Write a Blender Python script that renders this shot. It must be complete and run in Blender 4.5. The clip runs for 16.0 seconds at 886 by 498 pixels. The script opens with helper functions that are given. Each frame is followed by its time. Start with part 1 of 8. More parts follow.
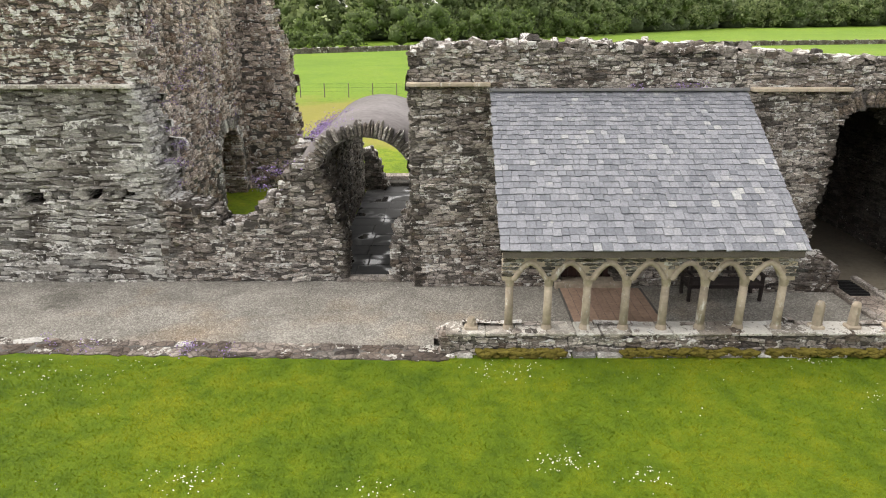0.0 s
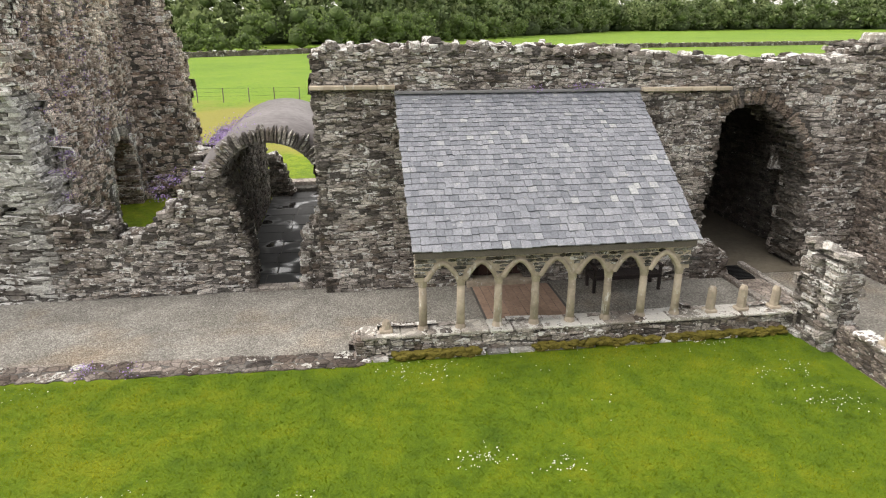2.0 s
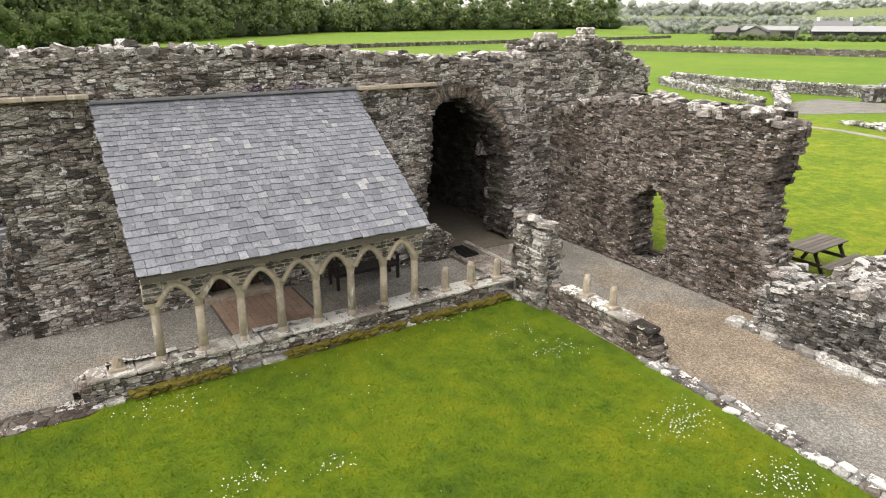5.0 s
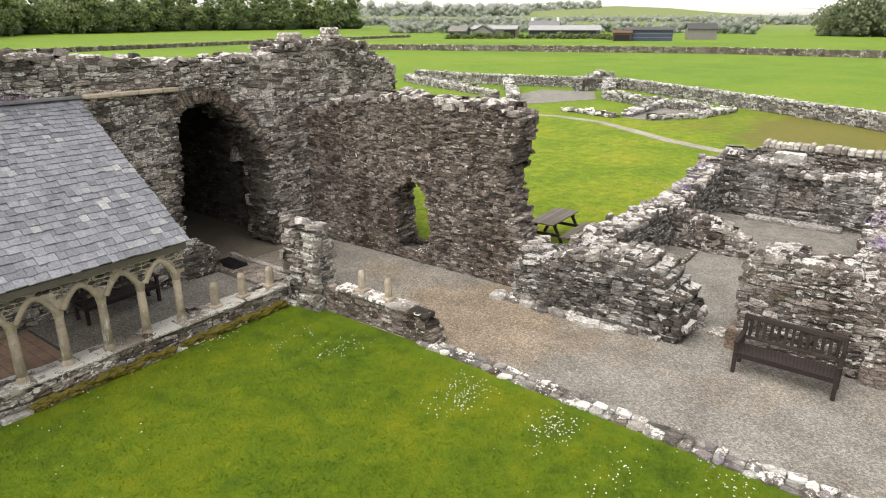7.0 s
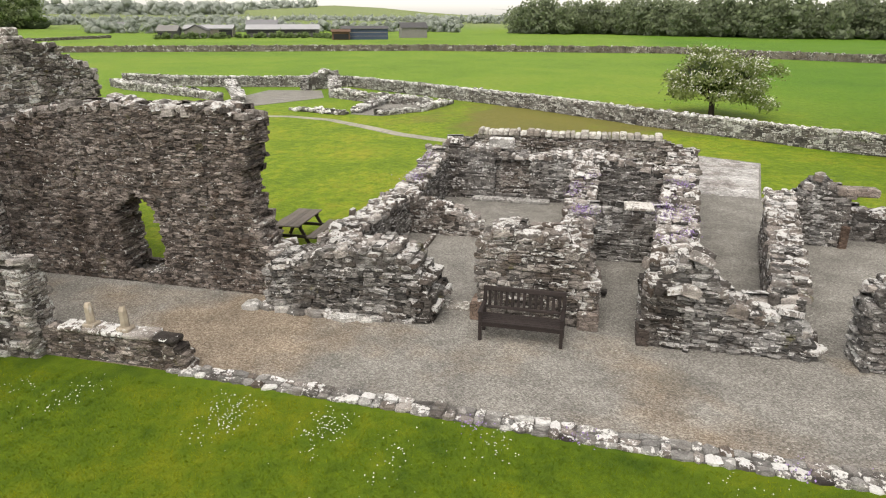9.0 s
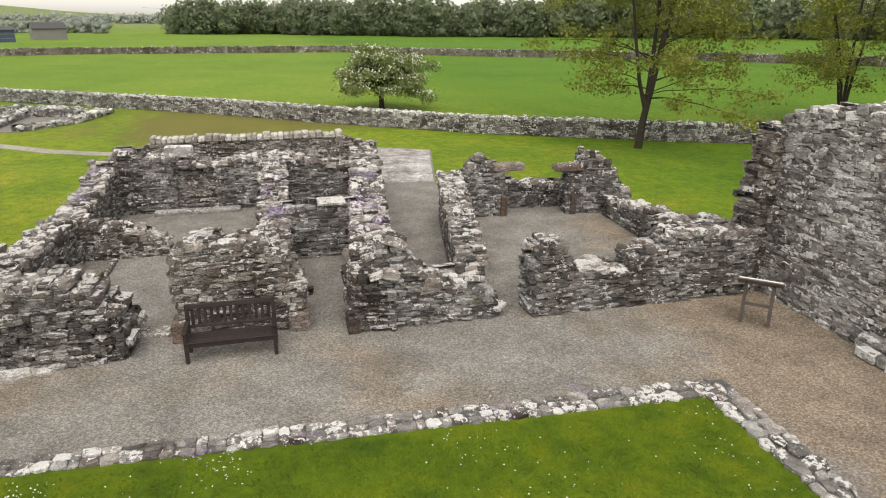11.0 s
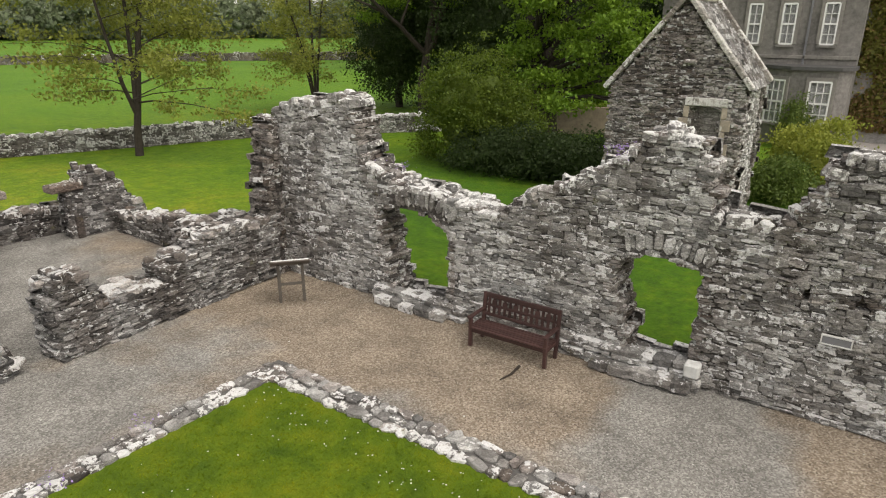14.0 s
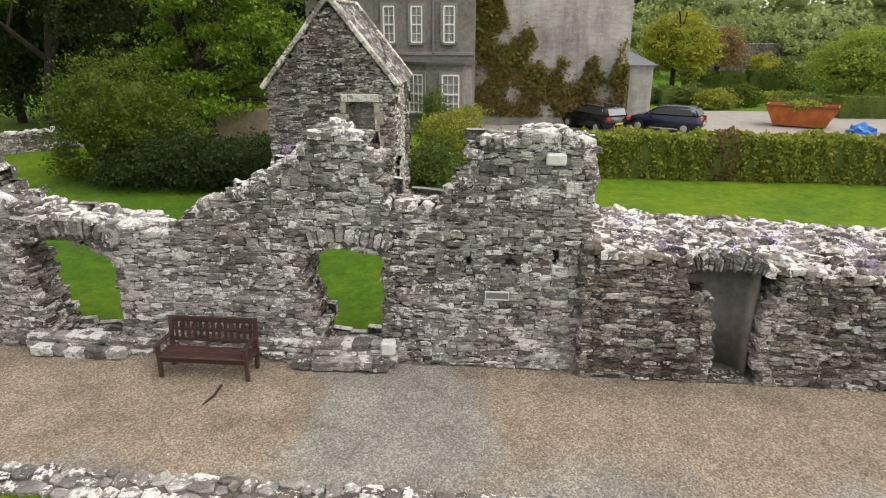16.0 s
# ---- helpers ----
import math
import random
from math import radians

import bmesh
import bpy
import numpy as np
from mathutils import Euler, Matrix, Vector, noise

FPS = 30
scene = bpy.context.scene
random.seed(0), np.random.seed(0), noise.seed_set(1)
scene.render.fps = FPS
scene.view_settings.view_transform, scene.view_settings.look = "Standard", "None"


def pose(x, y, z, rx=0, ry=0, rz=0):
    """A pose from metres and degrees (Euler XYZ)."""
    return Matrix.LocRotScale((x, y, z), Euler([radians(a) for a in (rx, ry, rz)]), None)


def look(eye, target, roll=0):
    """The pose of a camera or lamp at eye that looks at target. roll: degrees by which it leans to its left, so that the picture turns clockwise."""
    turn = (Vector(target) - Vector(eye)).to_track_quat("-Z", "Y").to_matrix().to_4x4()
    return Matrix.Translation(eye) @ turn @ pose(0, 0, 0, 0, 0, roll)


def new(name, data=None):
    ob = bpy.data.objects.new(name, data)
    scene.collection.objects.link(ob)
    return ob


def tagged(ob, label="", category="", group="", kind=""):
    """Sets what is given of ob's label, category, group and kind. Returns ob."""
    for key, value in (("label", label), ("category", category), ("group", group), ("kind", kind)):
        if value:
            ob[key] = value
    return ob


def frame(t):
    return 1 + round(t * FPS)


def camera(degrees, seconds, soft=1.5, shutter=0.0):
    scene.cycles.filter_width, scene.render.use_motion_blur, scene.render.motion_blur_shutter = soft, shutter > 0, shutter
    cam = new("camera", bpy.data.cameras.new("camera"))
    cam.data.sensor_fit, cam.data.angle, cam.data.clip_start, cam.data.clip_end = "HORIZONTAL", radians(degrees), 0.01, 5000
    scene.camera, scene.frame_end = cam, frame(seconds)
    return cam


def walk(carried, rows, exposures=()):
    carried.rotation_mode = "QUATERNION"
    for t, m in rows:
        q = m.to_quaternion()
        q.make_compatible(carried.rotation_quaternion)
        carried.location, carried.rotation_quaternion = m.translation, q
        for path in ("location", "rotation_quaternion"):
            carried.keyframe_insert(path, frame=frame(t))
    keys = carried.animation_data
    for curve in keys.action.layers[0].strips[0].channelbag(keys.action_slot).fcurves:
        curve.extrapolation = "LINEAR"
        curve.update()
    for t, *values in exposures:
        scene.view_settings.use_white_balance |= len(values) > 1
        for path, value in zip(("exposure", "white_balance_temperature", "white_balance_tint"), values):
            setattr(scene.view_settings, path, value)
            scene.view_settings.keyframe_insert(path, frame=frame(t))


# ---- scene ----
# the camera: a drone that hovers and turns to its right
cam = camera(68.56, 16.0, soft=1.1)
PATH = [
    (0.0, pose(0, 0, 6.2, 70.44, 0.18, 0.15)),
    (0.5, pose(0, 0, 6.2, 70.50, 0.13, -1.46)),
    (1.0, pose(0, 0, 6.2, 70.57, 0.11, -3.71)),
    (1.5, pose(0, 0, 6.2, 70.60, 0.04, -5.81)),
    (2.0, pose(0, 0, 6.2, 70.65, 0.01, -8.05)),
    (2.5, pose(0, 0, 6.2, 70.71, -0.04, -11.27)),
    (3.0, pose(0, 0, 6.2, 70.74, -0.07, -14.96)),
    (5.5, pose(0, 0, 6.2, 70.75, 0.00, -37.10)),
    (6.0, pose(0, 0, 6.2, 70.74, 0.04, -42.50)),
    (6.5, pose(0, 0, 6.2, 70.73, 0.05, -47.85)),
    (7.0, pose(0, 0, 6.2, 70.76, 0.07, -53.19)),
    (7.5, pose(0, 0, 6.2, 70.75, 0.06, -58.61)),
    (8.0, pose(0, 0, 6.2, 70.72, 0.05, -64.33)),
    (10.5, pose(0, 0, 6.2, 70.65, 0.01, -96.41)),
    (11.0, pose(0, 0, 6.2, 70.65, -0.01, -103.80)),
    (11.5, pose(0, 0, 6.2, 70.62, -0.04, -111.22)),
    (12.0, pose(0, 0, 6.2, 70.60, 0.01, -118.57)),
    (12.5, pose(0, 0, 6.2, 70.59, -0.01, -125.49)),
    (13.0, pose(0, 0, 6.2, 70.64, -0.01, -132.21)),
    (13.5, pose(0, 0, 6.2, 70.69, -0.02, -138.96)),
    (14.0, pose(0, 0, 6.2, 70.68, 0.04, -145.79)),
    (14.5, pose(0, 0, 6.2, 70.73, 0.08, -152.64)),
    (15.0, pose(0, 0, 6.2, 70.70, 0.12, -159.92)),
    (15.5, pose(0, 0, 6.2, 70.69, 0.08, -167.26)),
    (16.0, pose(0, 0, 6.2, 70.73, 0.04, -174.66)),
]
walk(cam, PATH, [(0.0, 1.46, 7080, 10.5), (5.5, 1.31, 7080, 10.5), (8.0, 1.1, 7080, 10.5), (11.0, 0.83, 7080, 10.5), (14.0, 0.87, 7080, 10.5), (16.0, 1.0, 7080, 10.5)])

# ---- world and light: overcast noon ----
world = bpy.data.worlds.new("sky")
world.use_nodes = True
scene.world = world
wn = world.node_tree.nodes
sky = wn.new("ShaderNodeTexSky")
sky.sky_type = "NISHITA"
sky.sun_disc = False
sky.sun_elevation = radians(60)
sky.sun_rotation = radians(280)
sky.air_density, sky.dust_density, sky.ozone_density = 1.0, 1.5, 1.0
pale = wn.new("ShaderNodeHueSaturation")
pale.inputs["Saturation"].default_value = 0.14
world.node_tree.links.new(sky.outputs[0], pale.inputs["Color"])
world.node_tree.links.new(pale.outputs[0], wn["Background"].inputs[0])
wn["Background"].inputs[1].default_value = 0.15
sun_data = bpy.data.lights.new("sun", "SUN")
sun_data.energy, sun_data.angle, sun_data.color = 0.8, radians(60), (1.0, 0.96, 0.9)
sun = new("sun", sun_data)
sun.matrix_world = look((-27, 5, 48), (0, 0, 0))


# ---- materials ----
def material(name, rough=0.85):
    m = bpy.data.materials.new(name)
    m.use_nodes = True
    b = m.node_tree.nodes["Principled BSDF"]
    b.inputs["Roughness"].default_value = rough
    b.inputs["Specular IOR Level"].default_value = 0.3
    return m, m.node_tree, b


def node(nt, kind, *links, **values):
    n = nt.nodes.new(kind)
    for key, value in values.items():
        n.inputs[key.replace("_", " ")].default_value = value
    for out, key in links:
        nt.links.new(out, n.inputs[key])
    return n


def math_node(nt, op, a, b=None, clamp=False):
    n = nt.nodes.new("ShaderNodeMath")
    n.operation, n.use_clamp = op, clamp
    for i, v in enumerate((a, b)):
        if v is None:
            continue
        if isinstance(v, (int, float)):
            n.inputs[i].default_value = v
        else:
            nt.links.new(v, n.inputs[i])
    return n.outputs[0]


def ramp(nt, fac, stops):
    n = nt.nodes.new("ShaderNodeValToRGB")
    nt.links.new(fac, n.inputs[0])
    e = n.color_ramp.elements
    while len(e) < len(stops):
        e.new(0.5)
    for el, (p, c) in zip(e, stops):
        el.position = p
        el.color = (*c, 1) if len(c) == 3 else c
    return n.outputs[0]


def mix(nt, fac, a, b, blend="MIX"):
    n = nt.nodes.new("ShaderNodeMix")
    n.data_type, n.blend_type = "RGBA", blend
    for i, v in ((0, fac), (6, a), (7, b)):
        if isinstance(v, (int, float)):
            n.inputs[i].default_value = v
        elif isinstance(v, tuple):
            n.inputs[i].default_value = (*v, 1)
        else:
            nt.links.new(v, n.inputs[i])
    return n.outputs[2]


def place(nt):
    return nt.nodes.new("ShaderNodeNewGeometry").outputs["Position"]


def noise_at(nt, where, scale, detail=3.0, rough=0.6):
    return node(nt, "ShaderNodeTexNoise", (where, "Vector"), Scale=scale, Detail=detail, Roughness=rough).outputs["Fac"]


def bump(nt, b, height, strength, distance=0.02):
    n = node(nt, "ShaderNodeBump", (height, "Height"), Strength=strength, Distance=distance)
    nt.links.new(n.outputs[0], b.inputs["Normal"])


def piece_random(nt):
    """A random number for each loose object and each island of a joined mesh."""
    o = nt.nodes.new("ShaderNodeObjectInfo").outputs["Random"]
    i = nt.nodes.new("ShaderNodeNewGeometry").outputs["Random Per Island"]
    return math_node(nt, "FRACT", math_node(nt, "ADD", math_node(nt, "MULTIPLY", o, 7.31), math_node(nt, "MULTIPLY", i, 3.7)))


def stone_material(name, tones, lichen, white=(0.8, 0.79, 0.77), top=0.1, grain=38.0, crust_at=0.68, seam=1.0):
    """Bedded rubble stone: a tone for each stone, thin splits along the bed, grain, pale lichen in spots that favours upward faces."""
    m, nt, b = material(name, 0.9)
    r = piece_random(nt)
    k = len(tones)
    col = ramp(nt, r, [(i / (k - 1), c) for i, c in enumerate(tones)])
    p = place(nt)
    fine = noise_at(nt, p, grain, 4.0, 0.7)
    wander = node(nt, "ShaderNodeTexNoise", (p, "Vector"), Scale=2.2, Detail=3.0)
    bent = node(nt, "ShaderNodeVectorMath", (p, 0))
    bent.operation = "MULTIPLY_ADD"
    nt.links.new(wander.outputs["Color"], bent.inputs[0])
    bent.inputs[1].default_value = (0.16, 0.16, 0.1)
    nt.links.new(p, bent.inputs[2])
    bed = node(nt, "ShaderNodeMapping", (bent.outputs[0], 0), Scale=(5.6, 5.6, 15.0)).outputs[0]
    chips = node(nt, "ShaderNodeTexVoronoi", (bed, "Vector"), Scale=1.0)
    split = node(nt, "ShaderNodeTexVoronoi", (bed, "Vector"), Scale=1.0)
    split.feature = "DISTANCE_TO_EDGE"
    joint = ramp(nt, split.outputs["Distance"], [(0.0, (1 - 0.6 * seam,) * 3), (0.08, (1, 1, 1))])
    col = mix(nt, 1.0, col, ramp(nt, chips.outputs["Color"], [(0.15, (0.74, 0.735, 0.73)), (0.85, (1.27, 1.26, 1.25))]), "MULTIPLY")
    col = mix(nt, 1.0, col, joint, "MULTIPLY")
    col = mix(nt, 1.0, col, ramp(nt, fine, [(0.36, (0.66, 0.66, 0.66)), (0.66, (1.28, 1.27, 1.26))]), "MULTIPLY")
    wide = noise_at(nt, p, 0.8, 3.0)
    col = mix(nt, 1.0, col, ramp(nt, wide, [(0.3, (0.76, 0.74, 0.73)), (0.7, (1.25, 1.25, 1.25))]), "MULTIPLY")
    streak = noise_at(nt, node(nt, "ShaderNodeMapping", (p, 0), Scale=(0.75, 0.75, 0.22)).outputs[0], 1.0, 4.0, 0.65)
    col = mix(nt, 1.0, col, ramp(nt, streak, [(0.36, (0.6, 0.56, 0.54)), (0.5, (1.0, 0.99, 0.99)), (0.66, (1.3, 1.32, 1.34))]), "MULTIPLY")
    up = node(nt, "ShaderNodeSeparateXYZ", (nt.nodes.new("ShaderNodeNewGeometry").outputs["Normal"], 0)).outputs[2]
    blot = noise_at(nt, p, 10.0, 5.0, 0.66)
    drift = noise_at(nt, p, 1.3, 3.0)
    amount = math_node(nt, "ADD", blot, math_node(nt, "MULTIPLY", math_node(nt, "MAXIMUM", up, 0.0), top))
    amount = math_node(nt, "ADD", amount, math_node(nt, "MULTIPLY", math_node(nt, "SUBTRACT", math_node(nt, "FRACT", math_node(nt, "MULTIPLY", r, 5.7)), 0.5), 0.28))
    amount = math_node(nt, "ADD", amount, math_node(nt, "MULTIPLY", math_node(nt, "SUBTRACT", drift, 0.5), 0.36))
    fac = ramp(nt, amount, [(lichen, (0, 0, 0)), (lichen + 0.035, (1, 1, 1))])
    pale = ramp(nt, fine, [(0.3, tuple(c * 0.74 for c in white)), (0.7, white)])
    pale = mix(nt, 1.0, pale, mix(nt, 0.55, joint, (1.0, 1.0, 1.0)), "MULTIPLY")
    col = mix(nt, fac, col, pale)
    crust = ramp(nt, math_node(nt, "ADD", noise_at(nt, p, 5.6, 3.0, 0.5), math_node(nt, "MULTIPLY", math_node(nt, "SUBTRACT", 0.6, lichen), 0.5)), [(crust_at, (0, 0, 0)), (crust_at + 0.02, (0.92, 0.92, 0.92))])
    col = mix(nt, crust, col, pale)
    moss = ramp(nt, noise_at(nt, p, 2.3, 4.0), [(0.66, (0, 0, 0)), (0.74, (0.5, 0.5, 0.5))])
    col = mix(nt, moss, col, (0.16, 0.15, 0.045))
    nt.links.new(col, b.inputs["Base Color"])
    bump(nt, b, math_node(nt, "ADD", math_node(nt, "ADD", fine, math_node(nt, "MULTIPLY", blot, 0.8)), math_node(nt, "MULTIPLY", math_node(nt, "MINIMUM", split.outputs["Distance"], 0.12), 6.0 * seam)), 1.0, 0.03)
    return m


GREYS = [(0.075, 0.069, 0.065), (0.205, 0.19, 0.178), (0.33, 0.308, 0.29), (0.135, 0.112, 0.095), (0.46, 0.437, 0.415), (0.225, 0.203, 0.183)]
BROWNS = [(0.105, 0.09, 0.082), (0.26, 0.225, 0.203), (0.37, 0.328, 0.298), (0.18, 0.132, 0.106), (0.47, 0.425, 0.395), (0.254, 0.202, 0.17)]
PALES = [(0.15, 0.149, 0.145), (0.305, 0.304, 0.295), (0.42, 0.42, 0.408), (0.215, 0.208, 0.197), (0.51, 0.51, 0.494), (0.34, 0.336, 0.322)]
STONE = stone_material("rubble_stone", GREYS, 0.635, (0.7, 0.69, 0.67))
STONE_BROWN = stone_material("brown_rubble_stone", BROWNS, 0.67)
STONE_PALE = stone_material("pale_rubble_stone", PALES, 0.608, (0.84, 0.83, 0.82), seam=0.5)
STONE_LICHEN = stone_material("lichened_stone", [tuple(c * k for c, k in zip(t, (0.74, 0.78, 0.8))) for t in GREYS], 0.675, (0.66, 0.645, 0.63), 0.16)
STONE_CAP = stone_material("lichened_cap_stone", GREYS, 0.628, (0.74, 0.73, 0.715), 0.15, seam=0.5)
STONE_WHITE = stone_material("white_lichened_stone", PALES, 0.58, (0.84, 0.83, 0.81), 0.13, seam=0.5)
STONE_FAR = stone_material("weathered_field_stone", [(0.09, 0.08, 0.07), (0.16, 0.145, 0.125), (0.2, 0.18, 0.155), (0.13, 0.105, 0.085)], 0.66)
# dark stone for vaults and recesses, their shade put into the colour
STONE_SHADED = stone_material("shade_dark_stone", [(0.06, 0.058, 0.052), (0.13, 0.12, 0.108), (0.19, 0.175, 0.16), (0.1, 0.085, 0.072)], 0.78)
STONE_CORE = stone_material("packed_core_rubble", [(0.13, 0.123, 0.117), (0.15, 0.142, 0.135)], 0.7)
STONE_KERB = stone_material("trodden_kerb_stone", [tuple(c * 0.85 for c in t) for t in PALES], 0.61, (0.84, 0.83, 0.81), 0.02, seam=0.35)
STONE_BANK = stone_material("tumbled_lichened_stone", GREYS, 0.57, (0.86, 0.85, 0.84), 0.06, seam=0.4)
STONE_EAST = stone_material("neutral_grey_rubble", [(0.07, 0.069, 0.068), (0.18, 0.178, 0.175), (0.3, 0.297, 0.292), (0.11, 0.104, 0.098), (0.4, 0.397, 0.39), (0.2, 0.194, 0.187)], 0.665, (0.72, 0.715, 0.705), seam=0.7)
COPING = stone_material("coping_stone", [(0.32, 0.305, 0.28), (0.46, 0.44, 0.41), (0.40, 0.38, 0.345)], 0.56, (0.78, 0.76, 0.72), 0.08, 40, seam=0.15)


def plain(name, colour, rough=0.7, scale=12.0, spread=0.25, metal=0.0, strength=0.3, vary=0.0):
    """A surface of one colour with grain and blotches of its own."""
    m, nt, b = material(name, rough)
    p = place(nt)
    n = noise_at(nt, p, scale, 5.0, 0.65)
    w = noise_at(nt, p, scale / 9, 3.0)
    t = math_node(nt, "ADD", math_node(nt, "MULTIPLY", n, 0.6), math_node(nt, "MULTIPLY", w, 0.4))
    lo, hi = tuple(c * (1 - spread) for c in colour), tuple(min(1, c * (1 + spread)) for c in colour)
    col = ramp(nt, t, [(0.3, lo), (0.7, hi)])
    if vary:
        r = piece_random(nt)
        col = mix(nt, 1.0, col, ramp(nt, r, [(0, (1 - vary,) * 3), (1, (1 + vary,) * 3)]), "MULTIPLY")
    nt.links.new(col, b.inputs["Base Color"])
    b.inputs["Metallic"].default_value = metal
    if strength:
        bump(nt, b, n, strength, 0.01)
    return m


SANDSTONE = plain("dressed_sandstone", (0.37, 0.315, 0.25), 0.9, 7, 0.4, strength=0.6, vary=0.16)
sn = SANDSTONE.node_tree
worn = ramp(sn, noise_at(sn, node(sn, "ShaderNodeMapping", (place(sn), 0), Scale=(6.0, 6.0, 2.2)).outputs[0], 1.0, 5.0, 0.7), [(0.58, (0, 0, 0)), (0.66, (0.8, 0.8, 0.8))])
sb = sn.nodes["Principled BSDF"].inputs["Base Color"]
sn.links.new(mix(sn, worn, sb.links[0].from_socket, (0.6, 0.585, 0.55)), sb)
MORTAR = plain("dark_joint_mortar", (0.105, 0.1, 0.095), 0.95, 20, 0.4)
WOOD_DARK = plain("dark_stained_wood", (0.028, 0.021, 0.02), 0.55, 30, 0.4, strength=0.2, vary=0.25)
WOOD_RED = plain("reddish_brown_wood", (0.06, 0.031, 0.028), 0.5, 30, 0.35, strength=0.2, vary=0.3)
WOOD_GREY = plain("weathered_grey_wood", (0.15, 0.13, 0.115), 0.8, 30, 0.3, vary=0.2)
IRON = plain("dark_iron", (0.03, 0.03, 0.032), 0.6, 40, 0.3, 0.6)
TERRACOTTA = plain("terracotta_tile", (0.31, 0.215, 0.165), 0.8, 14, 0.3, vary=0.16)
FLAG = plain("wet_flagstone", (0.026, 0.026, 0.027), 0.22, 5, 0.5, vary=0.35, strength=0.05)
fn = FLAG.node_tree
wet = ramp(fn, noise_at(fn, place(fn), 0.9, 2.0), [(0.38, (0.08, 0.08, 0.08)), (0.47, (0.75, 0.75, 0.75))])
fn.links.new(wet, fn.nodes["Principled BSDF"].inputs["Roughness"])
fn.nodes["Principled BSDF"].inputs["Specular IOR Level"].default_value = 0.6
EARTH = plain("damp_earth_floor", (0.16, 0.14, 0.11), 0.9, 10, 0.3)
MOSS = plain("rusty_green_moss", (0.12, 0.10, 0.018), 0.95, 25, 0.5, strength=0.8)
WHITE_PAINT = plain("white_paint", (0.78, 0.78, 0.76), 0.45, 20, 0.06, strength=0.05)
LEAD = plain("grey_lead", (0.18, 0.18, 0.19), 0.5, 10, 0.2)


def slate_material():
    m, nt, b = material("roof_slate", 0.55)
    r = piece_random(nt)
    col = ramp(nt, r, [(0.0, (0.14, 0.15, 0.175)), (0.3, (0.182, 0.192, 0.22)), (0.6, (0.21, 0.22, 0.25)), (0.9, (0.24, 0.25, 0.28)), (0.96, (0.26, 0.27, 0.295)), (1.0, (0.34, 0.35, 0.36))])
    p = place(nt)
    fine = noise_at(nt, p, 22, 5.0, 0.7)
    col = mix(nt, 1.0, col, ramp(nt, fine, [(0.32, (0.66, 0.66, 0.68)), (0.68, (1.26, 1.25, 1.23))]), "MULTIPLY")
    spot = ramp(nt, noise_at(nt, p, 9, 5.0), [(0.64, (0, 0, 0)), (0.7, (0.6, 0.6, 0.6))])
    col = mix(nt, spot, col, (0.38, 0.38, 0.36))
    nt.links.new(col, b.inputs["Base Color"])
    bump(nt, b, fine, 0.4, 0.01)
    return m


SLATE = slate_material()


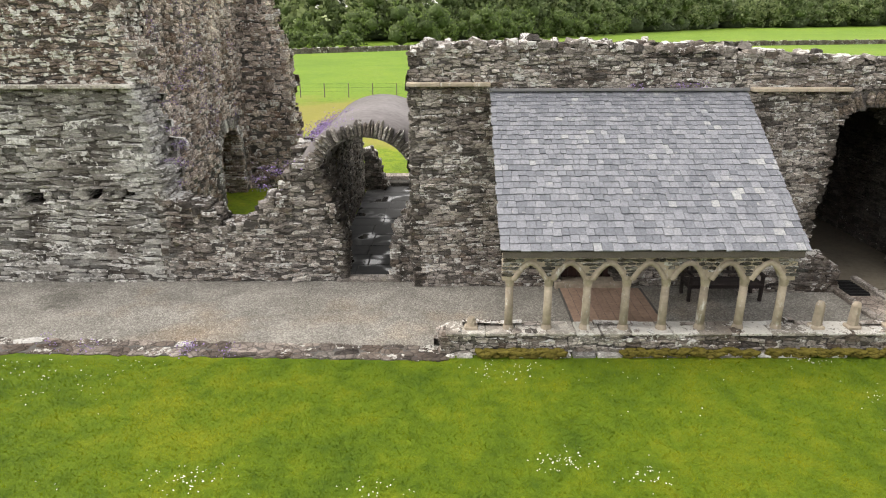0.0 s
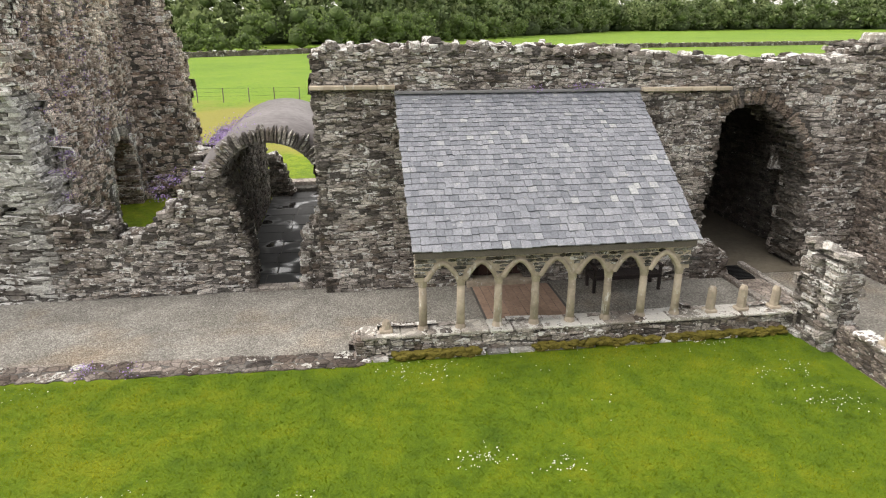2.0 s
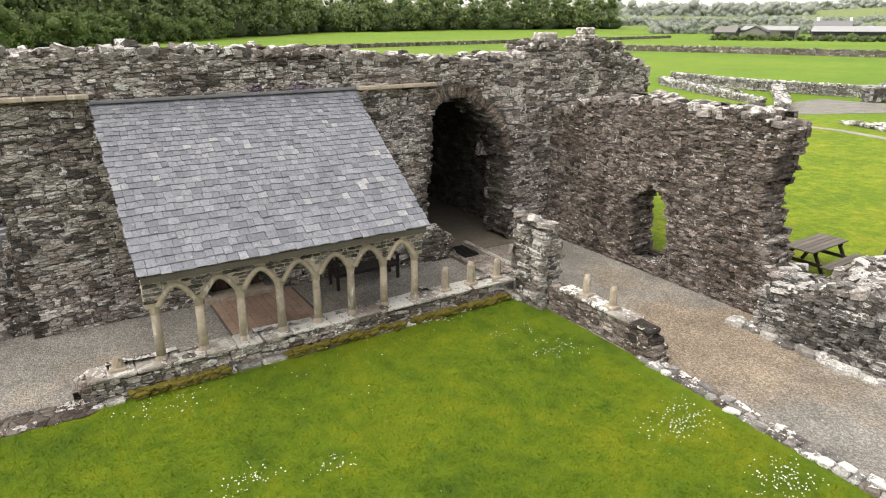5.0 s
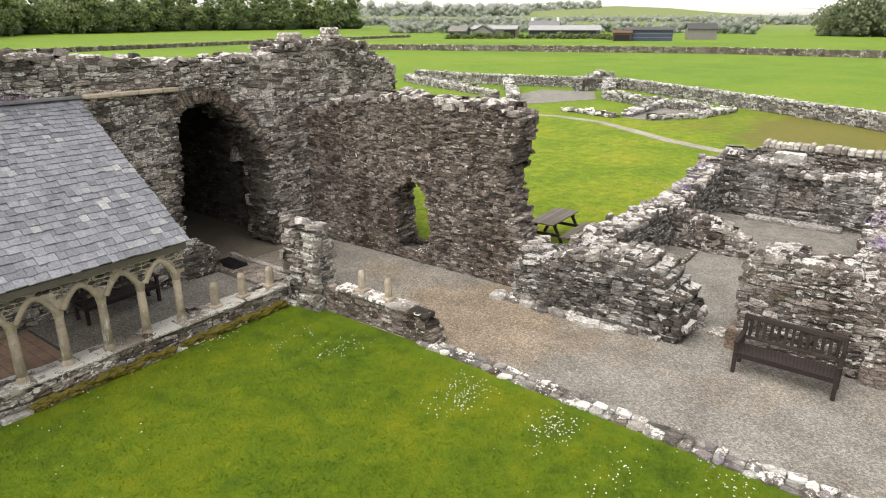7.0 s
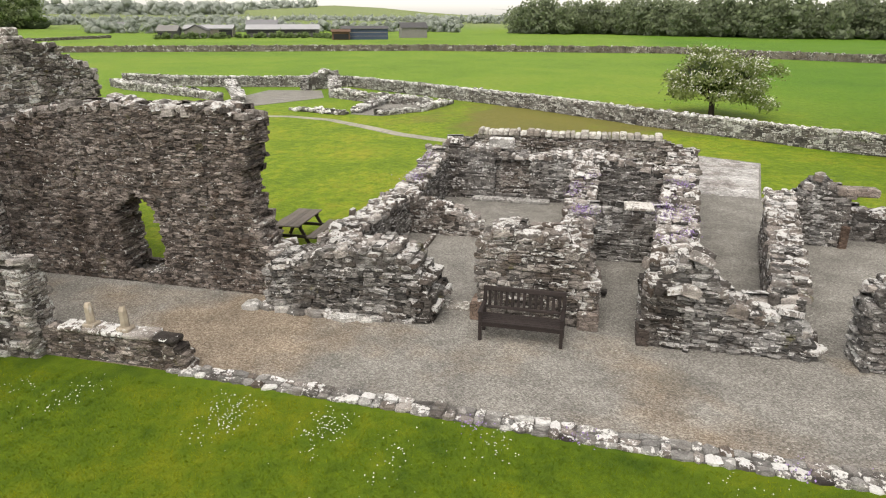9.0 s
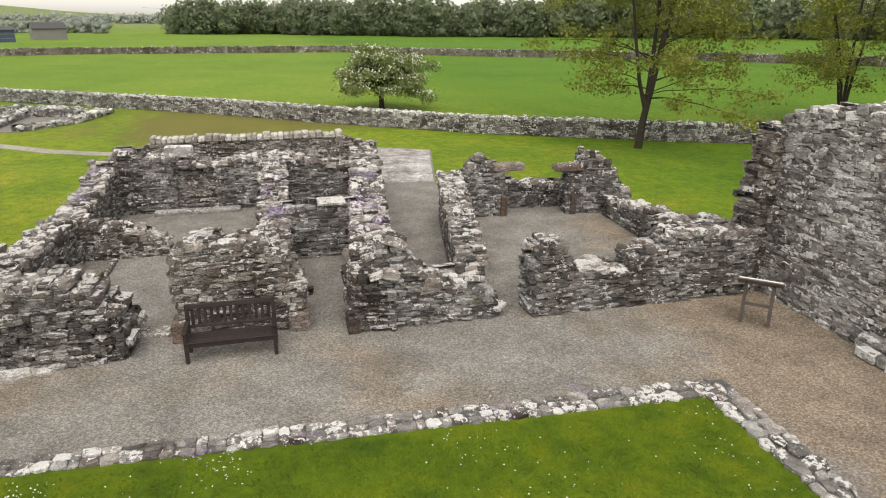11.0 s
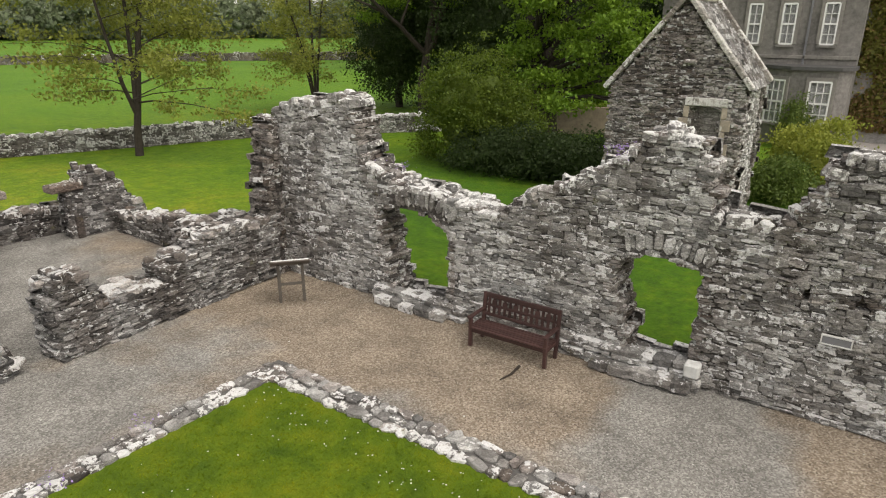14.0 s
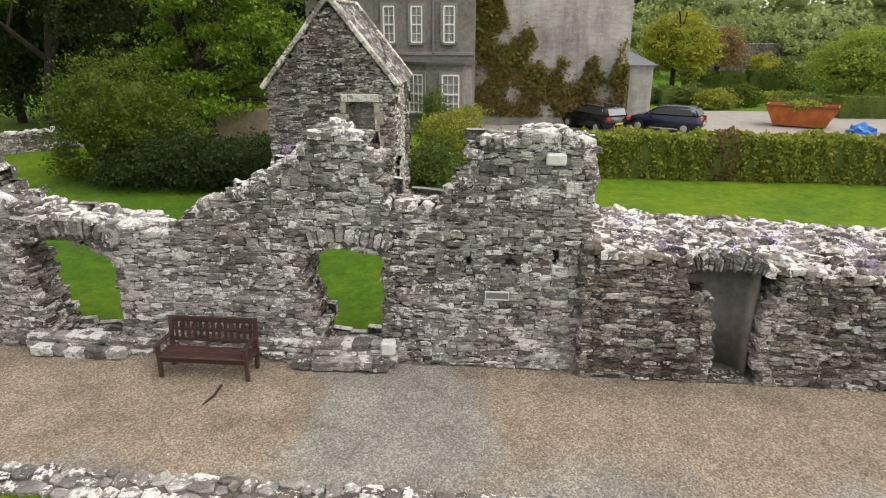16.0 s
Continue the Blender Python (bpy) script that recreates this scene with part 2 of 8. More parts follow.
def gravel_material():
    """Crushed stone: grey over most of the walk, buff where fresh stone was spread, darker damp patches."""
    m, nt, b = material("gravel", 0.95)
    p = place(nt)
    v = node(nt, "ShaderNodeTexVoronoi", (p, "Vector"), Scale=38.0)
    v2 = node(nt, "ShaderNodeTexVoronoi", (p, "Vector"), Scale=13.0)
    v2.feature = "F1"
    grey = ramp(nt, v.outputs["Color"], [(0.0, (0.13, 0.124, 0.112)), (0.5, (0.235, 0.224, 0.204)), (1.0, (0.42, 0.402, 0.37))])
    buff = ramp(nt, v.outputs["Color"], [(0.0, (0.122, 0.095, 0.07)), (0.5, (0.258, 0.208, 0.157)), (1.0, (0.45, 0.385, 0.31))])
    along = node(nt, "ShaderNodeSeparateXYZ", (p, 0)).outputs[1]
    walk_side = math_node(nt, "ABSOLUTE", math_node(nt, "ADD", along, 1.2))
    spread = math_node(nt, "ADD", noise_at(nt, p, 0.3, 4.0), math_node(nt, "MAXIMUM", math_node(nt, "MULTIPLY", math_node(nt, "SUBTRACT", 2.7, math_node(nt, "ABSOLUTE", math_node(nt, "SUBTRACT", walk_side, 8.4))), 0.13), -0.05))
    across = node(nt, "ShaderNodeSeparateXYZ", (p, 0)).outputs[0]
    spread = math_node(nt, "SUBTRACT", spread, math_node(nt, "MINIMUM", math_node(nt, "MAXIMUM", math_node(nt, "MULTIPLY", math_node(nt, "SUBTRACT", across, 12.6), 0.3), 0.0), 0.25))
    old = node(nt, "ShaderNodeVectorMath", (p, 0))
    old.operation = "DISTANCE"
    old.inputs[1].default_value = (1.7, -9.2, 0.02)
    spread = math_node(nt, "SUBTRACT", spread, math_node(nt, "MAXIMUM", math_node(nt, "MULTIPLY", math_node(nt, "SUBTRACT", 2.3, old.outputs["Value"]), 0.3), 0.0))
    area = ramp(nt, spread, [(0.47, (0, 0, 0)), (0.66, (1, 1, 1))])
    col = mix(nt, area, grey, buff)
    wide = noise_at(nt, p, 1.1, 4.0)
    col = mix(nt, 1.0, col, ramp(nt, wide, [(0.3, (0.72, 0.72, 0.72)), (0.7, (1.15, 1.15, 1.15))]), "MULTIPLY")
    # damp hollows where water stands after rain
    for x, y, size, deep in ((10.9, -1.6, 1.5, 0.72), (-9.0, 14.1, 1.6, 0.58), (10.4, 4.6, 1.0, 0.85), (-3.2, 13.6, 1.4, 0.82)):
        far = node(nt, "ShaderNodeVectorMath", (p, 0))
        far.operation = "DISTANCE"
        far.inputs[1].default_value = (x, y, 0.02)
        edge = math_node(nt, "ADD", math_node(nt, "DIVIDE", far.outputs["Value"], size), math_node(nt, "MULTIPLY", noise_at(nt, p, 2.4, 5.0, 0.7), 1.1))
        col = mix(nt, 1.0, col, ramp(nt, edge, [(0.7, (deep, deep, deep * 0.98)), (1.0, (1, 1, 1))]), "MULTIPLY")
    speck = ramp(nt, v2.outputs["Color"], [(0.89, (0, 0, 0)), (0.92, (0.8, 0.8, 0.8))])
    close = ramp(nt, v2.outputs["Distance"], [(0.2, (1, 1, 1)), (0.3, (0, 0, 0))])
    col = mix(nt, math_node(nt, "MULTIPLY", speck, close), col, (0.62, 0.6, 0.56))
    nt.links.new(col, b.inputs["Base Color"])
    bump(nt, b, math_node(nt, "MULTIPLY", v.outputs["Distance"], -1.0), 0.8, 0.02)
    return m


GRAVEL = gravel_material()


def grass_colour(nt, p, dark, mid, light):
    a = noise_at(nt, p, 0.28, 4.0, 0.6)
    c = noise_at(nt, p, 1.7, 5.0, 0.7)
    t = math_node(nt, "ADD", math_node(nt, "MULTIPLY", a, 0.5), math_node(nt, "MULTIPLY", c, 0.5))
    return ramp(nt, t, [(0.37, dark), (0.5, mid), (0.63, light)])


def grass_material(name, dark, mid, light, blade=False, fine=55.0):
    m, nt, b = material(name, 0.75 if blade else 0.95)
    p = place(nt)
    col = grass_colour(nt, p, dark, mid, light)
    if blade:
        r = nt.nodes.new("ShaderNodeNewGeometry").outputs["Random Per Island"]
        col = mix(nt, 1.0, col, ramp(nt, r, [(0, (0.82, 0.84, 0.8)), (0.8, (1.14, 1.12, 1.05)), (1.0, (1.4, 1.25, 1.15))]), "MULTIPLY")
    else:
        f = noise_at(nt, p, fine, 4.0, 0.8)
        col = mix(nt, 1.0, col, ramp(nt, f, [(0.25, (0.5, 0.52, 0.5)), (0.75, (1.4, 1.35, 1.3))]), "MULTIPLY")
        bump(nt, b, f, 0.6, 0.05)
    nt.links.new(col, b.inputs["Base Color"])
    if blade:
        tr = node(nt, "ShaderNodeBsdfTranslucent", (col, "Color"))
        mx = node(nt, "ShaderNodeMixShader", (b.outputs[0], 1), (tr.outputs[0], 2), Fac=0.5)
        nt.links.new(mx.outputs[0], nt.nodes["Material Output"].inputs["Surface"])
    return m


LAWN = grass_material("lawn_turf", (0.05, 0.1, 0.002), (0.098, 0.16, 0.003), (0.165, 0.205, 0.005))
BLADES = grass_material("grass_blades", (0.066, 0.122, 0.002), (0.14, 0.2, 0.003), (0.23, 0.255, 0.006), True)


def field_material():
    """Rough turf near the ruins, smooth pasture beyond the wall, far hills paled by haze put into the colour."""
    m, nt, b = material("field_grass", 0.95)
    p = place(nt)
    near = grass_colour(nt, p, (0.1, 0.168, 0.006), (0.16, 0.232, 0.009), (0.245, 0.262, 0.02))
    # hill pasture with the distance haze already in its colour
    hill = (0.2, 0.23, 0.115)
    far = grass_colour(nt, node(nt, "ShaderNodeMapping", (p, 0), Scale=(0.08, 0.08, 0.08)).outputs[0], (0.105, 0.19, 0.014), (0.138, 0.235, 0.018), (0.18, 0.255, 0.026))
    length = node(nt, "ShaderNodeVectorMath", (p, 0))
    length.operation = "LENGTH"
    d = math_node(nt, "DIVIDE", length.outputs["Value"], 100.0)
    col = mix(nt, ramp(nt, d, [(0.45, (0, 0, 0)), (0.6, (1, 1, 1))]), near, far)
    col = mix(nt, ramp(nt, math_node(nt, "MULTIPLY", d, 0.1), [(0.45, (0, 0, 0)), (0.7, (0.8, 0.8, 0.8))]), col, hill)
    # turf darkens southward: the shade there is multiplied into the colour
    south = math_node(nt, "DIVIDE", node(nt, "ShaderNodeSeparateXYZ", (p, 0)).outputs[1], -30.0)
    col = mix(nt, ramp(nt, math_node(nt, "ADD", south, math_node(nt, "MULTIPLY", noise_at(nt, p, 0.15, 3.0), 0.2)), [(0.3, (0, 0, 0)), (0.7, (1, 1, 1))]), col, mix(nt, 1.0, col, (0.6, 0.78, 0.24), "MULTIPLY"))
    # deeper green behind the south wall, its shade put into the colour
    east = math_node(nt, "DIVIDE", math_node(nt, "ADD", node(nt, "ShaderNodeSeparateXYZ", (p, 0)).outputs[0], math_node(nt, "MULTIPLY", noise_at(nt, p, 0.25, 3.0), 3.0)), 30.0)
    wall_shade = math_node(nt, "MULTIPLY", ramp(nt, east, [(0.03, (0, 0, 0)), (0.12, (1, 1, 1)), (0.52, (1, 1, 1)), (0.7, (0, 0, 0))]), ramp(nt, south, [(0.34, (0, 0, 0)), (0.4, (1, 1, 1)), (0.95, (1, 1, 1)), (1.0, (0, 0, 0))]))
    col = mix(nt, wall_shade, col, mix(nt, 1.0, col, (0.5, 0.68, 0.22), "MULTIPLY"))
    tuft = noise_at(nt, p, 1.9, 5.0, 0.7)
    col = mix(nt, 1.0, col, ramp(nt, tuft, [(0.34, (0.74, 0.8, 0.7)), (0.66, (1.22, 1.18, 1.1))]), "MULTIPLY")
    f = noise_at(nt, p, 7.0, 8.0, 0.85)
    col = mix(nt, 1.0, col, ramp(nt, f, [(0.34, (0.55, 0.58, 0.55)), (0.66, (1.35, 1.32, 1.28))]), "MULTIPLY")
    off = node(nt, "ShaderNodeVectorMath", (p, 0))
    off.operation = "DISTANCE"
    off.inputs[1].default_value = (45.5, 3.0, 0.0)
    tract = math_node(nt, "SUBTRACT", math_node(nt, "ADD", noise_at(nt, p, 0.25, 5.0), 0.42), math_node(nt, "MULTIPLY", off.outputs["Value"], 0.048))
    rough = ramp(nt, tract, [(0.4, (0, 0, 0)), (0.62, (0.8, 0.8, 0.8))])
    close = ramp(nt, d, [(0.5, (1, 1, 1)), (0.7, (0, 0, 0))])
    col = mix(nt, math_node(nt, "MULTIPLY", rough, close), col, (0.15, 0.125, 0.035))
    # a strip of dry uncut grass behind the north range
    north = node(nt, "ShaderNodeSeparateXYZ", (p, 0)).outputs[1]
    dry = math_node(nt, "SUBTRACT", math_node(nt, "ADD", noise_at(nt, p, 0.2, 5.0), 0.35), math_node(nt, "MULTIPLY", math_node(nt, "ABSOLUTE", math_node(nt, "SUBTRACT", north, 44.0)), 0.036))
    dry = math_node(nt, "SUBTRACT", dry, math_node(nt, "MAXIMUM", math_node(nt, "MULTIPLY", math_node(nt, "SUBTRACT", node(nt, "ShaderNodeSeparateXYZ", (p, 0)).outputs[0], 8.0), 0.04), 0.0))
    col = mix(nt, ramp(nt, dry, [(0.42, (0, 0, 0)), (0.66, (0.75, 0.75, 0.75))]), col, (0.24, 0.2, 0.05))
    nt.links.new(col, b.inputs["Base Color"])
    bump(nt, b, f, 0.5, 0.1)
    return m


FIELD = field_material()


def leaf_material(name, dark, light, rough=0.6, haze=0.0):
    m, nt, b = material(name, rough)
    r = nt.nodes.new("ShaderNodeNewGeometry").outputs["Random Per Island"]
    p = place(nt)
    w = noise_at(nt, p, 0.5, 3.0)
    w2 = noise_at(nt, p, 2.6, 3.0)
    t = math_node(nt, "ADD", math_node(nt, "MULTIPLY", r, 0.36), math_node(nt, "ADD", math_node(nt, "MULTIPLY", w, 0.34), math_node(nt, "MULTIPLY", w2, 0.3)))
    nt.links.new(ramp(nt, t, [(0.25, dark), (0.75, light)]), b.inputs["Base Color"])
    col = b.inputs["Base Color"].links[0].from_socket
    tr = node(nt, "ShaderNodeBsdfTranslucent", (col, "Color"))
    mx = node(nt, "ShaderNodeMixShader", (b.outputs[0], 1), (tr.outputs[0], 2), Fac=0.4)
    nt.links.new(mx.outputs[0], nt.nodes["Material Output"].inputs["Surface"])
    return m


# north wood: distance haze is mixed into both leaf colours
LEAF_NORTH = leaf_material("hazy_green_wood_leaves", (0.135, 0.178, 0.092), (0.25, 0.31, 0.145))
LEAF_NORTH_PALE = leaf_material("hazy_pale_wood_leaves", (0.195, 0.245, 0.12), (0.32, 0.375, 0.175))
LEAF_WOOD = leaf_material("woodland_leaves", (0.085, 0.13, 0.04), (0.2, 0.27, 0.085))
def crown_material(name, dark, light, scale=1.0):
    """The outside of a far crown: leaf clumps, and the shaded gaps between them put into the colour."""
    m, nt, b = material(name, 0.8)
    p = place(nt)
    r = nt.nodes.new("ShaderNodeNewGeometry").outputs["Random Per Island"]
    f = noise_at(nt, p, 0.8 * scale, 5.0, 0.75)
    t = math_node(nt, "ADD", math_node(nt, "MULTIPLY", r, 0.25), f)
    nt.links.new(ramp(nt, t, [(0.45, dark), (0.85, light)]), b.inputs["Base Color"])
    bump(nt, b, f, 1.0, 1.2 / scale)
    return m


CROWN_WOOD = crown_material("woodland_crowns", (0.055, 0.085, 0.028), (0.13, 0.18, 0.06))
# shade under the trees, put into an undergrowth colour
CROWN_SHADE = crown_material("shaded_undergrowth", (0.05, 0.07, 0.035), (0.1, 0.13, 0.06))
# far and middle crowns are paled by haze put into the colour
CROWN_FAR = crown_material("far_hazed_crowns", (0.28, 0.31, 0.28), (0.35, 0.38, 0.33), 0.5)
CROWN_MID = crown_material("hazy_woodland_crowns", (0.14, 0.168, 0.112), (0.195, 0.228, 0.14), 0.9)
# fresh leaves, lightened by the south hillside's haze put into the colour
LEAF_SUN = leaf_material("fresh_hazed_leaves", (0.21, 0.27, 0.1), (0.38, 0.45, 0.17))
CROWN_SUN = crown_material("fresh_woodland_crowns", (0.15, 0.2, 0.08), (0.28, 0.35, 0.13))
# leaves of the middle and far woods, haze included in the colour
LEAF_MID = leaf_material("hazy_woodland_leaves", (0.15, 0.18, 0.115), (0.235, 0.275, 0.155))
LEAF_FAR = leaf_material("far_hazed_leaves", (0.29, 0.325, 0.29), (0.37, 0.405, 0.35))
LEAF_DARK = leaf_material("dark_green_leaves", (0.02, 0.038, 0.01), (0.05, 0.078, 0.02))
LEAF_SHRUB = leaf_material("shrub_leaves", (0.065, 0.11, 0.02), (0.17, 0.225, 0.05))
LEAF_BUSH = leaf_material("dense_bush_leaves", (0.045, 0.08, 0.009), (0.135, 0.185, 0.018))
LEAF_CREEPER = leaf_material("creeper_leaves", (0.12, 0.13, 0.025), (0.26, 0.25, 0.06))
LEAF_RUSSET = leaf_material("russet_creeper_leaves", (0.17, 0.11, 0.045), (0.33, 0.22, 0.1))
LEAF_ASH = leaf_material("young_ash_leaves", (0.14, 0.17, 0.03), (0.29, 0.3, 0.06))
STONE_FIELD = stone_material("grey_field_stone", [(0.08, 0.078, 0.073), (0.19, 0.186, 0.175), (0.27, 0.265, 0.25), (0.14, 0.13, 0.118)], 0.575, (0.62, 0.62, 0.59), 0.14)
LEAF_HAW = leaf_material("hawthorn_leaves", (0.12, 0.165, 0.05), (0.27, 0.32, 0.11))
LEAF_HEDGE = leaf_material("beech_hedge_leaves", (0.16, 0.2, 0.025), (0.37, 0.39, 0.07))
LEAF_BROWN = leaf_material("russet_leaves", (0.12, 0.085, 0.035), (0.25, 0.18, 0.085))
LEAF_YELLOW = leaf_material("yellow_green_leaves", (0.2, 0.22, 0.025), (0.42, 0.42, 0.05))
LEAF_LIME = leaf_material("lime_green_leaves", (0.15, 0.23, 0.03), (0.33, 0.43, 0.065))
LEAF_SYC = leaf_material("sycamore_leaves", (0.085, 0.165, 0.012), (0.205, 0.32, 0.03))
BLOSSOM = plain("white_blossom", (0.7, 0.7, 0.64), 0.8, 10, 0.1, strength=0)
PURPLE = plain("purple_petals", (0.33, 0.23, 0.5), 0.8, 10, 0.3, strength=0)
BARK = plain("grey_brown_bark", (0.042, 0.034, 0.027), 0.95, 14, 0.5, strength=0.9)


# ---- building helpers ----


def mesh_from(name, verts, faces, mat):
    me = bpy.data.meshes.new(name)
    me.from_pydata([tuple(v) for v in verts], [], [tuple(f) for f in faces])
    me.materials.append(mat)
    return me


def mesh_arrays(name, verts, faces, mat, smooth=False):
    """A mesh from an (n, 3) array and an (m, k) array of equal-sided faces."""
    me = bpy.data.meshes.new(name)
    verts, faces = np.asarray(verts, np.float32), np.asarray(faces, np.int32)
    m, k = faces.shape
    me.vertices.add(len(verts))
    me.vertices.foreach_set("co", verts.ravel())
    me.loops.add(m * k)
    me.loops.foreach_set("vertex_index", faces.ravel())
    me.polygons.add(m)
    me.polygons.foreach_set("loop_start", np.arange(0, m * k, k, dtype=np.int32))
    me.polygons.foreach_set("use_smooth", np.full(m, smooth))
    me.materials.append(mat)
    me.update(calc_edges=True)
    return me


def part(name, bm, mat, parent=None, label="", smooth=False):
    """Links a bmesh as one mesh object under a thing or a part."""
    me = bpy.data.meshes.new(name)
    bm.normal_update()
    bm.to_mesh(me)
    bm.free()
    me.materials.append(mat)
    if smooth:
        for f in me.polygons:
            f.use_smooth = True
    ob = new(name, me)
    ob.parent = parent
    if label:
        tagged(ob, label)
    return ob


def thing(name, x=0, y=0, z=0, rz=0, label="", category="", group="", kind=""):
    ob = new(name)
    ob.empty_display_size = 0.2
    ob.matrix_basis = pose(x, y, z, 0, 0, rz)
    return tagged(ob, label, category, group, kind)


def box(bm, x0, x1, y0, y1, z0, z1, bevel=0.0, m=None):
    r = bmesh.ops.create_cube(bm, size=1.0)["verts"]
    bmesh.ops.scale(bm, vec=(x1 - x0, y1 - y0, z1 - z0), verts=r)
    bmesh.ops.translate(bm, vec=((x0 + x1) / 2, (y0 + y1) / 2, (z0 + z1) / 2), verts=r)
    if bevel:
        es = list({e for v in r for e in v.link_edges})
        out = bmesh.ops.bevel(bm, geom=es, offset=bevel, segments=1, affect="EDGES")
        r = list({v for f in out["faces"] for v in f.verts} | {v for v in r if v.is_valid})
    if m is not None:
        bmesh.ops.transform(bm, matrix=m, verts=r)
    return r


def box_bm(*a, **k):
    bm = bmesh.new()
    box(bm, *a, **k)
    return bm


def rod(bm, a, b, r0, r1=None, sides=8):
    a, b = Vector(a), Vector(b)
    r1 = r0 if r1 is None else r1
    m = Matrix.Translation((a + b) / 2) @ (b - a).to_track_quat("Z", "Y").to_matrix().to_4x4()
    return bmesh.ops.create_cone(bm, cap_ends=True, segments=sides, radius1=r0, radius2=r1, depth=(b - a).length, matrix=m)["verts"]


def extrude_outline(points, depth, axis="y", bevel=0.0):
    """A slab from an outline in the xz plane, depth metres thick along +y."""
    bm = bmesh.new()
    vs = [bm.verts.new((x, 0, z)) for x, z in points]
    f = bm.faces.new(vs)
    r = bmesh.ops.extrude_face_region(bm, geom=[f])
    bmesh.ops.translate(bm, vec=(0, depth, 0), verts=[v for v in r["geom"] if isinstance(v, bmesh.types.BMVert)])
    bmesh.ops.recalc_face_normals(bm, faces=bm.faces[:])
    if bevel:
        bmesh.ops.bevel(bm, geom=bm.edges[:], offset=bevel, segments=1, affect="EDGES")
    return bm


# ---- rubble masonry ----
def stone_shape(seed):
    """A rough block, width and height 1, front face at z=0 and its body behind; a six-sided outline, no two sides alike."""
    g = np.random.default_rng(seed)
    k = g.uniform(-0.22, 0.22, 2)
    q = np.array([(-0.5, -0.32), (k[0], -0.5), (0.5, -0.32), (0.5, 0.32), (k[1], 0.5), (-0.5, 0.32)])
    q = q + g.uniform(-0.09, 0.09, (6, 2))
    back = np.c_[q, np.full(6, -1.0)]
    mid = np.c_[q * g.uniform(0.95, 1.06, (6, 2)), -g.uniform(0.1, 0.24, 6)]
    front = np.c_[q * g.uniform(0.72, 0.93, (6, 2)), g.uniform(-0.09, 0.02, 6)]
    v = np.vstack([back, mid, front])
    f = [(12, 13, 14, 15), (12, 15, 16, 17)]
    for a in (0, 6):
        for i in range(6):
            j = (i + 1) % 6
            f.append((a + i, a + j, a + 6 + j, a + 6 + i))
    return v, np.array(f)


SHAPES = [stone_shape(100 + i) for i in range(16)]


def plain_shape(seed):
    """A simpler four-sided block for hidden backs and inner faces."""
    g = np.random.default_rng(seed)
    q = np.array([(-0.5, -0.5), (0.5, -0.5), (0.5, 0.5), (-0.5, 0.5)]) + g.uniform(-0.06, 0.06, (4, 2))
    v = np.vstack([np.c_[q, np.full(4, -1.0)], np.c_[q, -g.uniform(0.14, 0.3, 4)], np.c_[q * g.uniform(0.6, 0.85, (4, 2)), g.uniform(-0.08, 0.0, 4)]])
    f = [(8, 9, 10, 11)] + [(a + i, a + (i + 1) % 4, a + 4 + (i + 1) % 4, a + 4 + i) for a in (0, 4) for i in range(4)]
    return v, np.array(f)


PLAIN_SHAPES = [plain_shape(300 + i) for i in range(16)]
MIXED_SHAPES = [(SHAPES if i % 2 else PLAIN_SHAPES)[i] for i in range(16)]
SHAPE_MESH = {}


def shape_mesh(i, mat):
    if (i, mat.name) not in SHAPE_MESH:
        SHAPE_MESH[i, mat.name] = mesh_arrays("stone", *SHAPES[i], mat)
    return SHAPE_MESH[i, mat.name]


class Stones:
    """Collects blocks (a 4x4 matrix each) and makes some of them parts, the rest one joined mesh."""

    def __init__(self, mat):
        self.mat, self.items = mat, []

    def add(self, centre, u, v, n, size, depth, tilt=0.0):
        u, v, n = np.asarray(u, float), np.asarray(v, float), np.asarray(n, float)
        c, s = math.cos(tilt), math.sin(tilt)
        uu, vv = u * c + v * s, v * c - u * s
        m = np.eye(4)
        m[:3, 0], m[:3, 1], m[:3, 2], m[:3, 3] = uu * size[0], vv * size[1], n * depth, centre
        self.items.append(m)

    def finish(self, parent, count=170, around=None, name="stone", rest="stonework", shapes=None):
        if not self.items:
            return
        items = self.items
        if around is not None:
            a = np.array(around)
            items = sorted(items, key=lambda m: float(np.linalg.norm(m[:3, 3] - a)))
        for k, m in enumerate(items[:count]):
            ob = new(name, shape_mesh(k % 16, self.mat))
            ob.parent = parent
            ob.matrix_basis = Matrix(m.tolist())
        others = items[count:]
        if others:
            vs, fs, off = [], [], 0
            for k, m in enumerate(others):
                v, f = (shapes or MIXED_SHAPES)[k % 16]
                vs.append(v @ m[:3, :3].T + m[:3, 3])
                fs.append(f + off)
                off += len(v)
            ob = new(rest, mesh_arrays(rest, np.vstack(vs), np.vstack(fs), self.mat))
            ob.parent = parent
            tagged(ob, kind="stuff")


def inside(poly, s, z):
    """Which of the points lie in the polygon."""
    s, z = np.asarray(s, float), np.asarray(z, float)
    hit = np.zeros(np.broadcast(s, z).shape, bool)
    n = len(poly)
    for i in range(n):
        (a, b), (c, d) = poly[i], poly[(i + 1) % n]
        if b == d:
            continue
        cross = ((b > z) != (d > z)) & (s < (c - a) * (z - b) / (d - b) + a)
        hit ^= cross
    return hit


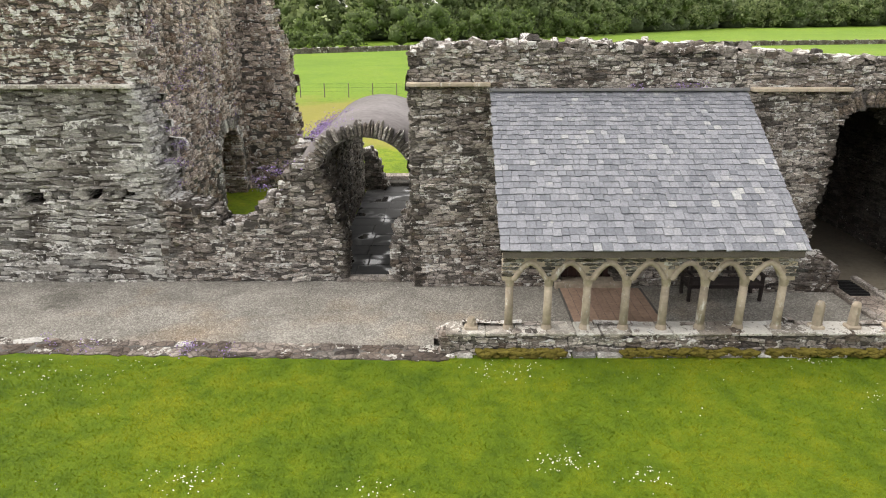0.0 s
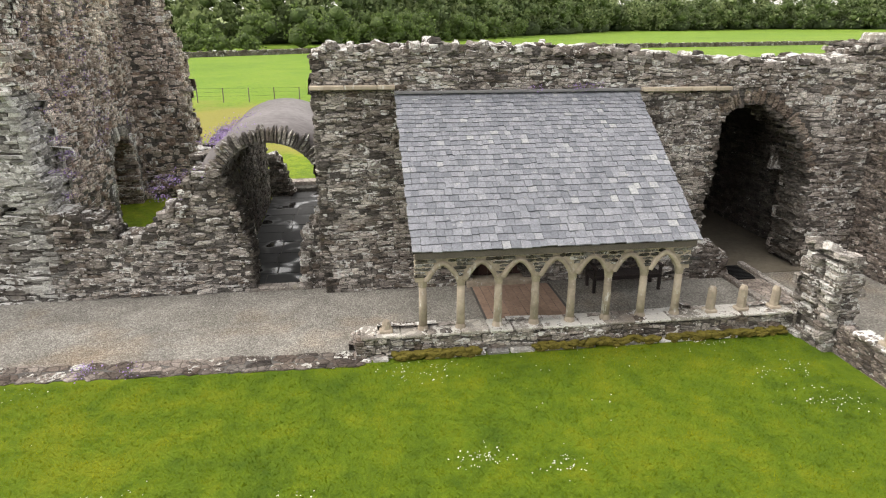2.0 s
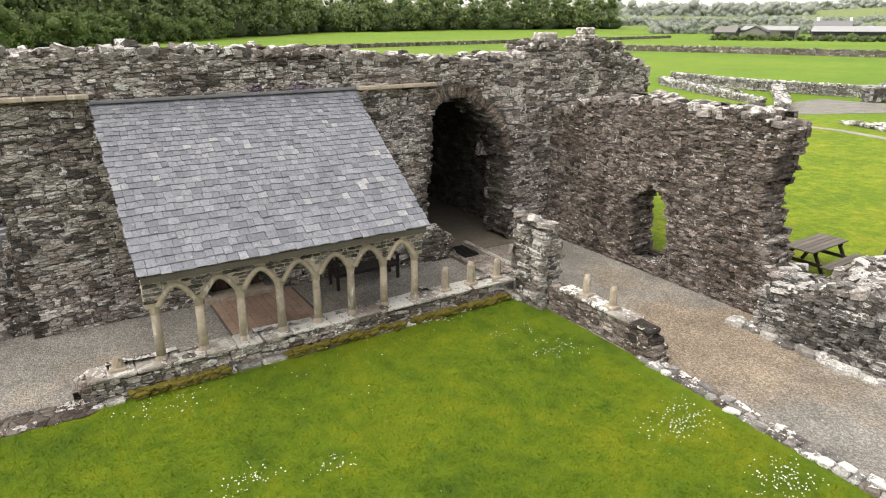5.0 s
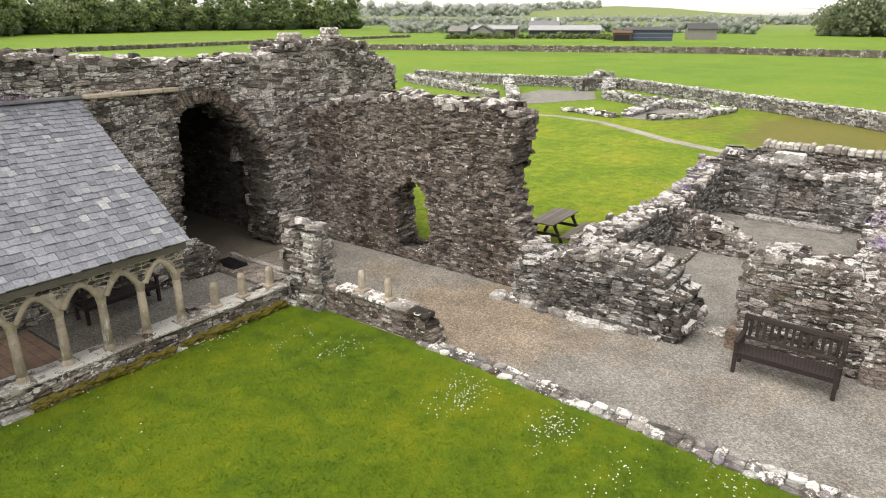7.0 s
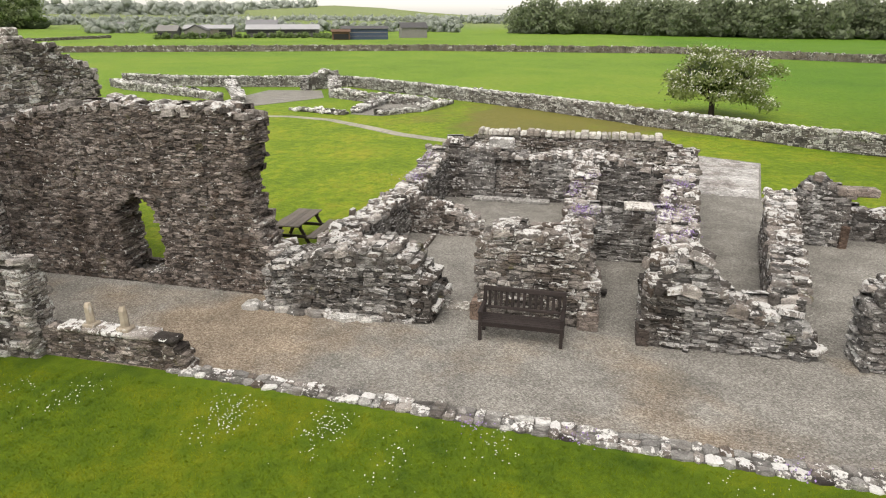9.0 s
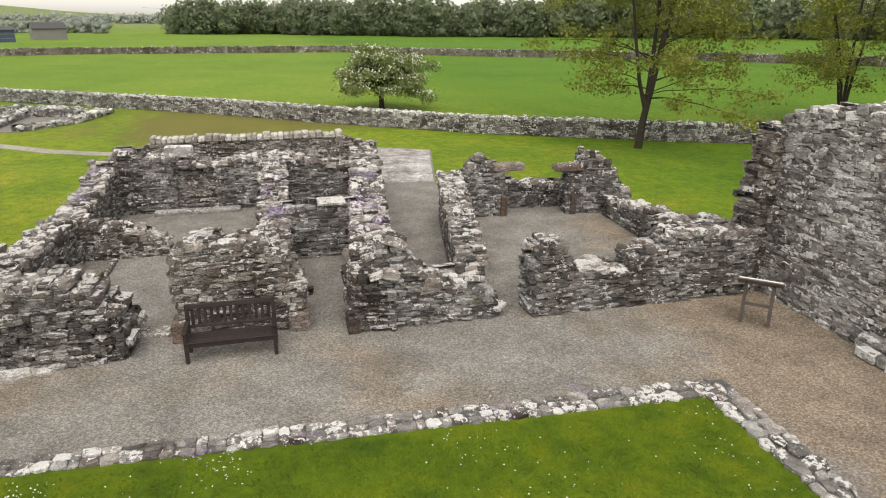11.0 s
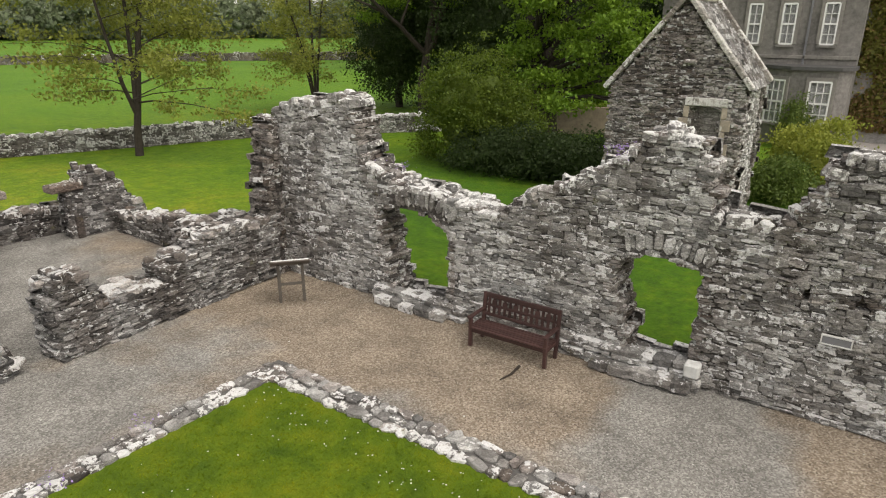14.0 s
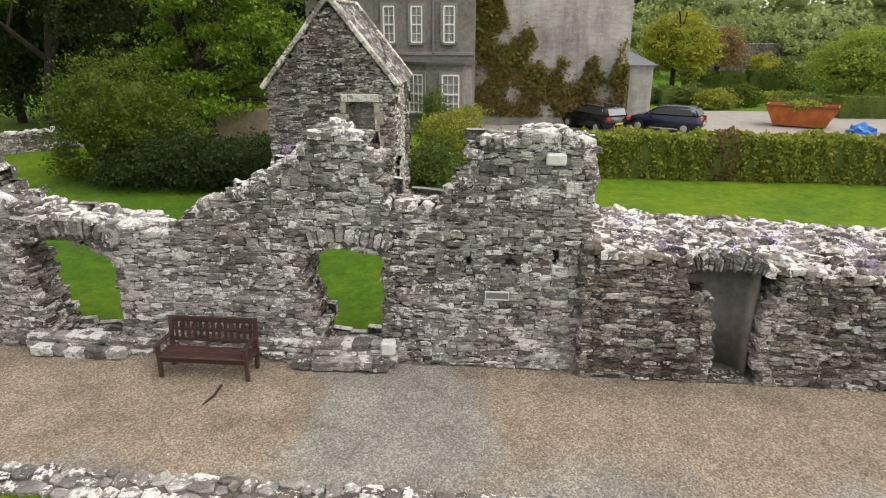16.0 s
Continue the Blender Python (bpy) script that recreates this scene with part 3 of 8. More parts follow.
def rubble_wall(name, label, p, q, thick, profile, holes=(), mat=None, core_mat=None, course=0.09, length=0.26, count=150, near=None, simple=False,
                z0=0.0, back=True, rough=0.035, caps=True, cap_mat=None, ragged=0.07, kind="structure", category="wall", base=None, cap_size=1.0, flip=False, clear=(), jamb_mat=None, bigs=0.07):
    """A ruined wall from p to q; its face is on the right-hand side of that way. profile and holes are in metres along the wall and up.
    base: metres by which the face leans forward at the foot. flip: the face is on the left-hand side.
    bigs: the share of larger stones. clear: outlines kept free of face stones, where dressed stones sit; jamb_mat: stone of broken ends and jambs, where it differs."""
    if flip:
        d = math.dist(p, q)
        p, q, profile = q, p, [(d - a, b) for a, b in reversed(profile)]
        holes = [[(d - a, b) for a, b in h] for h in holes]
        near = None if near is None else d - near
    mat, core_mat, cap_mat = mat or STONE, core_mat or STONE_CORE, cap_mat or STONE_CAP
    p, q = np.array((*p, 0.0)), np.array((*q, 0.0))
    span = float(np.linalg.norm(q - p))
    u = (q - p) / span
    n = np.array((u[1], -u[0], 0.0))
    up = np.array((0.0, 0.0, 1.0))
    ps, pz = np.array([a for a, _ in profile], float), np.array([b for _, b in profile], float)
    if caps:  # the loose stones on top make up the height
        pz = pz - np.where(pz > z0 + 0.7, 0.1, 0.04) * min(1.0, cap_size)
    g = np.random.default_rng(sum(map(ord, name + label)) % 9973)
    phase = g.uniform(0, 6, 4)

    def top(s):
        s = np.asarray(s, float)
        w = np.sin(s * 5.1 + phase[0]) * 0.5 + np.sin(s * 11.7 + phase[1]) * 0.35 + np.sin(s * 23 + phase[2]) * 0.3
        return np.interp(s, ps, pz) + w * ragged

    def solid(s, z):
        s, z = np.asarray(s, float), np.asarray(z, float)
        ok = (s >= 0) & (s <= span) & (z <= top(s)) & (z >= z0)
        for h in holes:
            ok &= ~inside(h, s, z)
        return ok

    def lean(z):
        return 0.0 if base is None else base * max(0.0, 1 - (z - z0) / 1.2)

    # the core: cells of mortar and packing, a little behind the faces
    coarse = max(1.0, course / 0.12)
    du, dz = 0.14 * coarse, 0.1 * coarse
    ns, nz = max(1, int(round(span / du))), max(1, int(math.ceil((pz.max() + 0.15 - z0) / dz)))
    du = span / ns
    sc, zc = (np.arange(ns) + 0.5) * du, z0 + (np.arange(nz) + 0.5) * dz
    ss, zz = sc[:, None] + 0 * zc[None], zc[None] + 0 * sc[:, None]
    cell = solid(ss, zz) & solid(ss - 0.09, zz) & solid(ss + 0.09, zz) & solid(ss, zz + 0.07)
    pad = np.zeros((ns + 2, nz + 2), bool)
    pad[1:-1, 1:-1] = cell
    f0, f1 = -0.035, -(thick - 0.035)
    quads = []
    for i, k in zip(*np.nonzero(cell)):
        s0, s1, a, b = i * du, (i + 1) * du, z0 + k * dz, z0 + (k + 1) * dz
        quads.append([(s0, f0, a), (s1, f0, a), (s1, f0, b), (s0, f0, b)])
        quads.append([(s1, f1, a), (s0, f1, a), (s0, f1, b), (s1, f1, b)])
        if not pad[i, k + 1]:
            quads.append([(s0, f1, a), (s0, f0, a), (s0, f0, b), (s0, f1, b)])
        if not pad[i + 2, k + 1]:
            quads.append([(s1, f0, a), (s1, f1, a), (s1, f1, b), (s1, f0, b)])
        if not pad[i + 1, k + 2]:
            quads.append([(s0, f0, b), (s1, f0, b), (s1, f1, b), (s0, f1, b)])
        if not pad[i + 1, k] and k > 0:
            quads.append([(s0, f1, a), (s1, f1, a), (s1, f0, a), (s0, f0, a)])
    Q = np.array(quads).reshape(-1, 3)
    V = p + Q[:, :1] * u + Q[:, 1:2] * n + Q[:, 2:] * up
    ob = new(name, mesh_arrays(name, V, np.arange(len(V)).reshape(-1, 4), core_mat))
    tagged(ob, label, category, kind=kind)
    zmax = pz.max() + 0.1
    face = Stones(mat)
    rest = Stones(mat)
    ends = Stones(jamb_mat or mat)
    tops = Stones(cap_mat)
    for side in ((1, 0) if back else (1,)):
        k = 1.0 if side else 2.4
        z = z0
        while z < zmax:
            h = course * k * g.uniform(0.55, 1.35)
            s = -g.uniform(0, length)
            while s < span:
                big = g.random() < bigs
                w = length * k * (g.uniform(0.35, 1.35) if not big else g.uniform(0.8, 1.6))
                mid, zz = s + w / 2, z + h / 2 + 0.05 * math.sin(s * 1.3 + phase[3] + z) + 0.025 * math.sin(s * 3.7 + phase[1] + 2.1 * z) + h * g.normal(0, 0.16)
                s += w
                if not solid(mid, zz) or (side and any(inside(c, mid, zz) for c in clear)):
                    continue
                w2, h2 = w * 1.02, h * (g.uniform(1.5, 2.4) if big else g.uniform(0.8, 1.45))
                if not solid(mid - w / 2, zz) or not solid(mid + w / 2, zz):
                    w2 *= 0.75
                out = 0.75 * g.uniform(-rough, rough) + (0.02 if big else 0) + lean(zz)
                if side:
                    face.add(p + u * mid + n * out + up * zz, u, up, n, (w2, h2), 0.17, g.normal(0, 0.07))
                else:
                    rest.add(p + u * mid - n * (thick + out) + up * zz, -u, up, -n, (w2, h2), 0.2, g.normal(0, 0.06))
            z += h
    # broken ends and jambs
    z = z0
    while z < zmax:
        h = course * g.uniform(0.8, 1.5)
        row = solid(sc, np.full(ns, z + h / 2))
        edge = np.diff(np.r_[False, row, False].astype(int))
        for i in np.nonzero(edge)[0]:
            sign = -1.0 if edge[i] > 0 else 1.0
            t = 0.0
            while t < thick - 0.05:
                w = min(g.uniform(0.2, 0.45), thick - t)
                c = p + u * (i * du + sign * g.uniform(0.0, 0.12)) - n * (t + w / 2) + up * (z + h / 2)
                ends.add(c, -n * sign, up, u * sign, (w * 0.97, h * 0.95), 0.22, g.normal(0, 0.05))
                t += w
        z += h
    # loose stones along the top
    if caps:
        s = 0.0
        while s < span:
            w = g.uniform(0.12, 0.36) * cap_size
            mid = min(s + w / 2, span - 0.02)
            zt = float(top(mid))
            s += w
            if zt < z0 + 0.05 or not solid(mid, zt - 0.06):
                continue
            t = -0.04
            while t < thick - 0.02:
                d = min(g.uniform(0.14, 0.42) * cap_size, thick + 0.08 - t)
                hh = g.uniform(0.04, 0.16) * cap_size
                c = p + u * (mid + g.normal(0, 0.03)) - n * (t + d / 2) + up * (zt + hh * g.uniform(0.1, 1.0))
                a = g.normal(0, 0.3)
                tilt = np.array((g.normal(0, 0.2), g.normal(0, 0.2), 1.0))
                tilt /= np.linalg.norm(tilt)
                uu = u - tilt * (u @ tilt)
                uu /= np.linalg.norm(uu)
                tops.add(c, uu, np.cross(tilt, uu), tilt, (w * 1.02, d * 0.96), hh + 0.06, a)
                t += d
    mid = p + u * span / 2 if near is None else p + u * near
    face.finish(ob, count, (*mid[:2], 1.2), shapes=PLAIN_SHAPES if simple else None)
    for st, nm in ((rest, "back_stonework"), (ends, "end_stonework")):
        if st.items:
            st.finish(ob, 0, rest=nm, shapes=PLAIN_SHAPES)
    if tops.items:
        tops.finish(ob, min(50, count // 3), (*mid[:2], 2.0), "cap_stone", "cap_stonework")
    return ob


def voussoirs(parent, p, u, points, n, high, deep, mat, wide=0.11, seed=3, name="voussoir"):
    """Thin arch stones set on edge along a curve of (s, z) points; they stand outwards by high."""
    g = np.random.default_rng(seed)
    p, u, n = np.array((*p, 0.0)), np.array((*u, 0.0)), np.array((*n, 0.0))
    up = np.array((0, 0, 1.0))
    pts = np.array(points, float)
    seg = np.r_[0, np.cumsum(np.linalg.norm(np.diff(pts, axis=0), axis=1))]
    st = Stones(mat)
    d = 0.0
    while d < seg[-1]:
        w = wide * g.uniform(0.6, 1.5)
        m = min(d + w / 2, seg[-1])
        a = np.array([np.interp(m, seg, pts[:, i]) for i in (0, 1)])
        b = np.array([np.interp(min(m + 0.05, seg[-1]), seg, pts[:, i]) for i in (0, 1)]) - np.array([np.interp(max(m - 0.05, 0), seg, pts[:, i]) for i in (0, 1)])
        b /= np.linalg.norm(b)
        tan = u * b[0] + up * b[1]
        rad = -u * b[1] + up * b[0]
        h = high * g.uniform(0.8, 1.15)
        st.add(p + u * a[0] + up * a[1] + rad * h / 2 + n * g.uniform(0.0, 0.05), tan, rad, n, (w * 0.93, h), deep, g.normal(0, 0.05))
        d += w
    st.finish(parent, 80, name=name)


def sheet(name, x0, x1, y0, y1, z, mat, label, category, parent=None, poly=None):
    """A level piece of ground, 0.3 m thick; poly: its outline where it is no rectangle."""
    pts = poly or [(x0, y0), (x1, y0), (x1, y1), (x0, y1)]
    bm = bmesh.new()
    f = bm.faces.new([bm.verts.new((x, y, z)) for x, y in pts])
    r = bmesh.ops.extrude_face_region(bm, geom=[f])
    bmesh.ops.translate(bm, vec=(0, 0, -0.3), verts=[v for v in r["geom"] if isinstance(v, bmesh.types.BMVert)])
    bmesh.ops.recalc_face_normals(bm, faces=bm.faces[:])
    return tagged(part(name, bm, mat, parent), label, category, kind="structure")


# ---- ground ----
def make_ground():
    """One sheet to the horizon, level round the abbey, rising to low hills far off."""
    rings = [0, 20, 40, 60, 90, 130, 180, 250, 340, 450, 600, 800, 1050, 1400, 1900, 2600]
    k = 96
    vs, fs = [(0, 0, -0.01)], []
    for r in rings[1:]:
        for i in range(k):
            a = 2 * math.pi * i / k
            x, y = r * math.sin(a), r * math.cos(a)
            rise = max(0.0, (r - 420) / 1000)
            hill = (0.75 + 0.25 * math.sin(a * 7 + 0.7) * math.cos(a * 4 + 1.1) + 0.12 * math.sin(a * 17)) * 38 * min(1.0, rise) ** 1.3 if r > 420 else 0
            vs.append((x, y, -0.01 + hill))
    for i in range(k):
        fs.append((0, 1 + (i + 1) % k, 1 + i))
    for j in range(len(rings) - 2):
        for i in range(k):
            a, b = 1 + j * k + i, 1 + j * k + (i + 1) % k
            fs.append((a, b, b + k, a + k))
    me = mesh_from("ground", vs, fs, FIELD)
    for f in me.polygons:
        f.use_smooth = True
    ob = new("ground", me)
    return tagged(ob, "green pasture and rough turf round the ruins", "ground", kind="structure")


make_ground()
sheet("gravel_walk", 0, 0, 0, 0, 0.02, GRAVEL, "grey and buff gravel cloister walk round the lawn", "gravel path",
      poly=[(-34, 11.5), (8.6, 11.4), (8.6, -6.9), (-34, -6.9), (-34, -11.2), (12.8, -11.2), (13.2, 15.2), (-34, 15.2)])
sheet("gravel_floor_one", 12.9, 22.9, -2.4, 5.6, 0.028, GRAVEL, "gravel floor of the roofless east rooms", "gravel floor")
sheet("gravel_floor_two", 12.9, 20.7, -11, -4.2, 0.03, GRAVEL, "gravel floor of the roofless square room", "gravel floor")
sheet("gravel_passage", 0, 0, 0, 0, 0.034, GRAVEL, "gravel path leading out between two ruined walls", "gravel path",
      poly=[(12.8, -1.9), (26, -3.0), (33.5, -4.2), (32, -7.2), (25.5, -5.95), (19.5, -5.0), (12.8, -4.3)])
sheet("lawn", 0, 0, 0, 0, 0.03, LAWN, "bright green cloister lawn dotted with daisies", "lawn", poly=[(-34, -7.05), (8.62, -7.05), (9.2, 7.2), (9.2, 11.3), (0, 11.3), (-34, 12.6)])


def scatter_blades(name, n, x0, x1, y0, y1, z, tall, wide, mat, label, keep=None, seed=1, bend=(0.2, 1.1)):
    g = np.random.default_rng(seed)
    x, y = g.uniform(x0, x1, n), g.uniform(y0, y1, n)
    if keep is not None:
        k = keep(x, y)
        x, y = x[k], y[k]
    n = len(x)
    a = g.uniform(0, 2 * math.pi, n)
    h = tall * g.uniform(0.5, 1.4, n)
    lean = h * g.uniform(*bend, n)
    b = g.uniform(0, 2 * math.pi, n)
    w = wide * g.uniform(0.6, 1.4, n)
    base = np.c_[x, y, np.full(n, z)]
    side = np.c_[np.cos(a), np.sin(a), np.zeros(n)] * w[:, None] / 2
    tip = base + np.c_[np.cos(b) * lean, np.sin(b) * lean, h]
    V = np.stack([base - side, base + side, tip], 1).reshape(-1, 3)
    ob = new(name, mesh_arrays(name, V, np.arange(len(V)).reshape(-1, 3), mat))
    return tagged(ob, label, "grass", kind="stuff")


scatter_blades("lawn_grass", 190000, -14.0, 8.8, -6.9, 11.02, 0.03, 0.036, 0.016, BLADES, "short bright green lawn grass", bend=(0.6, 1.8), keep=lambda x, y: x < 8.62 + 0.04 * y)


PALE_STONES = stone_material("trodden_stones", [(0.33, 0.325, 0.32), (0.42, 0.415, 0.41)], 0.56, (0.66, 0.65, 0.64), 0.03, 16, seam=0.6)
sheet("outer_paving", 0, 0, 0, 0, 0.04, PALE_STONES, "pale gravel forecourt at the end of the passage", "gravel forecourt",
      poly=[(25.5, -3.0), (27.0, -3.0), (29.1, -3.5), (31.0, -3.7), (33.4, -4.25), (31.9, -7.1), (25.2, -5.8)])


# ---- north range ----
STONE_DARK = stone_material("dark_weathered_stone", [tuple(c * k for c, k in zip(t, (0.8, 0.755, 0.735))) for t in GREYS], 0.72, (0.66, 0.65, 0.62), 0.1, 38.0, 0.66)
STONE_MID = stone_material("grey_rubble_stone", [tuple(c * 1.35 for c in t) for t in GREYS], 0.63)
STONE_WARM = stone_material("warm_rubble_stone", [tuple(c * 1.6 for c in t) for t in BROWNS], 0.64)
STONE_ARCH = stone_material("arch_ring_stone", [(0.15, 0.12, 0.1), (0.27, 0.225, 0.19), (0.33, 0.29, 0.255), (0.21, 0.165, 0.135)], 0.66)


def north_range():
    # dark jamb stone: the arch reveal's shade is in its colour
    w = rubble_wall("wall_north", "tall grey rubble wall of the north range with a lichened top", (-0.75, 14.65), (16.9, 14.65), 1.1,
                    [(0, 5.6), (0.4, 5.75), (3.3, 5.76), (5.8, 5.68), (9.4, 5.45), (10.6, 5.35), (12.2, 5.42), (12.86, 5.42), (12.96, 5.78), (13.6, 5.8), (15.0, 5.8), (15.6, 5.78),
                     (16.1, 5.6), (16.6, 5.35), (17.3, 5.15), (17.65, 4.7)],
                    [[(9.37, -1), (9.45, 2.0), (9.6, 4.05), (10.15, 4.33), (10.65, 4.28), (11.3, 3.9), (11.8, 3.3), (12.18, 2.4), (12.3, -1)],
                     [(3.55, -1), (3.55, 1.3), (3.8, 1.75), (4.25, 1.95), (4.7, 1.75), (4.95, 1.3), (4.95, -1)]],
                    count=220, near=8.5, course=0.085, length=0.28, mat=STONE_MID, jamb_mat=STONE_SHADED,
                    clear=[[(9.45, 4.05), (10.15, 4.3), (10.65, 4.25), (11.3, 3.9), (11.8, 3.3), (12.1, 2.5), (12.4, 2.6), (12.15, 3.5), (11.6, 4.15), (10.9, 4.6), (10.1, 4.68), (9.35, 4.4)]])
    voussoirs(w, (-0.75, 14.65), (1, 0), [(9.5, 4.0), (10.15, 4.33), (10.65, 4.28), (11.3, 3.9), (11.8, 3.3), (12.1, 2.5)], (0, -1), 0.36, 0.6, STONE_ARCH, 0.13)
    # string course: a ledge of dressed slabs either side of the lean-to roof
    for x0, x1, z in ((-0.85, 1.0, 4.79), (6.72, 8.9, 4.66)):
        x = x0
        while x < x1:
            d = min(random.uniform(0.45, 0.8), x1 - x)
            part("string_course_slab", box_bm(x + 0.005, x + d - 0.005, 14.47, 14.75, z, z + 0.09, bevel=0.015), SANDSTONE, w)
            x += d
    # two pale blocks left standing on the wall head
    part("wall_head_block", box_bm(12.45, 13.05, 14.68, 15.15, 5.66, 5.93, bevel=0.05), COPING, w)
    part("wall_head_block", box_bm(14.0, 14.6, 14.68, 15.15, 5.66, 5.86, bevel=0.04), COPING, w)
    part("wall_head_block", box_bm(14.04, 14.5, 14.7, 15.1, 5.863, 6.06, bevel=0.04), COPING, w)
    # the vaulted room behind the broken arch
    # walls and ceiling take the room's shade in their stone colour
    rubble_wall("vault_wall_west", "dark rubble side wall of the vaulted room", flip=True, p=(8.4, 20.6), q=(8.4, 15.75), thick=0.6, profile=[(0, 4.4), (5, 4.4)], mat=STONE_SHADED, simple=True, count=0, back=False, caps=False, course=0.16, length=0.45)
    rubble_wall("vault_wall_east", "dark rubble side wall of the vaulted room", flip=True, p=(12.15, 15.75), q=(12.15, 20.6), thick=0.6, profile=[(0, 4.4), (5, 4.4)], mat=STONE_SHADED, simple=True, count=60, back=False, caps=False)
    rubble_wall("vault_wall_back", "dark rubble end wall of the vaulted room", (8.4, 20.6), (12.15, 20.6), 0.6, [(0, 4.6), (4, 4.6)], mat=STONE_SHADED, simple=True, count=60, back=False, caps=False)
    bm = bmesh.new()
    prev = None
    for i in range(13):
        a = math.pi * i / 12
        x, z = 10.28 - 2.0 * math.cos(a), 2.5 + 1.85 * math.sin(a)
        X, Z = 10.28 - 2.5 * math.cos(a), 2.5 + 2.6 * math.sin(a)
        ring = [bm.verts.new(c) for c in ((x, 15.72, z), (x, 20.9, z), (X, 20.9, Z), (X, 15.72, Z))]
        if prev:
            for j in range(4):
                bm.faces.new((prev[j], prev[(j + 1) % 4], ring[(j + 1) % 4], ring[j]))
        prev = ring
    bmesh.ops.recalc_face_normals(bm, faces=bm.faces[:])
    tagged(part("vault_ceiling", bm, STONE_SHADED), "dark rubble barrel vault over the side room", "vault", kind="structure")
    sheet("vault_floor", 8.5, 12.1, 14.4, 20.6, 0.04, EARTH, "bare damp earth floor of the vaulted room", "floor")
    # tumbled footing beside the arch
    rubble_wall("footing_wall", "low tumbled footing of grey stones beside the arch", (7.0, 14.25), (9.3, 14.25), 0.5, [(0, 0.25), (0.8, 0.4), (1.3, 0.75), (1.8, 1.0), (2.1, 0.8), (2.3, 0.25)], count=30, back=False, ragged=0.1)
    # door in the wall under the lean-to
    d = thing("wooden_door", 3.5, 15.1, 0.02, 0, "dark brown boarded door in the wall behind the arcade", "door")
    for i in range(6):
        part("board", box_bm(-0.66 + i * 0.22, -0.44 + i * 0.22 - 0.008, 0, 0.05, 0, 1.9, bevel=0.006), WOOD_RED, d)
    part("stone_step", box_bm(-0.85, 0.85, -0.62, -0.12, -0.02, 0.13, bevel=0.02), SANDSTONE, d, "worn sandstone doorstep")


north_range()


def lean_to_roof():
    """Slate lean-to: real slates in courses, each a thin slab that overlaps the next."""
    roof = thing("slate_roof", 0, 0, 0, 0, "blue-grey slate lean-to roof over the cloister arcade", "roof", kind="structure")
    top, eave = Vector((0, 14.66, 4.66)), Vector((0, 11.1, 2.19))
    way = (eave - top).normalized()
    nrm = Vector((0, way.z, -way.y)).normalized()
    if nrm.z < 0:
        nrm = -nrm
    slope = (eave - top).length
    bm = bmesh.new()
    vs = [bm.verts.new(Vector((x, 0, 0)) + a + nrm * h) for x in (1.02, 6.6) for a, h in ((top, -0.03), (eave - way * 0.06, -0.03), (eave - way * 0.06, -0.1), (top, -0.1))]
    for f in ((0, 1, 2, 3), (7, 6, 5, 4), (0, 4, 5, 1), (1, 5, 6, 2), (2, 6, 7, 3), (3, 7, 4, 0)):
        bm.faces.new([vs[i] for i in f])
    bmesh.ops.recalc_face_normals(bm, faces=bm.faces[:])
    part("sarking", bm, WOOD_DARK, roof)
    q = np.array([(-0.5, 0), (0.5, 0), (0.5, 1), (-0.5, 1)])
    shapes = []
    for i in range(8):
        g = np.random.default_rng(i)
        o = q.copy()
        o[2:, 1] += g.uniform(-0.05, 0.03, 2)
        o[2:, 0] += g.uniform(-0.03, 0.03, 2)
        lo, hi = np.c_[o, np.zeros(4)], np.c_[o * (0.985, 0.99), np.ones(4)]
        shapes.append((np.vstack([lo, hi]), np.array([(3, 2, 1, 0), (4, 5, 6, 7), (0, 1, 5, 4), (1, 2, 6, 5), (2, 3, 7, 6), (3, 0, 4, 7)])))
    meshes = [mesh_arrays("slate", *s, SLATE) for s in shapes]
    mats = []
    rows = 30
    d = 0.0
    for r in range(rows):
        e = slope / rows * (0.78 + 0.44 * r / (rows - 1))
        x = 0.99 + random.uniform(-0.02, 0.02)
        end = 6.64 + random.uniform(-0.02, 0.02)
        while x < end - 0.03:
            w = min(random.uniform(0.11, 0.175) * (0.85 + 0.4 * r / rows), end - x)
            lift = random.uniform(0, 0.007)
            lie = 0.028 / (e * 2)
            uu = Vector((1, 0, 0))
            vv = (way + nrm * lie).normalized()
            nn = uu.cross(vv)
            if nn.z < 0:
                nn = -nn
            o = top + way * max(0.0, d - e * 0.6) + Vector((x + w / 2, 0, 0)) + nrm * (lift - 0.004)
            ln = e * 1.6 + random.uniform(-0.012, 0.014)
            t = random.uniform(0.015, 0.027)
            mats.append(np.array([[uu.x * (w - 0.006), vv.x * ln, nn.x * t, o.x], [uu.y * (w - 0.006), vv.y * ln, nn.y * t, o.y], [uu.z * (w - 0.006), vv.z * ln, nn.z * t, o.z], [0, 0, 0, 1]]))
            x += w
        d += e
    mats.reverse()
    for k, m in enumerate(mats[:290]):
        ob = new("slate", meshes[k % 8])
        ob.parent = roof
        ob.matrix_basis = Matrix(m.tolist())
    vs, fs, off = [], [], 0
    for k, m in enumerate(mats[290:]):
        v, f = shapes[k % 8]
        vs.append(v @ m[:3, :3].T + m[:3, 3])
        fs.append(f + off)
        off += 8
    ob = new("upper_slates", mesh_arrays("upper_slates", np.vstack(vs), np.vstack(fs), SLATE))
    ob.parent = roof
    tagged(ob, kind="stuff")
    part("eaves_board", box_bm(1.05, 6.58, 11.17, 11.22, 2.05, 2.17, bevel=0.005), WOOD_GREY, roof)
    part("wall_plate", box_bm(1.1, 6.55, 11.3, 11.6, 2.06, 2.16, bevel=0.01), WOOD_DARK, roof)
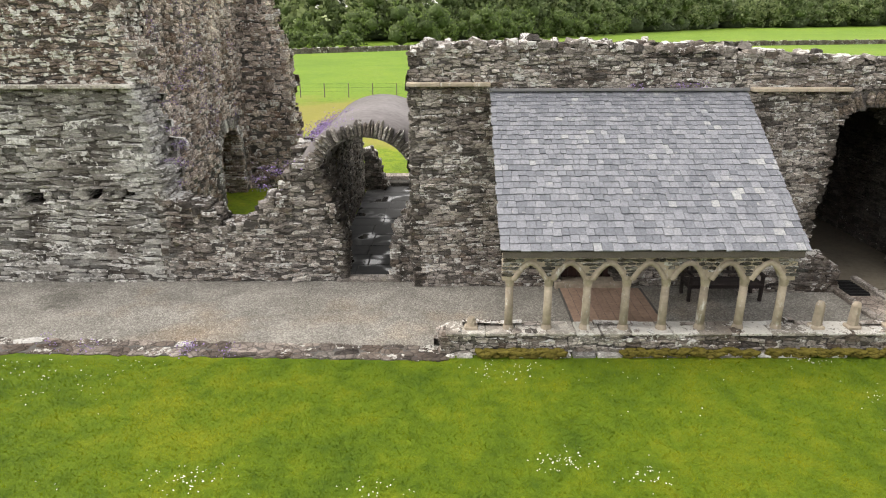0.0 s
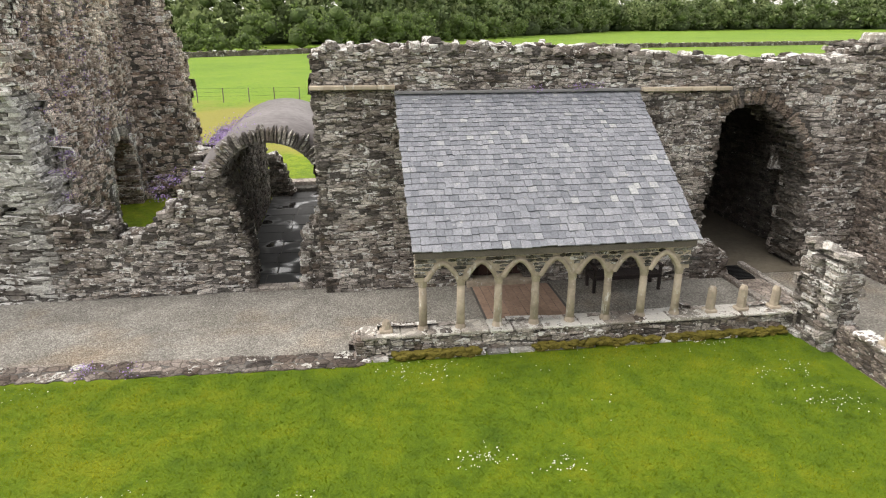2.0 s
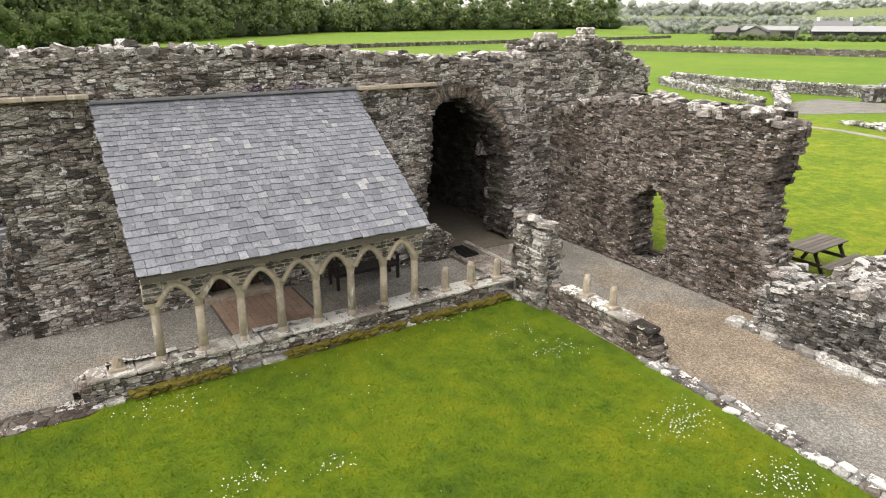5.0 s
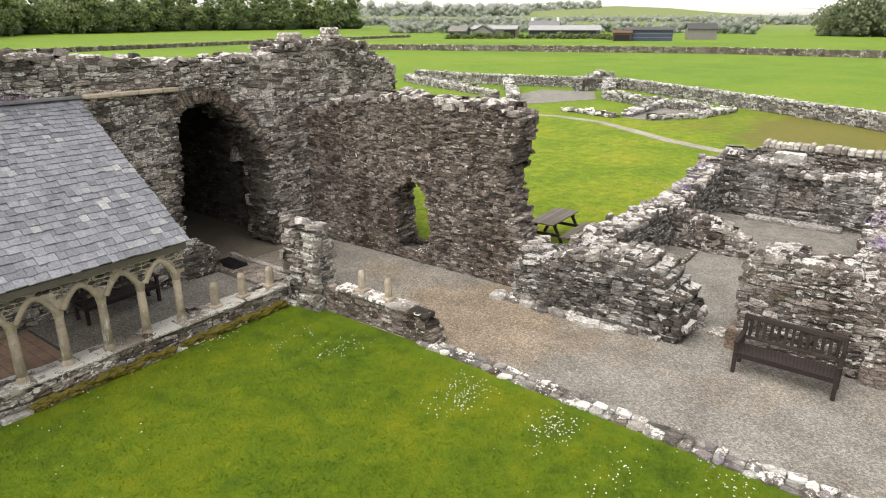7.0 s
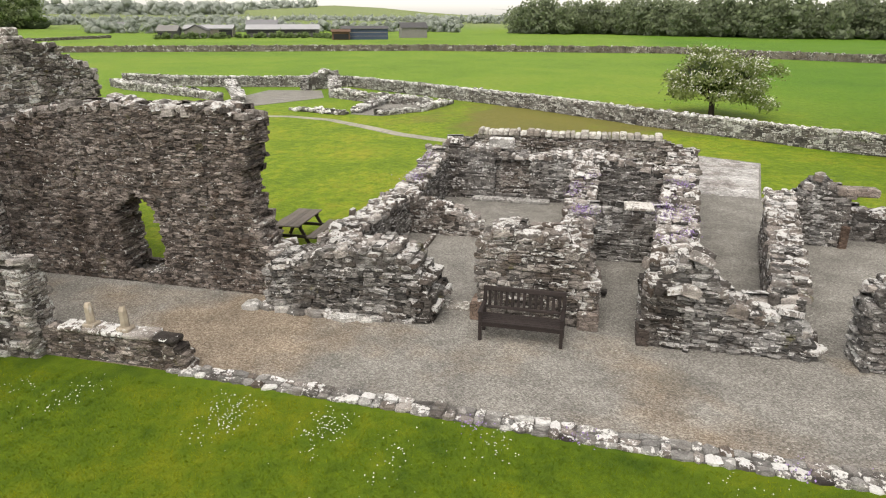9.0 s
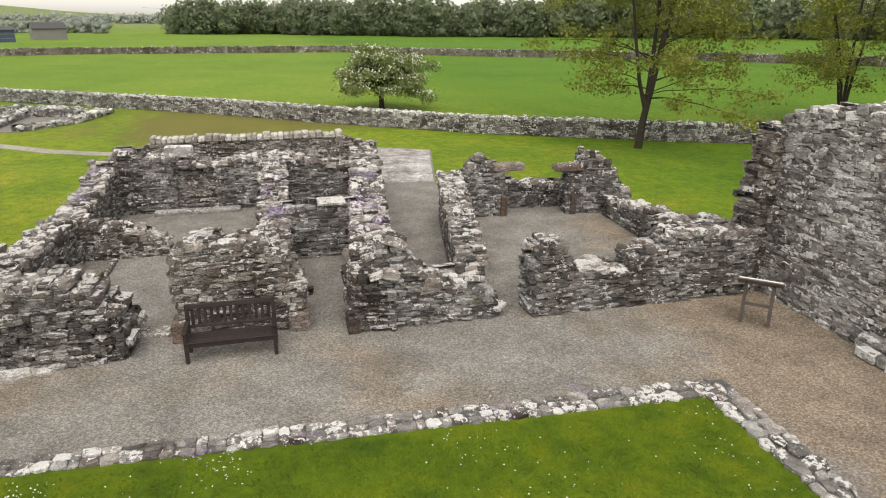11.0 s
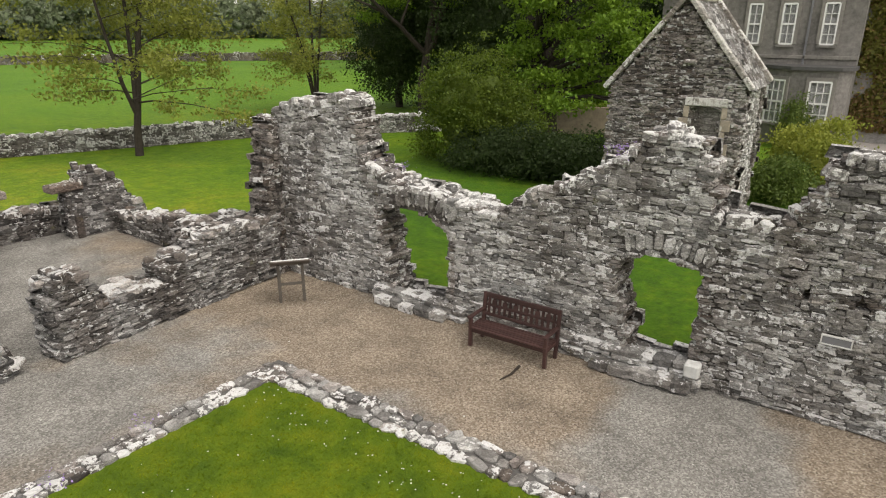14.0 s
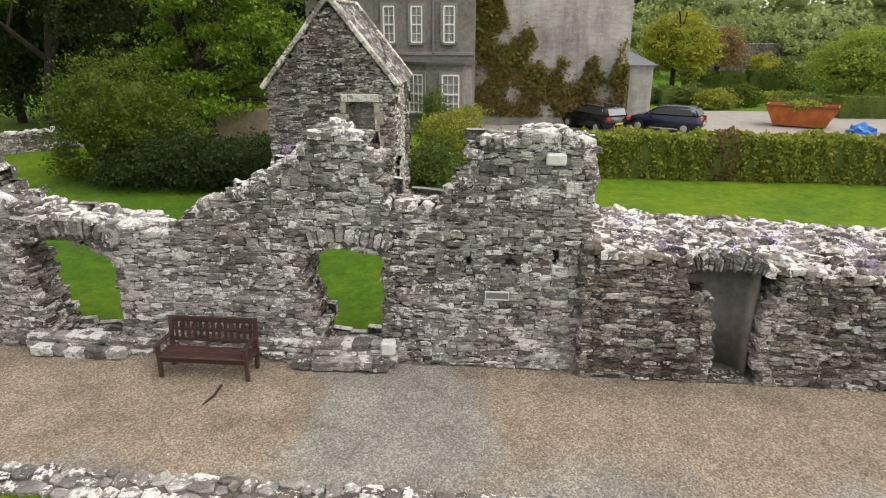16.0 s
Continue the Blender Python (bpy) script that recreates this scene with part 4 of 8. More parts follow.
    part("lead_flashing", box_bm(0.98, 6.66, 14.55, 14.66, 4.68, 4.74, bevel=0.008), LEAD, roof)


lean_to_roof()


def arcade():
    """Seven pointed arches on eight slender shafts, standing on a dwarf wall."""
    a = thing("cloister_arcade", 0, 0, 0, 0, "rebuilt cloister arcade of seven pointed tan sandstone arches", "arcade", kind="structure")
    xs = [1.22 + 0.742 * i for i in range(8)]
    for x in xs:
        bm = bmesh.new()
        rod(bm, (x, 11.42, 0.5), (x, 11.42, 1.42), 0.085, 0.075, 10)
        part("shaft", bm, SANDSTONE, a, smooth=True)
        bm = bmesh.new()
        rod(bm, (x, 11.42, 0.49), (x, 11.42, 0.6), 0.115, 0.09, 10)
        part("shaft_base", bm, SANDSTONE, a)
        bm = bmesh.new()
        rod(bm, (x, 11.42, 1.4), (x, 11.42, 1.56), 0.078, 0.1, 10)
        part("capital", bm, SANDSTONE, a)
    # the wall over the shafts, cut by the pointed arches
    hw, spring, rise = 0.29, 1.54, 0.34
    low = []
    for i in range(7):
        c = (xs[i] + xs[i + 1]) / 2
        for k in range(13):
            t = -1 + k / 6
            low.append((c + hw * t, spring + rise * (1 - abs(t) ** 1.75)))
    outline = [(xs[0] - 0.15, spring)] + low + [(xs[-1] + 0.15, spring), (xs[-1] + 0.15, 2.07), (xs[0] - 0.15, 2.07)]
    bm = extrude_outline(outline, 0.2)
    bmesh.ops.translate(bm, vec=(0, 11.33, 0), verts=bm.verts[:])
    bmesh.ops.triangulate(bm, faces=[f for f in bm.faces if len(f.verts) > 4])
    part("arch_wall", bm, SANDSTONE, a)
    for i in range(7):
        c = (xs[i] + xs[i + 1]) / 2
        cu = bpy.data.curves.new("arch_moulding", "CURVE")
        cu.dimensions, cu.bevel_depth, cu.bevel_resolution = "3D", 0.055, 1
        sp = cu.splines.new("POLY")
        sp.points.add(16)
        for k in range(17):
            t = -1 + k / 8
            sp.points[k].co = (c + (hw + 0.02) * t, 11.32, spring + 0.02 + rise * (1 - abs(t) ** 1.75), 1)
        cu.materials.append(SANDSTONE)
        ob = new("arch_moulding", cu)
        dep = bpy.context.evaluated_depsgraph_get()
        me = bpy.data.meshes.new_from_object(ob.evaluated_get(dep))
        bpy.data.objects.remove(ob)
        ob = new("arch_moulding", me)
        ob.parent = a
    # rubble spandrels above the mouldings
    st = Stones(STONE_LICHEN)
    g = np.random.default_rng(5)
    z = 1.62
    while z < 2.04:
        h = g.uniform(0.05, 0.085)
        x = xs[0] - 0.16
        while x < xs[-1] + 0.14:
            w = g.uniform(0.1, 0.26)
            m = x + w / 2
            i = min(6, max(0, int((m - xs[0]) / 0.742)))
            c = (xs[i] + xs[i + 1]) / 2
            t = min(1.0, abs(m - c) / (hw + 0.05))
            if z > spring + 0.06 + rise * (1 - t ** 1.75):
                st.add((m, 11.315 + g.uniform(-0.015, 0.01), z + h / 2), (1, 0, 0), (0, 0, 1), (0, -1, 0), (w * 0.95, h * 0.95), 0.08)
            x += w
        z += h
    st.finish(a, 120, name="spandrel_stone")
    # dwarf wall and its coping
    w = rubble_wall("dwarf_wall_north", "low rubble dwarf wall carrying the cloister arcade", (-0.1, 11.2), (9.0, 11.2), 0.5, [(0, 0.46), (9.1, 0.45)], mat=STONE_MID, count=140, ragged=0.01, caps=False, near=3.5, length=0.26)
    x = 0.0
    while x < 8.9:
        d = random.uniform(0.45, 0.85)
        e = min(x + d, 8.95)
        b = box_bm(x + 0.006, e - 0.006, 11.185 + random.uniform(-0.015, 0.015), 11.72, 0.44 + random.uniform(-0.008, 0.008), 0.51 + random.uniform(-0.01, 0.01), bevel=0.018)
        part("coping_slab", b, COPING, w)
        x += d
    # plinth course at the foot, mossy in places
    x = -0.2
    while x < 8.4:
        d = random.uniform(0.3, 0.8)
        if random.random() < 0.55:
            part("foot_stone", box_bm(x, x + d - 0.03, 11.08, 11.25, 0.0, random.uniform(0.06, 0.11), bevel=0.025), STONE_PALE, w)
        x += d
    bm = bmesh.new()
    for i in range(700):
        x = random.choice([random.uniform(0.6, 2.3), random.uniform(3.4, 6.0), random.uniform(6.2, 8.8)])
        r = random.uniform(0.03, 0.07)
        bmesh.ops.create_icosphere(bm, subdivisions=1, radius=r, matrix=pose(x, 11.13 + random.uniform(-0.07, 0.06), 0.05 + random.uniform(0, 0.13) ** 1.0) @ Matrix.Diagonal((1.5, 1, 0.7, 1)))
    tagged(part("moss", bm, MOSS, None), "rust-green moss along the foot of the dwarf wall", "moss", kind="stuff")
    for x, h in ((0.5, 0.24), (7.2, 0.56), (7.9, 0.54), (8.64, 0.48)):
        o = thing("broken_shaft", x, 11.42, 0.505, random.uniform(-4, 4), "broken lichened stump of an arcade shaft", "stone post", "broken shafts")
        bm = bmesh.new()
        rod(bm, (0, 0, -0.01), (random.uniform(-0.02, 0.02), 0, h - 0.07), 0.098, 0.088, 7)
        rod(bm, (0, 0, h - 0.08), (0.015, 0, h), 0.088, 0.06, 7)
        part("shaft", bm, SANDSTONE, o)
        part("base", box_bm(-0.13, 0.13, -0.11, 0.11, -0.01, 0.07, bevel=0.02), SANDSTONE, o)


arcade()
rubble_wall("corner_pier", "ragged rubble pier at the corner of the cloister", (9.0, 10.25), (9.55, 10.25), 1.05, [(0, 1.5), (0.1, 2.05), (0.45, 2.0), (0.56, 1.2)], count=40, ragged=0.1, course=0.085, rough=0.06)
ew = rubble_wall("dwarf_wall_east", "low rubble dwarf wall at the lawn's corner with pale coping", flip=True, p=(9.22, 7.2), q=(9.22, 10.3), thick=0.38, mat=STONE_DARK, profile=[(0, 0.25), (0.12, 0.45), (0.5, 0.6), (1.5, 0.6), (3.05, 0.62)], count=60, ragged=0.02, caps=False, length=0.24)
y = 7.3
while y < 10.2:
    d = random.uniform(0.4, 0.75)
    m = pose(9.2, y + d / 2, 0.66, random.uniform(-2, 2), random.uniform(-3, 3), random.uniform(-3, 3))
    if y + d < 10.35:
        part("coping_slab", box_bm(-0.02, random.uniform(0.3, 0.42), -d / 2 + 0.015, d / 2 - 0.015, -0.06, 0.03, bevel=0.025, m=m), STONE_BANK, ew)
    y += d
for y in (9.22, 8.46):
    o = thing("broken_shaft", 9.38, y, 0.68, 0, "broken lichened stump of an arcade shaft", "stone post", "broken shafts")
    bm = bmesh.new()
    rod(bm, (0, 0, -0.02), (0, 0.01, 0.4), 0.085, 0.075, 7)
    rod(bm, (0, 0.01, 0.4), (0.01, 0.01, 0.48), 0.075, 0.05, 7)
    part("shaft", bm, SANDSTONE, o)
    part("base", box_bm(-0.12, 0.12, -0.13, 0.13, -0.02, 0.08, bevel=0.02), SANDSTONE, o)

# ---- passage and tower ruin west of it ----
# jamb and side wall are coloured dark for the shade under the vault
rubble_wall("wall_passage_front", "broken rubble wall stepping up to the vaulted passage", (-6.9, 15.0), (-2.5, 15.0), 0.9,
            [(0, 2.35), (0.64, 2.05), (1.24, 1.9), (1.51, 1.6), (2.39, 1.56), (2.49, 2.1), (3.0, 2.36), (3.17, 2.78), (3.41, 3.1), (3.8, 3.1), (4.4, 3.1)],
            [[(3.86, 3.4), (3.9, 2.85), (4.04, 2.5), (4.22, 1.9), (4.36, 1.47), (4.6, 1.4), (4.6, 3.4)]], count=150, near=3.2, ragged=0.1, rough=0.06, mat=STONE_MID, jamb_mat=STONE_SHADED)
rubble_wall("passage_wall_west", "dark rubble side wall of the vaulted passage", flip=True, p=(-2.98, 23.6), q=(-2.98, 15.9), thick=0.8, profile=[(0, 1.6), (0.3, 2.4), (3.0, 2.9), (3.1, 3.2), (7.7, 3.2)], mat=STONE_SHADED, count=30, ragged=0.08, back=False)
rubble_wall("passage_fragment", "dark broken stub of masonry at the passage's far end", (-3.0, 24.0), (-2.25, 24.0), 0.5, [(0, 1.7), (0.3, 1.6), (0.42, 1.2), (0.5, 1.15), (0.6, 0.6), (0.75, 0.3)], mat=STONE_SHADED, core_mat=STONE_SHADED, count=10, ragged=0.1)
rubble_wall("passage_wall_east", "rubble side wall of the passage", flip=True, p=(-0.85, 15.76), q=(-0.85, 23.5), thick=0.7, profile=[(0, 3.0), (3, 3.0), (7.7, 2.2)], mat=STONE_BROWN, simple=True, count=0, back=False, course=0.16, length=0.45)
rubble_wall("passage_jamb", "low broken jamb beside the passage", (-1.3, 14.95), (-0.7, 14.95), 0.7, [(0, 0.6), (0.12, 1.4), (0.3, 1.75), (0.62, 2.1)], count=25, back=False, rough=0.07)


def passage_vault():
    v = thing("passage_vault", 0, 0, 0, 0, "short stone barrel vault with a grass-grown grey top", "vault", kind="structure")
    curve = []
    for i in range(21):
        a = math.pi * i / 20
        curve.append((-1.9 - 1.12 * math.cos(a), 2.6 + 1.0 * math.sin(a)))
    curve = curve[:18]
    bm = bmesh.new()
    prev = None
    for i, (x, z) in enumerate(curve):
        a = math.pi * i / 20
        X, Z = -1.9 - 1.6 * math.cos(a), 2.72 + 1.26 * math.sin(a)
        ring = [bm.verts.new(c) for c in ((x, 15.05, z), (x, 20.4, z), (X, 20.4, Z + 0.03), (X, 15.3, Z - 0.05))]
        if prev:
            for j in range(4):
                bm.faces.new((prev[j], prev[(j + 1) % 4], ring[(j + 1) % 4], ring[j]))
        prev = ring
    bmesh.ops.recalc_face_normals(bm, faces=bm.faces[:])
    part("vault_shell", bm, VAULT_TOP, v, smooth=True)
    voussoirs(v, (0, 15.0), (1, 0), curve, (0, -1), 0.36, 0.5, STONE, 0.075, 9)
    st = Stones(STONE_SHADED)
    g = np.random.default_rng(8)
    for x, z in curve[:11]:
        yy = 15.3
        while yy < 20.2:
            d = g.uniform(0.15, 0.4)
            st.add((x - 0.02, yy + d / 2, z), (0, 1, 0), (0.3, 0, 1), (1, 0, -0.3), (d, 0.1), 0.15)
            yy += d
    st.finish(v, 0)


VAULT_TOP = plain("weathered_vault_top", (0.2, 0.185, 0.19), 0.9, 6, 0.35, strength=0.6)
passage_vault()
pf = sheet("passage_floor", -2.98, -1.2, 15.2, 25.3, 0.03, MORTAR, "dark wet flagstone floor of the passage", "floor")
y = 15.3
while y < 25.2:
    d = random.uniform(0.7, 1.3)
    xs = [-2.96, -2.15 + random.uniform(-0.25, 0.25), -1.2]
    for a, b in zip(xs, xs[1:]):
        part("flagstone", box_bm(a + 0.012, b - 0.012, y + 0.012, y + d - 0.012, 0.0, 0.05 + random.uniform(0, 0.012), bevel=0.008), FLAG, pf)
    y += d
part("threshold_step", box_bm(-2.7, -1.1, 14.95, 15.25, 0.0, 0.12, bevel=0.03), STONE, pf)
part("far_step", box_bm(-2.4, -0.9, 24.6, 25.1, 0.0, 0.2, bevel=0.03), STONE_SHADED, pf)
part("far_step", box_bm(-2.4, -0.9, 25.1, 25.6, 0.0, 0.35, bevel=0.03), STONE_BROWN, pf)

STONE_CRUSTED = stone_material("crusted_slab_stone", [tuple(c * 1.3 for c in t) for t in BROWNS], 0.64, (0.9, 0.89, 0.85), 0.05, 38.0, 0.52)
rubble_wall("wall_tower_front", "high rubble wall of the church ruin, white lichen on its upper part", (-14.5, 15.0), (-6.75, 15.0), 1.2,
            [(0, 4.8), (7.3, 4.8), (7.45, 4.6), (7.75, 2.4)],
            [[(3.2, 2.0), (3.9, 2.05), (3.9, 2.28), (3.3, 2.3)], [(4.3, 2.05), (4.9, 2.05), (5.0, 2.3), (4.4, 2.36)], [(5.3, 2.1), (5.65, 2.12), (5.6, 2.35), (5.3, 2.3)], [(5.9, 2.12), (6.4, 2.1), (6.3, 2.4), (5.9, 2.36)], [(6.7, 2.15), (7.15, 2.2), (7.1, 2.42), (6.7, 2.4)]],
            count=200, near=6.0, ragged=0.02, rough=0.06, course=0.085, length=0.42, caps=False, mat=STONE_PALE)
rubble_wall("wall_tower_upper", "upper stage of the church wall blotched with white lichen", (-14.5, 14.98), (-7.0, 14.98), 1.2,
            [(0, 8.3), (6.2, 8.3), (7.0, 8.0), (7.3, 7.2), (7.45, 5.5)], z0=4.8, mat=STONE_CRUSTED, count=150, near=6.0, course=0.09, length=0.32, rough=0.05)
tl = thing("tower_string_course", 0, 0, 0, 0, "projecting ledge of thin slabs across the church wall", "string course", kind="structure")
x = -14.4
while x < -7.2:
    d = random.uniform(0.35, 0.7)
    part("ledge_slab", box_bm(x, x + d - 0.01, 14.76, 15.05, 4.74, 4.83, bevel=0.015), COPING, tl)
    x += d
tw = rubble_wall("wall_transept", "high brown rubble wall with a round-headed doorway, purple flowers growing in it", (-7.5, 16.2), (-7.5, 25.0), 1.0,
            [(0, 8.6), (9, 8.6)], [[(5.4, -1), (5.4, 1.9), (5.8, 2.4), (6.5, 2.6), (7.2, 2.45), (7.7, 1.9), (7.7, -1)]], mat=STONE_WARM, count=150, near=4.0, rough=0.06, course=0.1, length=0.3, simple=True,
            clear=[[(4.98, -0.1), (4.98, 2.0), (5.6, 2.85), (6.5, 3.05), (7.4, 2.85), (8.1, 2.0), (8.1, -0.1)]])
voussoirs(tw, (-7.5, 16.2), (0, 1), [(5.4, 0.2), (5.4, 1.9), (5.8, 2.4), (6.5, 2.6), (7.2, 2.45), (7.7, 1.9), (7.7, 0.2)], (1, 0), 0.4, 0.4, STONE_PALE, 0.2, 14)
# the doorway's inner shade is put into this dark stone
rubble_wall("transept_niche", "dark rubble back of the deep doorway in the church wall", (-9.2, 21.0), (-9.2, 24.4), 0.4, [(0, 3.0), (3.4, 3.0)], mat=STONE_SHADED, simple=True, count=0, back=False, caps=False, course=0.14, length=0.4)
# one cheek dark, the other pale: shade and light put into their stone
rubble_wall("doorway_cheek", "rubble cheek of the deep doorway in the church wall", (-9.2, 21.45), (-8.45, 21.45), 0.5, [(0, 3.0), (0.75, 3.0)], mat=STONE_SHADED, simple=True, count=0, back=False, caps=False)
rubble_wall("doorway_cheek", "pale rubble cheek of the deep doorway in the church wall", (-9.2, 23.95), (-8.45, 23.95), 0.5, [(0, 3.0), (0.75, 3.0)], mat=STONE_PALE, simple=True, count=0, back=False, caps=False)
sheet("doorway_lintel", -9.3, -7.9, 21.2, 24.3, 2.95, STONE_SHADED, "rough stone ceiling of the deep doorway", "lintel")
rubble_wall("wall_transept_back", "ragged brown rubble wall end of the church ruin", (-7.6, 24.6), (-5.7, 24.6), 1.2,
            [(0, 8.5), (1.05, 8.2), (1.26, 6.8), (1.46, 5.7), (1.71, 5.1), (1.8, 3.5), (1.9, 1.6)], mat=STONE_WARM, count=60, rough=0.06, course=0.11)


# ---- east range ----
rubble_wall("wall_east_tall", "tall rubble wall of the east range with a small window", flip=True, p=(12.9, 7.0), q=(12.9, 14.6), thick=0.9, profile=[(0, 1.05), (0.3, 1.2), (0.48, 4.05), (0.75, 4.32), (1.1, 4.5), (1.9, 4.48), (3.1, 4.42), (4.2, 4.5), (5.2, 4.43), (6.2, 4.29), (7.2, 3.95), (7.6, 3.9)],
            holes=[[(-0.1, 1.15), (0.36, 1.1), (0.58, 1.59), (0.76, 2.26), (0.9, 2.9), (0.68, 3.09), (0.62, 3.69), (0.5, 4.05), (0.4, 4.7), (-0.1, 4.7)], [(3.05, 0.35), (4.3, 0.3), (4.45, 1.9), (4.0, 2.15), (3.75, 2.4), (3.2, 1.95)]], count=220, near=2.5, course=0.066, length=0.17, rough=0.04, mat=STONE_DARK)
rubble_wall("wall_mound", "low tumbled rubble wall, its top thick with pale lichened stones", flip=True, p=(12.35, 3.25), q=(12.35, 7.1), thick=1.1, profile=[(0, 0.3), (0.15, 1.05), (0.6, 1.55), (1.2, 1.65), (2.0, 1.6), (3.0, 1.35), (3.6, 1.1), (3.85, 1.0)], count=170, near=1.6, ragged=0.12, rough=0.08, base=0.18, course=0.085, length=0.22, mat=STONE_LICHEN)
st = thing("footing_stones", 0, 0, 0, 0, "row of low footing stones at the wall's foot", "stones", kind="structure")
foot = Stones(STONE_PALE)
y = 4.5
while y < 7.6:
    d = random.uniform(0.25, 0.6)
    foot.add((12.15 + random.uniform(-0.1, 0.1), y + d / 2, random.uniform(0.09, 0.18)), (0, 1, 0), (-1, 0, 0), (0, 0, 1), (d, 0.45), 0.25, random.uniform(-0.2, 0.2))
    y += d
foot.finish(st, 30, name="footing_stone")
rubble_wall("wall_room_north", "low rubble wall between the ruin and the grass", (13.4, 5.55), (23.1, 5.45), 0.7,
            [(0, 1.5), (1.5, 1.45), (4.6, 1.3), (5.2, 1.2), (6.8, 1.3), (8.5, 1.6), (9.7, 1.9)], count=120, near=4, ragged=0.1, rough=0.05, base=0.0, mat=STONE_LICHEN, course=0.07, length=0.24)
rubble_wall("wall_cross_low", "low broken cross wall with lichened cap stones", flip=True, p=(18.35, 3.3), q=(18.35, 5.6), thick=0.6, profile=[(0, 0.5), (0.3, 0.75), (1.2, 0.95), (2.0, 1.2), (2.3, 1.35)], count=60, ragged=0.08, course=0.07, length=0.24)
rubble_wall("wall_room_back", "rubble back wall of the roofless room with a shallow recess", flip=True, p=(22.9, -0.2), q=(22.9, 5.5), thick=0.9, profile=[(0, 1.85), (0.7, 1.85), (2.2, 1.8), (2.3, 1.65), (3.9, 1.9), (5.4, 2.15), (5.7, 2.15)], holes=[[(2.5, 0.25), (3.9, 0.25), (3.9, 1.55), (2.5, 1.5)]], count=100, ragged=0.07, course=0.07, length=0.24, mat=STONE_EAST)
rubble_wall("recess_back", "grey rubble at the back of the recess", flip=True, p=(23.2, 2.2), q=(23.2, 3.8), thick=0.4, profile=[(0, 1.6), (1.6, 1.6)], count=20, caps=False, back=False)
rubble_wall("wall_outer_east", "rubble wall topped with white upright coping stones", flip=True, p=(25.0, -2.9), q=(25.0, 5.7), thick=0.5, profile=[(0, 1.8), (0.8, 2.05), (7, 2.1), (8.6, 1.75)], count=80, caps=False, ragged=0.03, course=0.07, length=0.24)
cope = thing("upright_coping", 0, 0, 0, 0, "white lichened upright coping stones along a wall", "coping", kind="structure")
y = -2.2
while y < 4.6:
    d = random.uniform(0.14, 0.3)
    part("coping_stone", box_bm(24.98 - random.uniform(0, 0.08), 25.5, y, y + d - 0.02, 2.02, 2.02 + random.uniform(0.16, 0.28), bevel=0.035), COPING, cope)
    y += d
rubble_wall("wall_spine", "low lichened rubble wall between two roofless rooms", (13.7, 0.05), (22.9, 0.0), 0.75, [(0, 1.9), (0.7, 1.6), (1.5, 1.25), (3.5, 1.45), (5, 1.5), (7.5, 1.9), (9.2, 1.9)], count=120, near=3, ragged=0.1, mat=STONE_LICHEN, course=0.07, length=0.24)
rubble_wall("wall_stub", "stub of low rubble wall with brick-red stones", flip=True, p=(15.6, 0.8), q=(15.6, 2.3), thick=0.6, profile=[(0, 1.3), (0.9, 1.1), (1.5, 0.6)], count=30, ragged=0.08, mat=STONE_BROWN)
rubble_wall("masonry_pier", "broad mossy rubble pier behind the bench", flip=True, p=(12.85, -0.15), q=(12.85, 2.35), thick=1.0, profile=[(0, 0.5), (0.1, 1.3), (0.35, 1.85), (0.9, 2.0), (2.0, 2.15), (2.3, 2.0), (2.5, 1.6)], count=170, ragged=0.07, rough=0.05, mat=STONE)
for y0, y1 in ((-0.25, 0.2), (2.2, 2.5)):
    b = part("corner_block", box_bm(12.72, 13.3, y0, y1, 0, 0.42, bevel=0.03), STONE_BROWN)
    tagged(b, "dark dressed stone block at a pier's foot", "stone block", "corner blocks")
b = part("door_sill", box_bm(13.1, 13.55, 2.6, 3.4, 0.0, 0.09, bevel=0.025), COPING)
tagged(b, "pale slab sill across a doorway", "door sill")
rubble_wall("wall_cell_back", "rubble end wall of the narrow cell with slab tops", flip=True, p=(17.2, -1.7), q=(17.2, 0.1), thick=0.6, profile=[(0, 1.5), (1.8, 1.5)], count=60, caps=False, ragged=0.01, course=0.07, length=0.24, mat=STONE_EAST)
b = part("lintel_slab", box_bm(17.1, 17.75, -1.5, -0.75, 1.5, 1.6, bevel=0.025), COPING)
tagged(b, "pale lintel slab on the cell wall", "stone slab")
rubble_wall("wall_cell_far", "tall rubble wall at the far end of the cell", flip=True, p=(21.2, -2.3), q=(21.2, 0.1), thick=0.6, profile=[(0, 1.8), (2.4, 2.15)], count=30, ragged=0.05, course=0.07, length=0.24, mat=STONE_EAST)
rubble_wall("wall_slype_north", "thick lichened rubble wall beside the gravel passage, purple flowers on top", flip=True, p=(12.4, -1.12), q=(26.0, -2.6), thick=0.9, profile=[(0, 1.4), (0.4, 1.8), (0.9, 1.9), (1.8, 1.55), (4, 1.5), (6, 1.6), (9, 1.75), (13.6, 1.7)], count=60, near=2, ragged=0.1, mat=STONE_LICHEN, course=0.07, length=0.24)
rubble_wall("wall_slype_front", "broken rubble wall end stepping down towards a doorway", flip=True, p=(12.38, -4.25), q=(12.38, -1.1), thick=0.9, profile=[(0, 0.25), (0.15, 0.7), (0.4, 1.0), (1.15, 0.95), (1.6, 1.15), (1.9, 1.6), (2.2, 1.9), (2.7, 1.88), (3.05, 1.45), (3.15, 1.2)], count=170, ragged=0.08, rough=0.07, cap_size=1.3, course=0.07, length=0.24, mat=STONE_EAST)
b = part("corner_block", box_bm(12.3, 12.9, -1.25, -1.0, 0, 0.36, bevel=0.03), STONE_BROWN)
